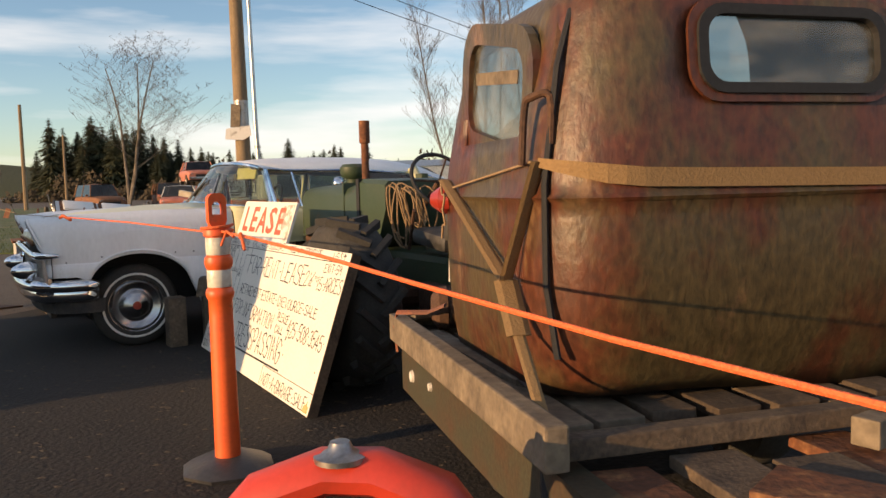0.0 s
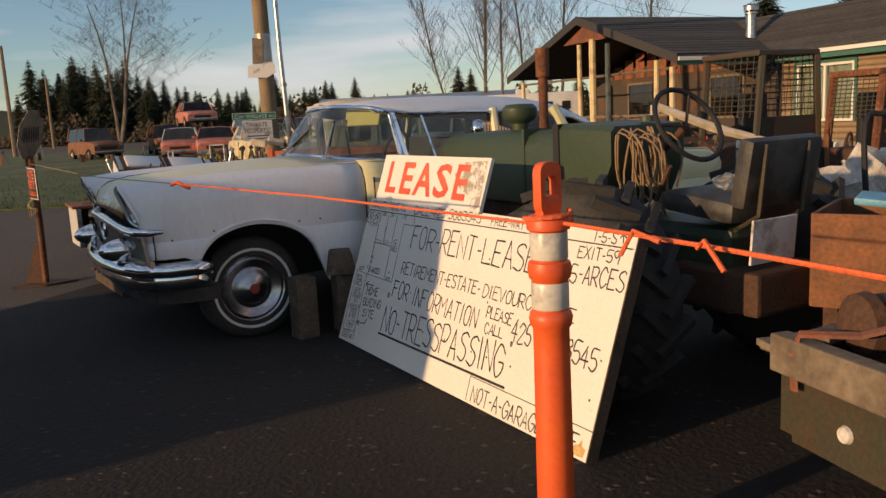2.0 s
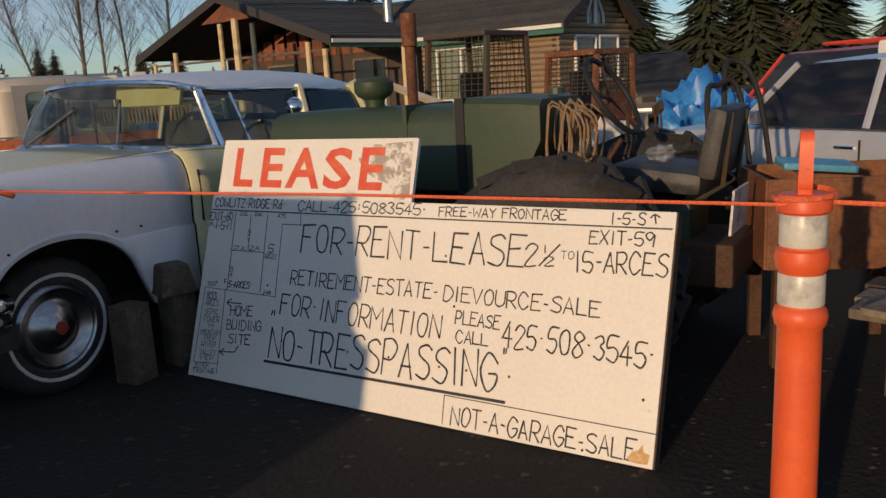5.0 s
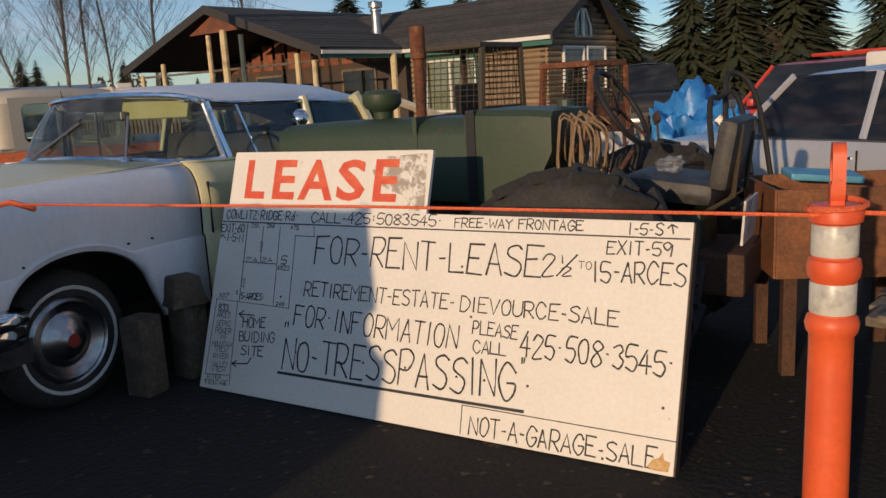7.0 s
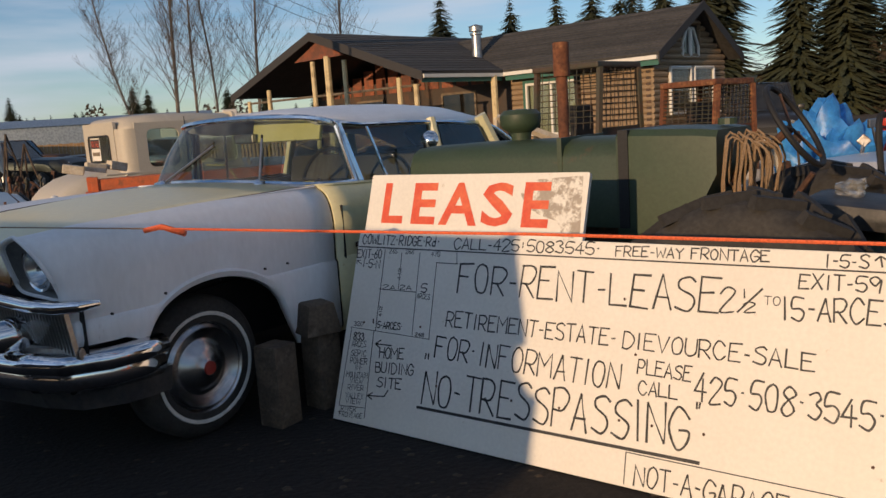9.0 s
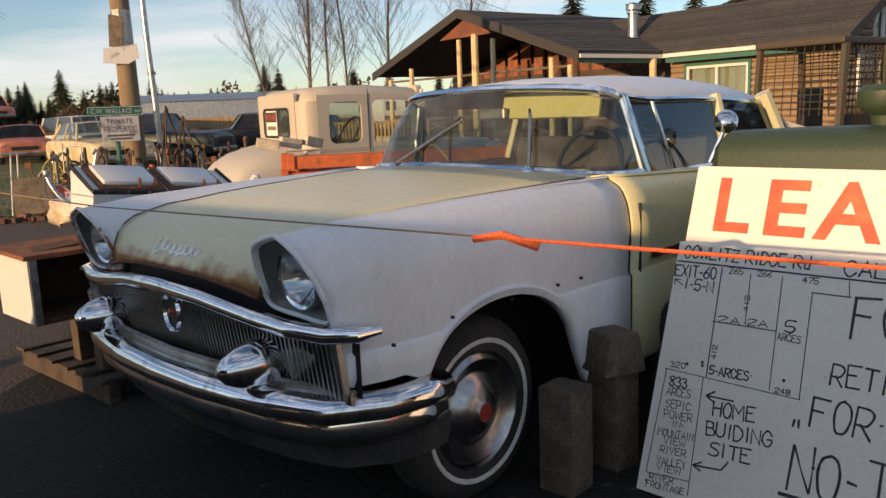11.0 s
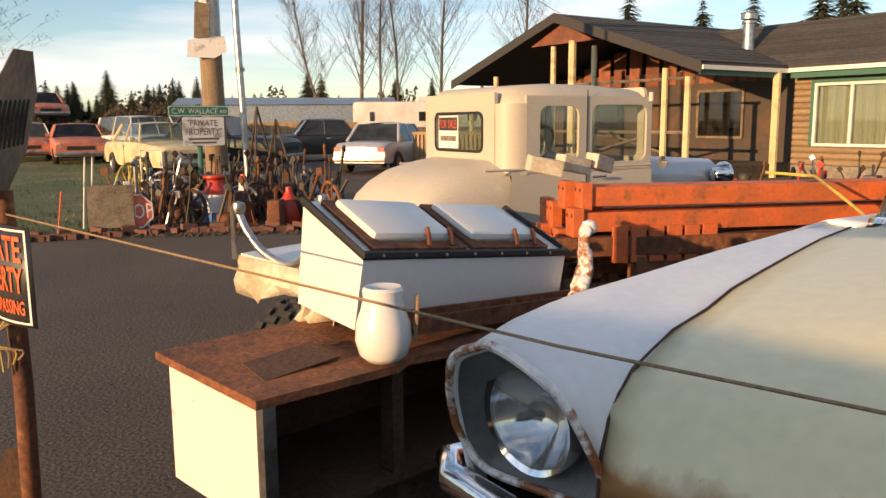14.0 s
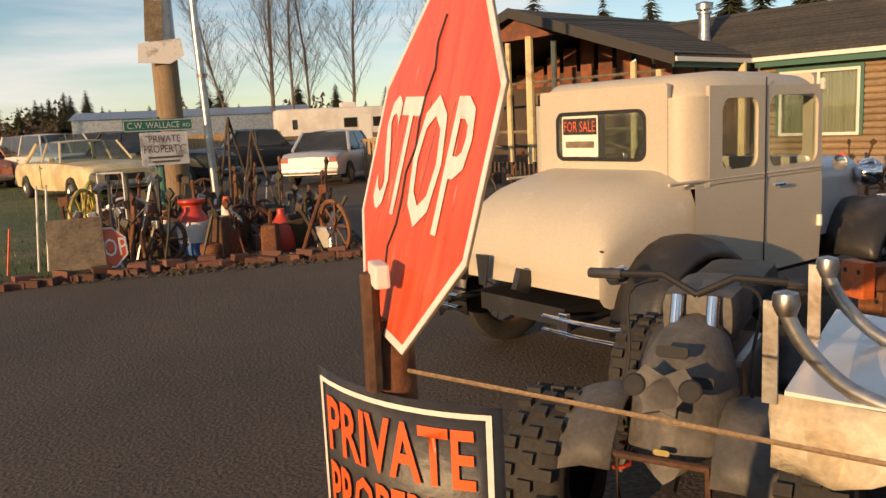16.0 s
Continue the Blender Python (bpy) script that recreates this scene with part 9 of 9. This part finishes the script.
for k_, (x, y, r) in enumerate(((-8.0, 18.9, 0.42), (-7.95, 19.3, 0.46))):
    ww = root("wagon_wheel", plan(x, y, 75 + 10 * k_), "yellow wooden wagon wheel standing upright", "wheel", "wagon wheels")
    part("rim", tube(B(), [(r * math.cos(a), 0, r + r * math.sin(a)) for a in [math.pi * 2 * i / 32 for i in range(33)]], 0.028, 6), "yellow_paint", ww, smooth=True)
    part("hub", tube(B(), [(0, -0.08, r), (0, 0.08, r)], 0.06, 10), "yellow_paint", ww)
    for i in range(12):
        a = i * math.pi / 6
        part("spoke", tube(B(), [(0.05 * math.cos(a), 0, r + 0.05 * math.sin(a)), (r * math.cos(a), 0, r + r * math.sin(a))], 0.014, 5), "yellow_paint", ww)
for x, y, h in ((-8.3, 17.5, 1.0), (-8.2, 17.5, 1.0), (-8.6, 17.4, 0.55)):
    sk = root("marker_stake", plan(x, y, 0), "thin pale stake stuck in the lawn", "stake", "stakes")
    part("stake", tube(B(), [(0, 0, 0), (0.08, 0, h)], 0.012, 6), "worn_white" if h > 0.8 else "red_paint", sk)
lad = root("garden_trellis", plan(-7.75, 18.6, 10), "white metal frame standing in the junk row", "frame")
for x in (0, 0.3):
    part("upright", tube(B(), [(x, 0, 0), (x, 0, 1.05)], 0.012, 6), "worn_white", lad)
for z in (0.6, 1.05):
    part("rung", tube(B(), [(0, 0, z), (0.3, 0, z)], 0.012, 6), "worn_white", lad)
for k_, (x, y, d_) in enumerate(((-6.1, 19.4, 20), (-5.8, 19.3, -15))):
    tp = root("pole_tripod", plan(x, y, d_), "rusty tripod of leaning poles", "frame", "tripods")
    for a in (0, 2.1, 4.2):
        part("leg", tube(B(), [(0.4 * math.cos(a), 0.4 * math.sin(a), 0), (0, 0, 1.7 - 0.2 * k_)], 0.018, 6), "wood_dark", tp)
brk = None
edging = root("brick_edging", Matrix.Identity(4), "line of old red bricks edging the junk row", "edging")
er = random.Random(6)
M["brick"] = mat("brick", (0.13, 0.055, 0.036), 0.9, second=(0.12, 0.06, 0.045), scale=9, fine=0.3, bump=0.3, rand=0.35)
for i in range(64):
    f = i / 63
    x = -9.0 + 4.6 * f
    y = 16.45 + 0.55 * math.sin(f * 2.6) + er.uniform(-0.06, 0.06)
    m = pose(x, y, 0.04 + 0.05 * (i % 5 == 0), er.uniform(-8, 8), er.uniform(-8, 8), er.uniform(-35, 35))
    brk = link("brick", brk.data, None, edging, m=m) if brk else part("brick", box(B(), (0, 0, 0), (0.2, 0.1, 0.075), bevel=0.006), "brick", edging, m=m)
scatter("junk_row_soil", "leaf_litter", 1800, lambda: (rng.uniform(-8.6, -4.5), rng.uniform(16.6, 19.6), 0.004), (0.02, 0.07), 0.6, "dead leaves and soil crumbs in the junk row", "litter")
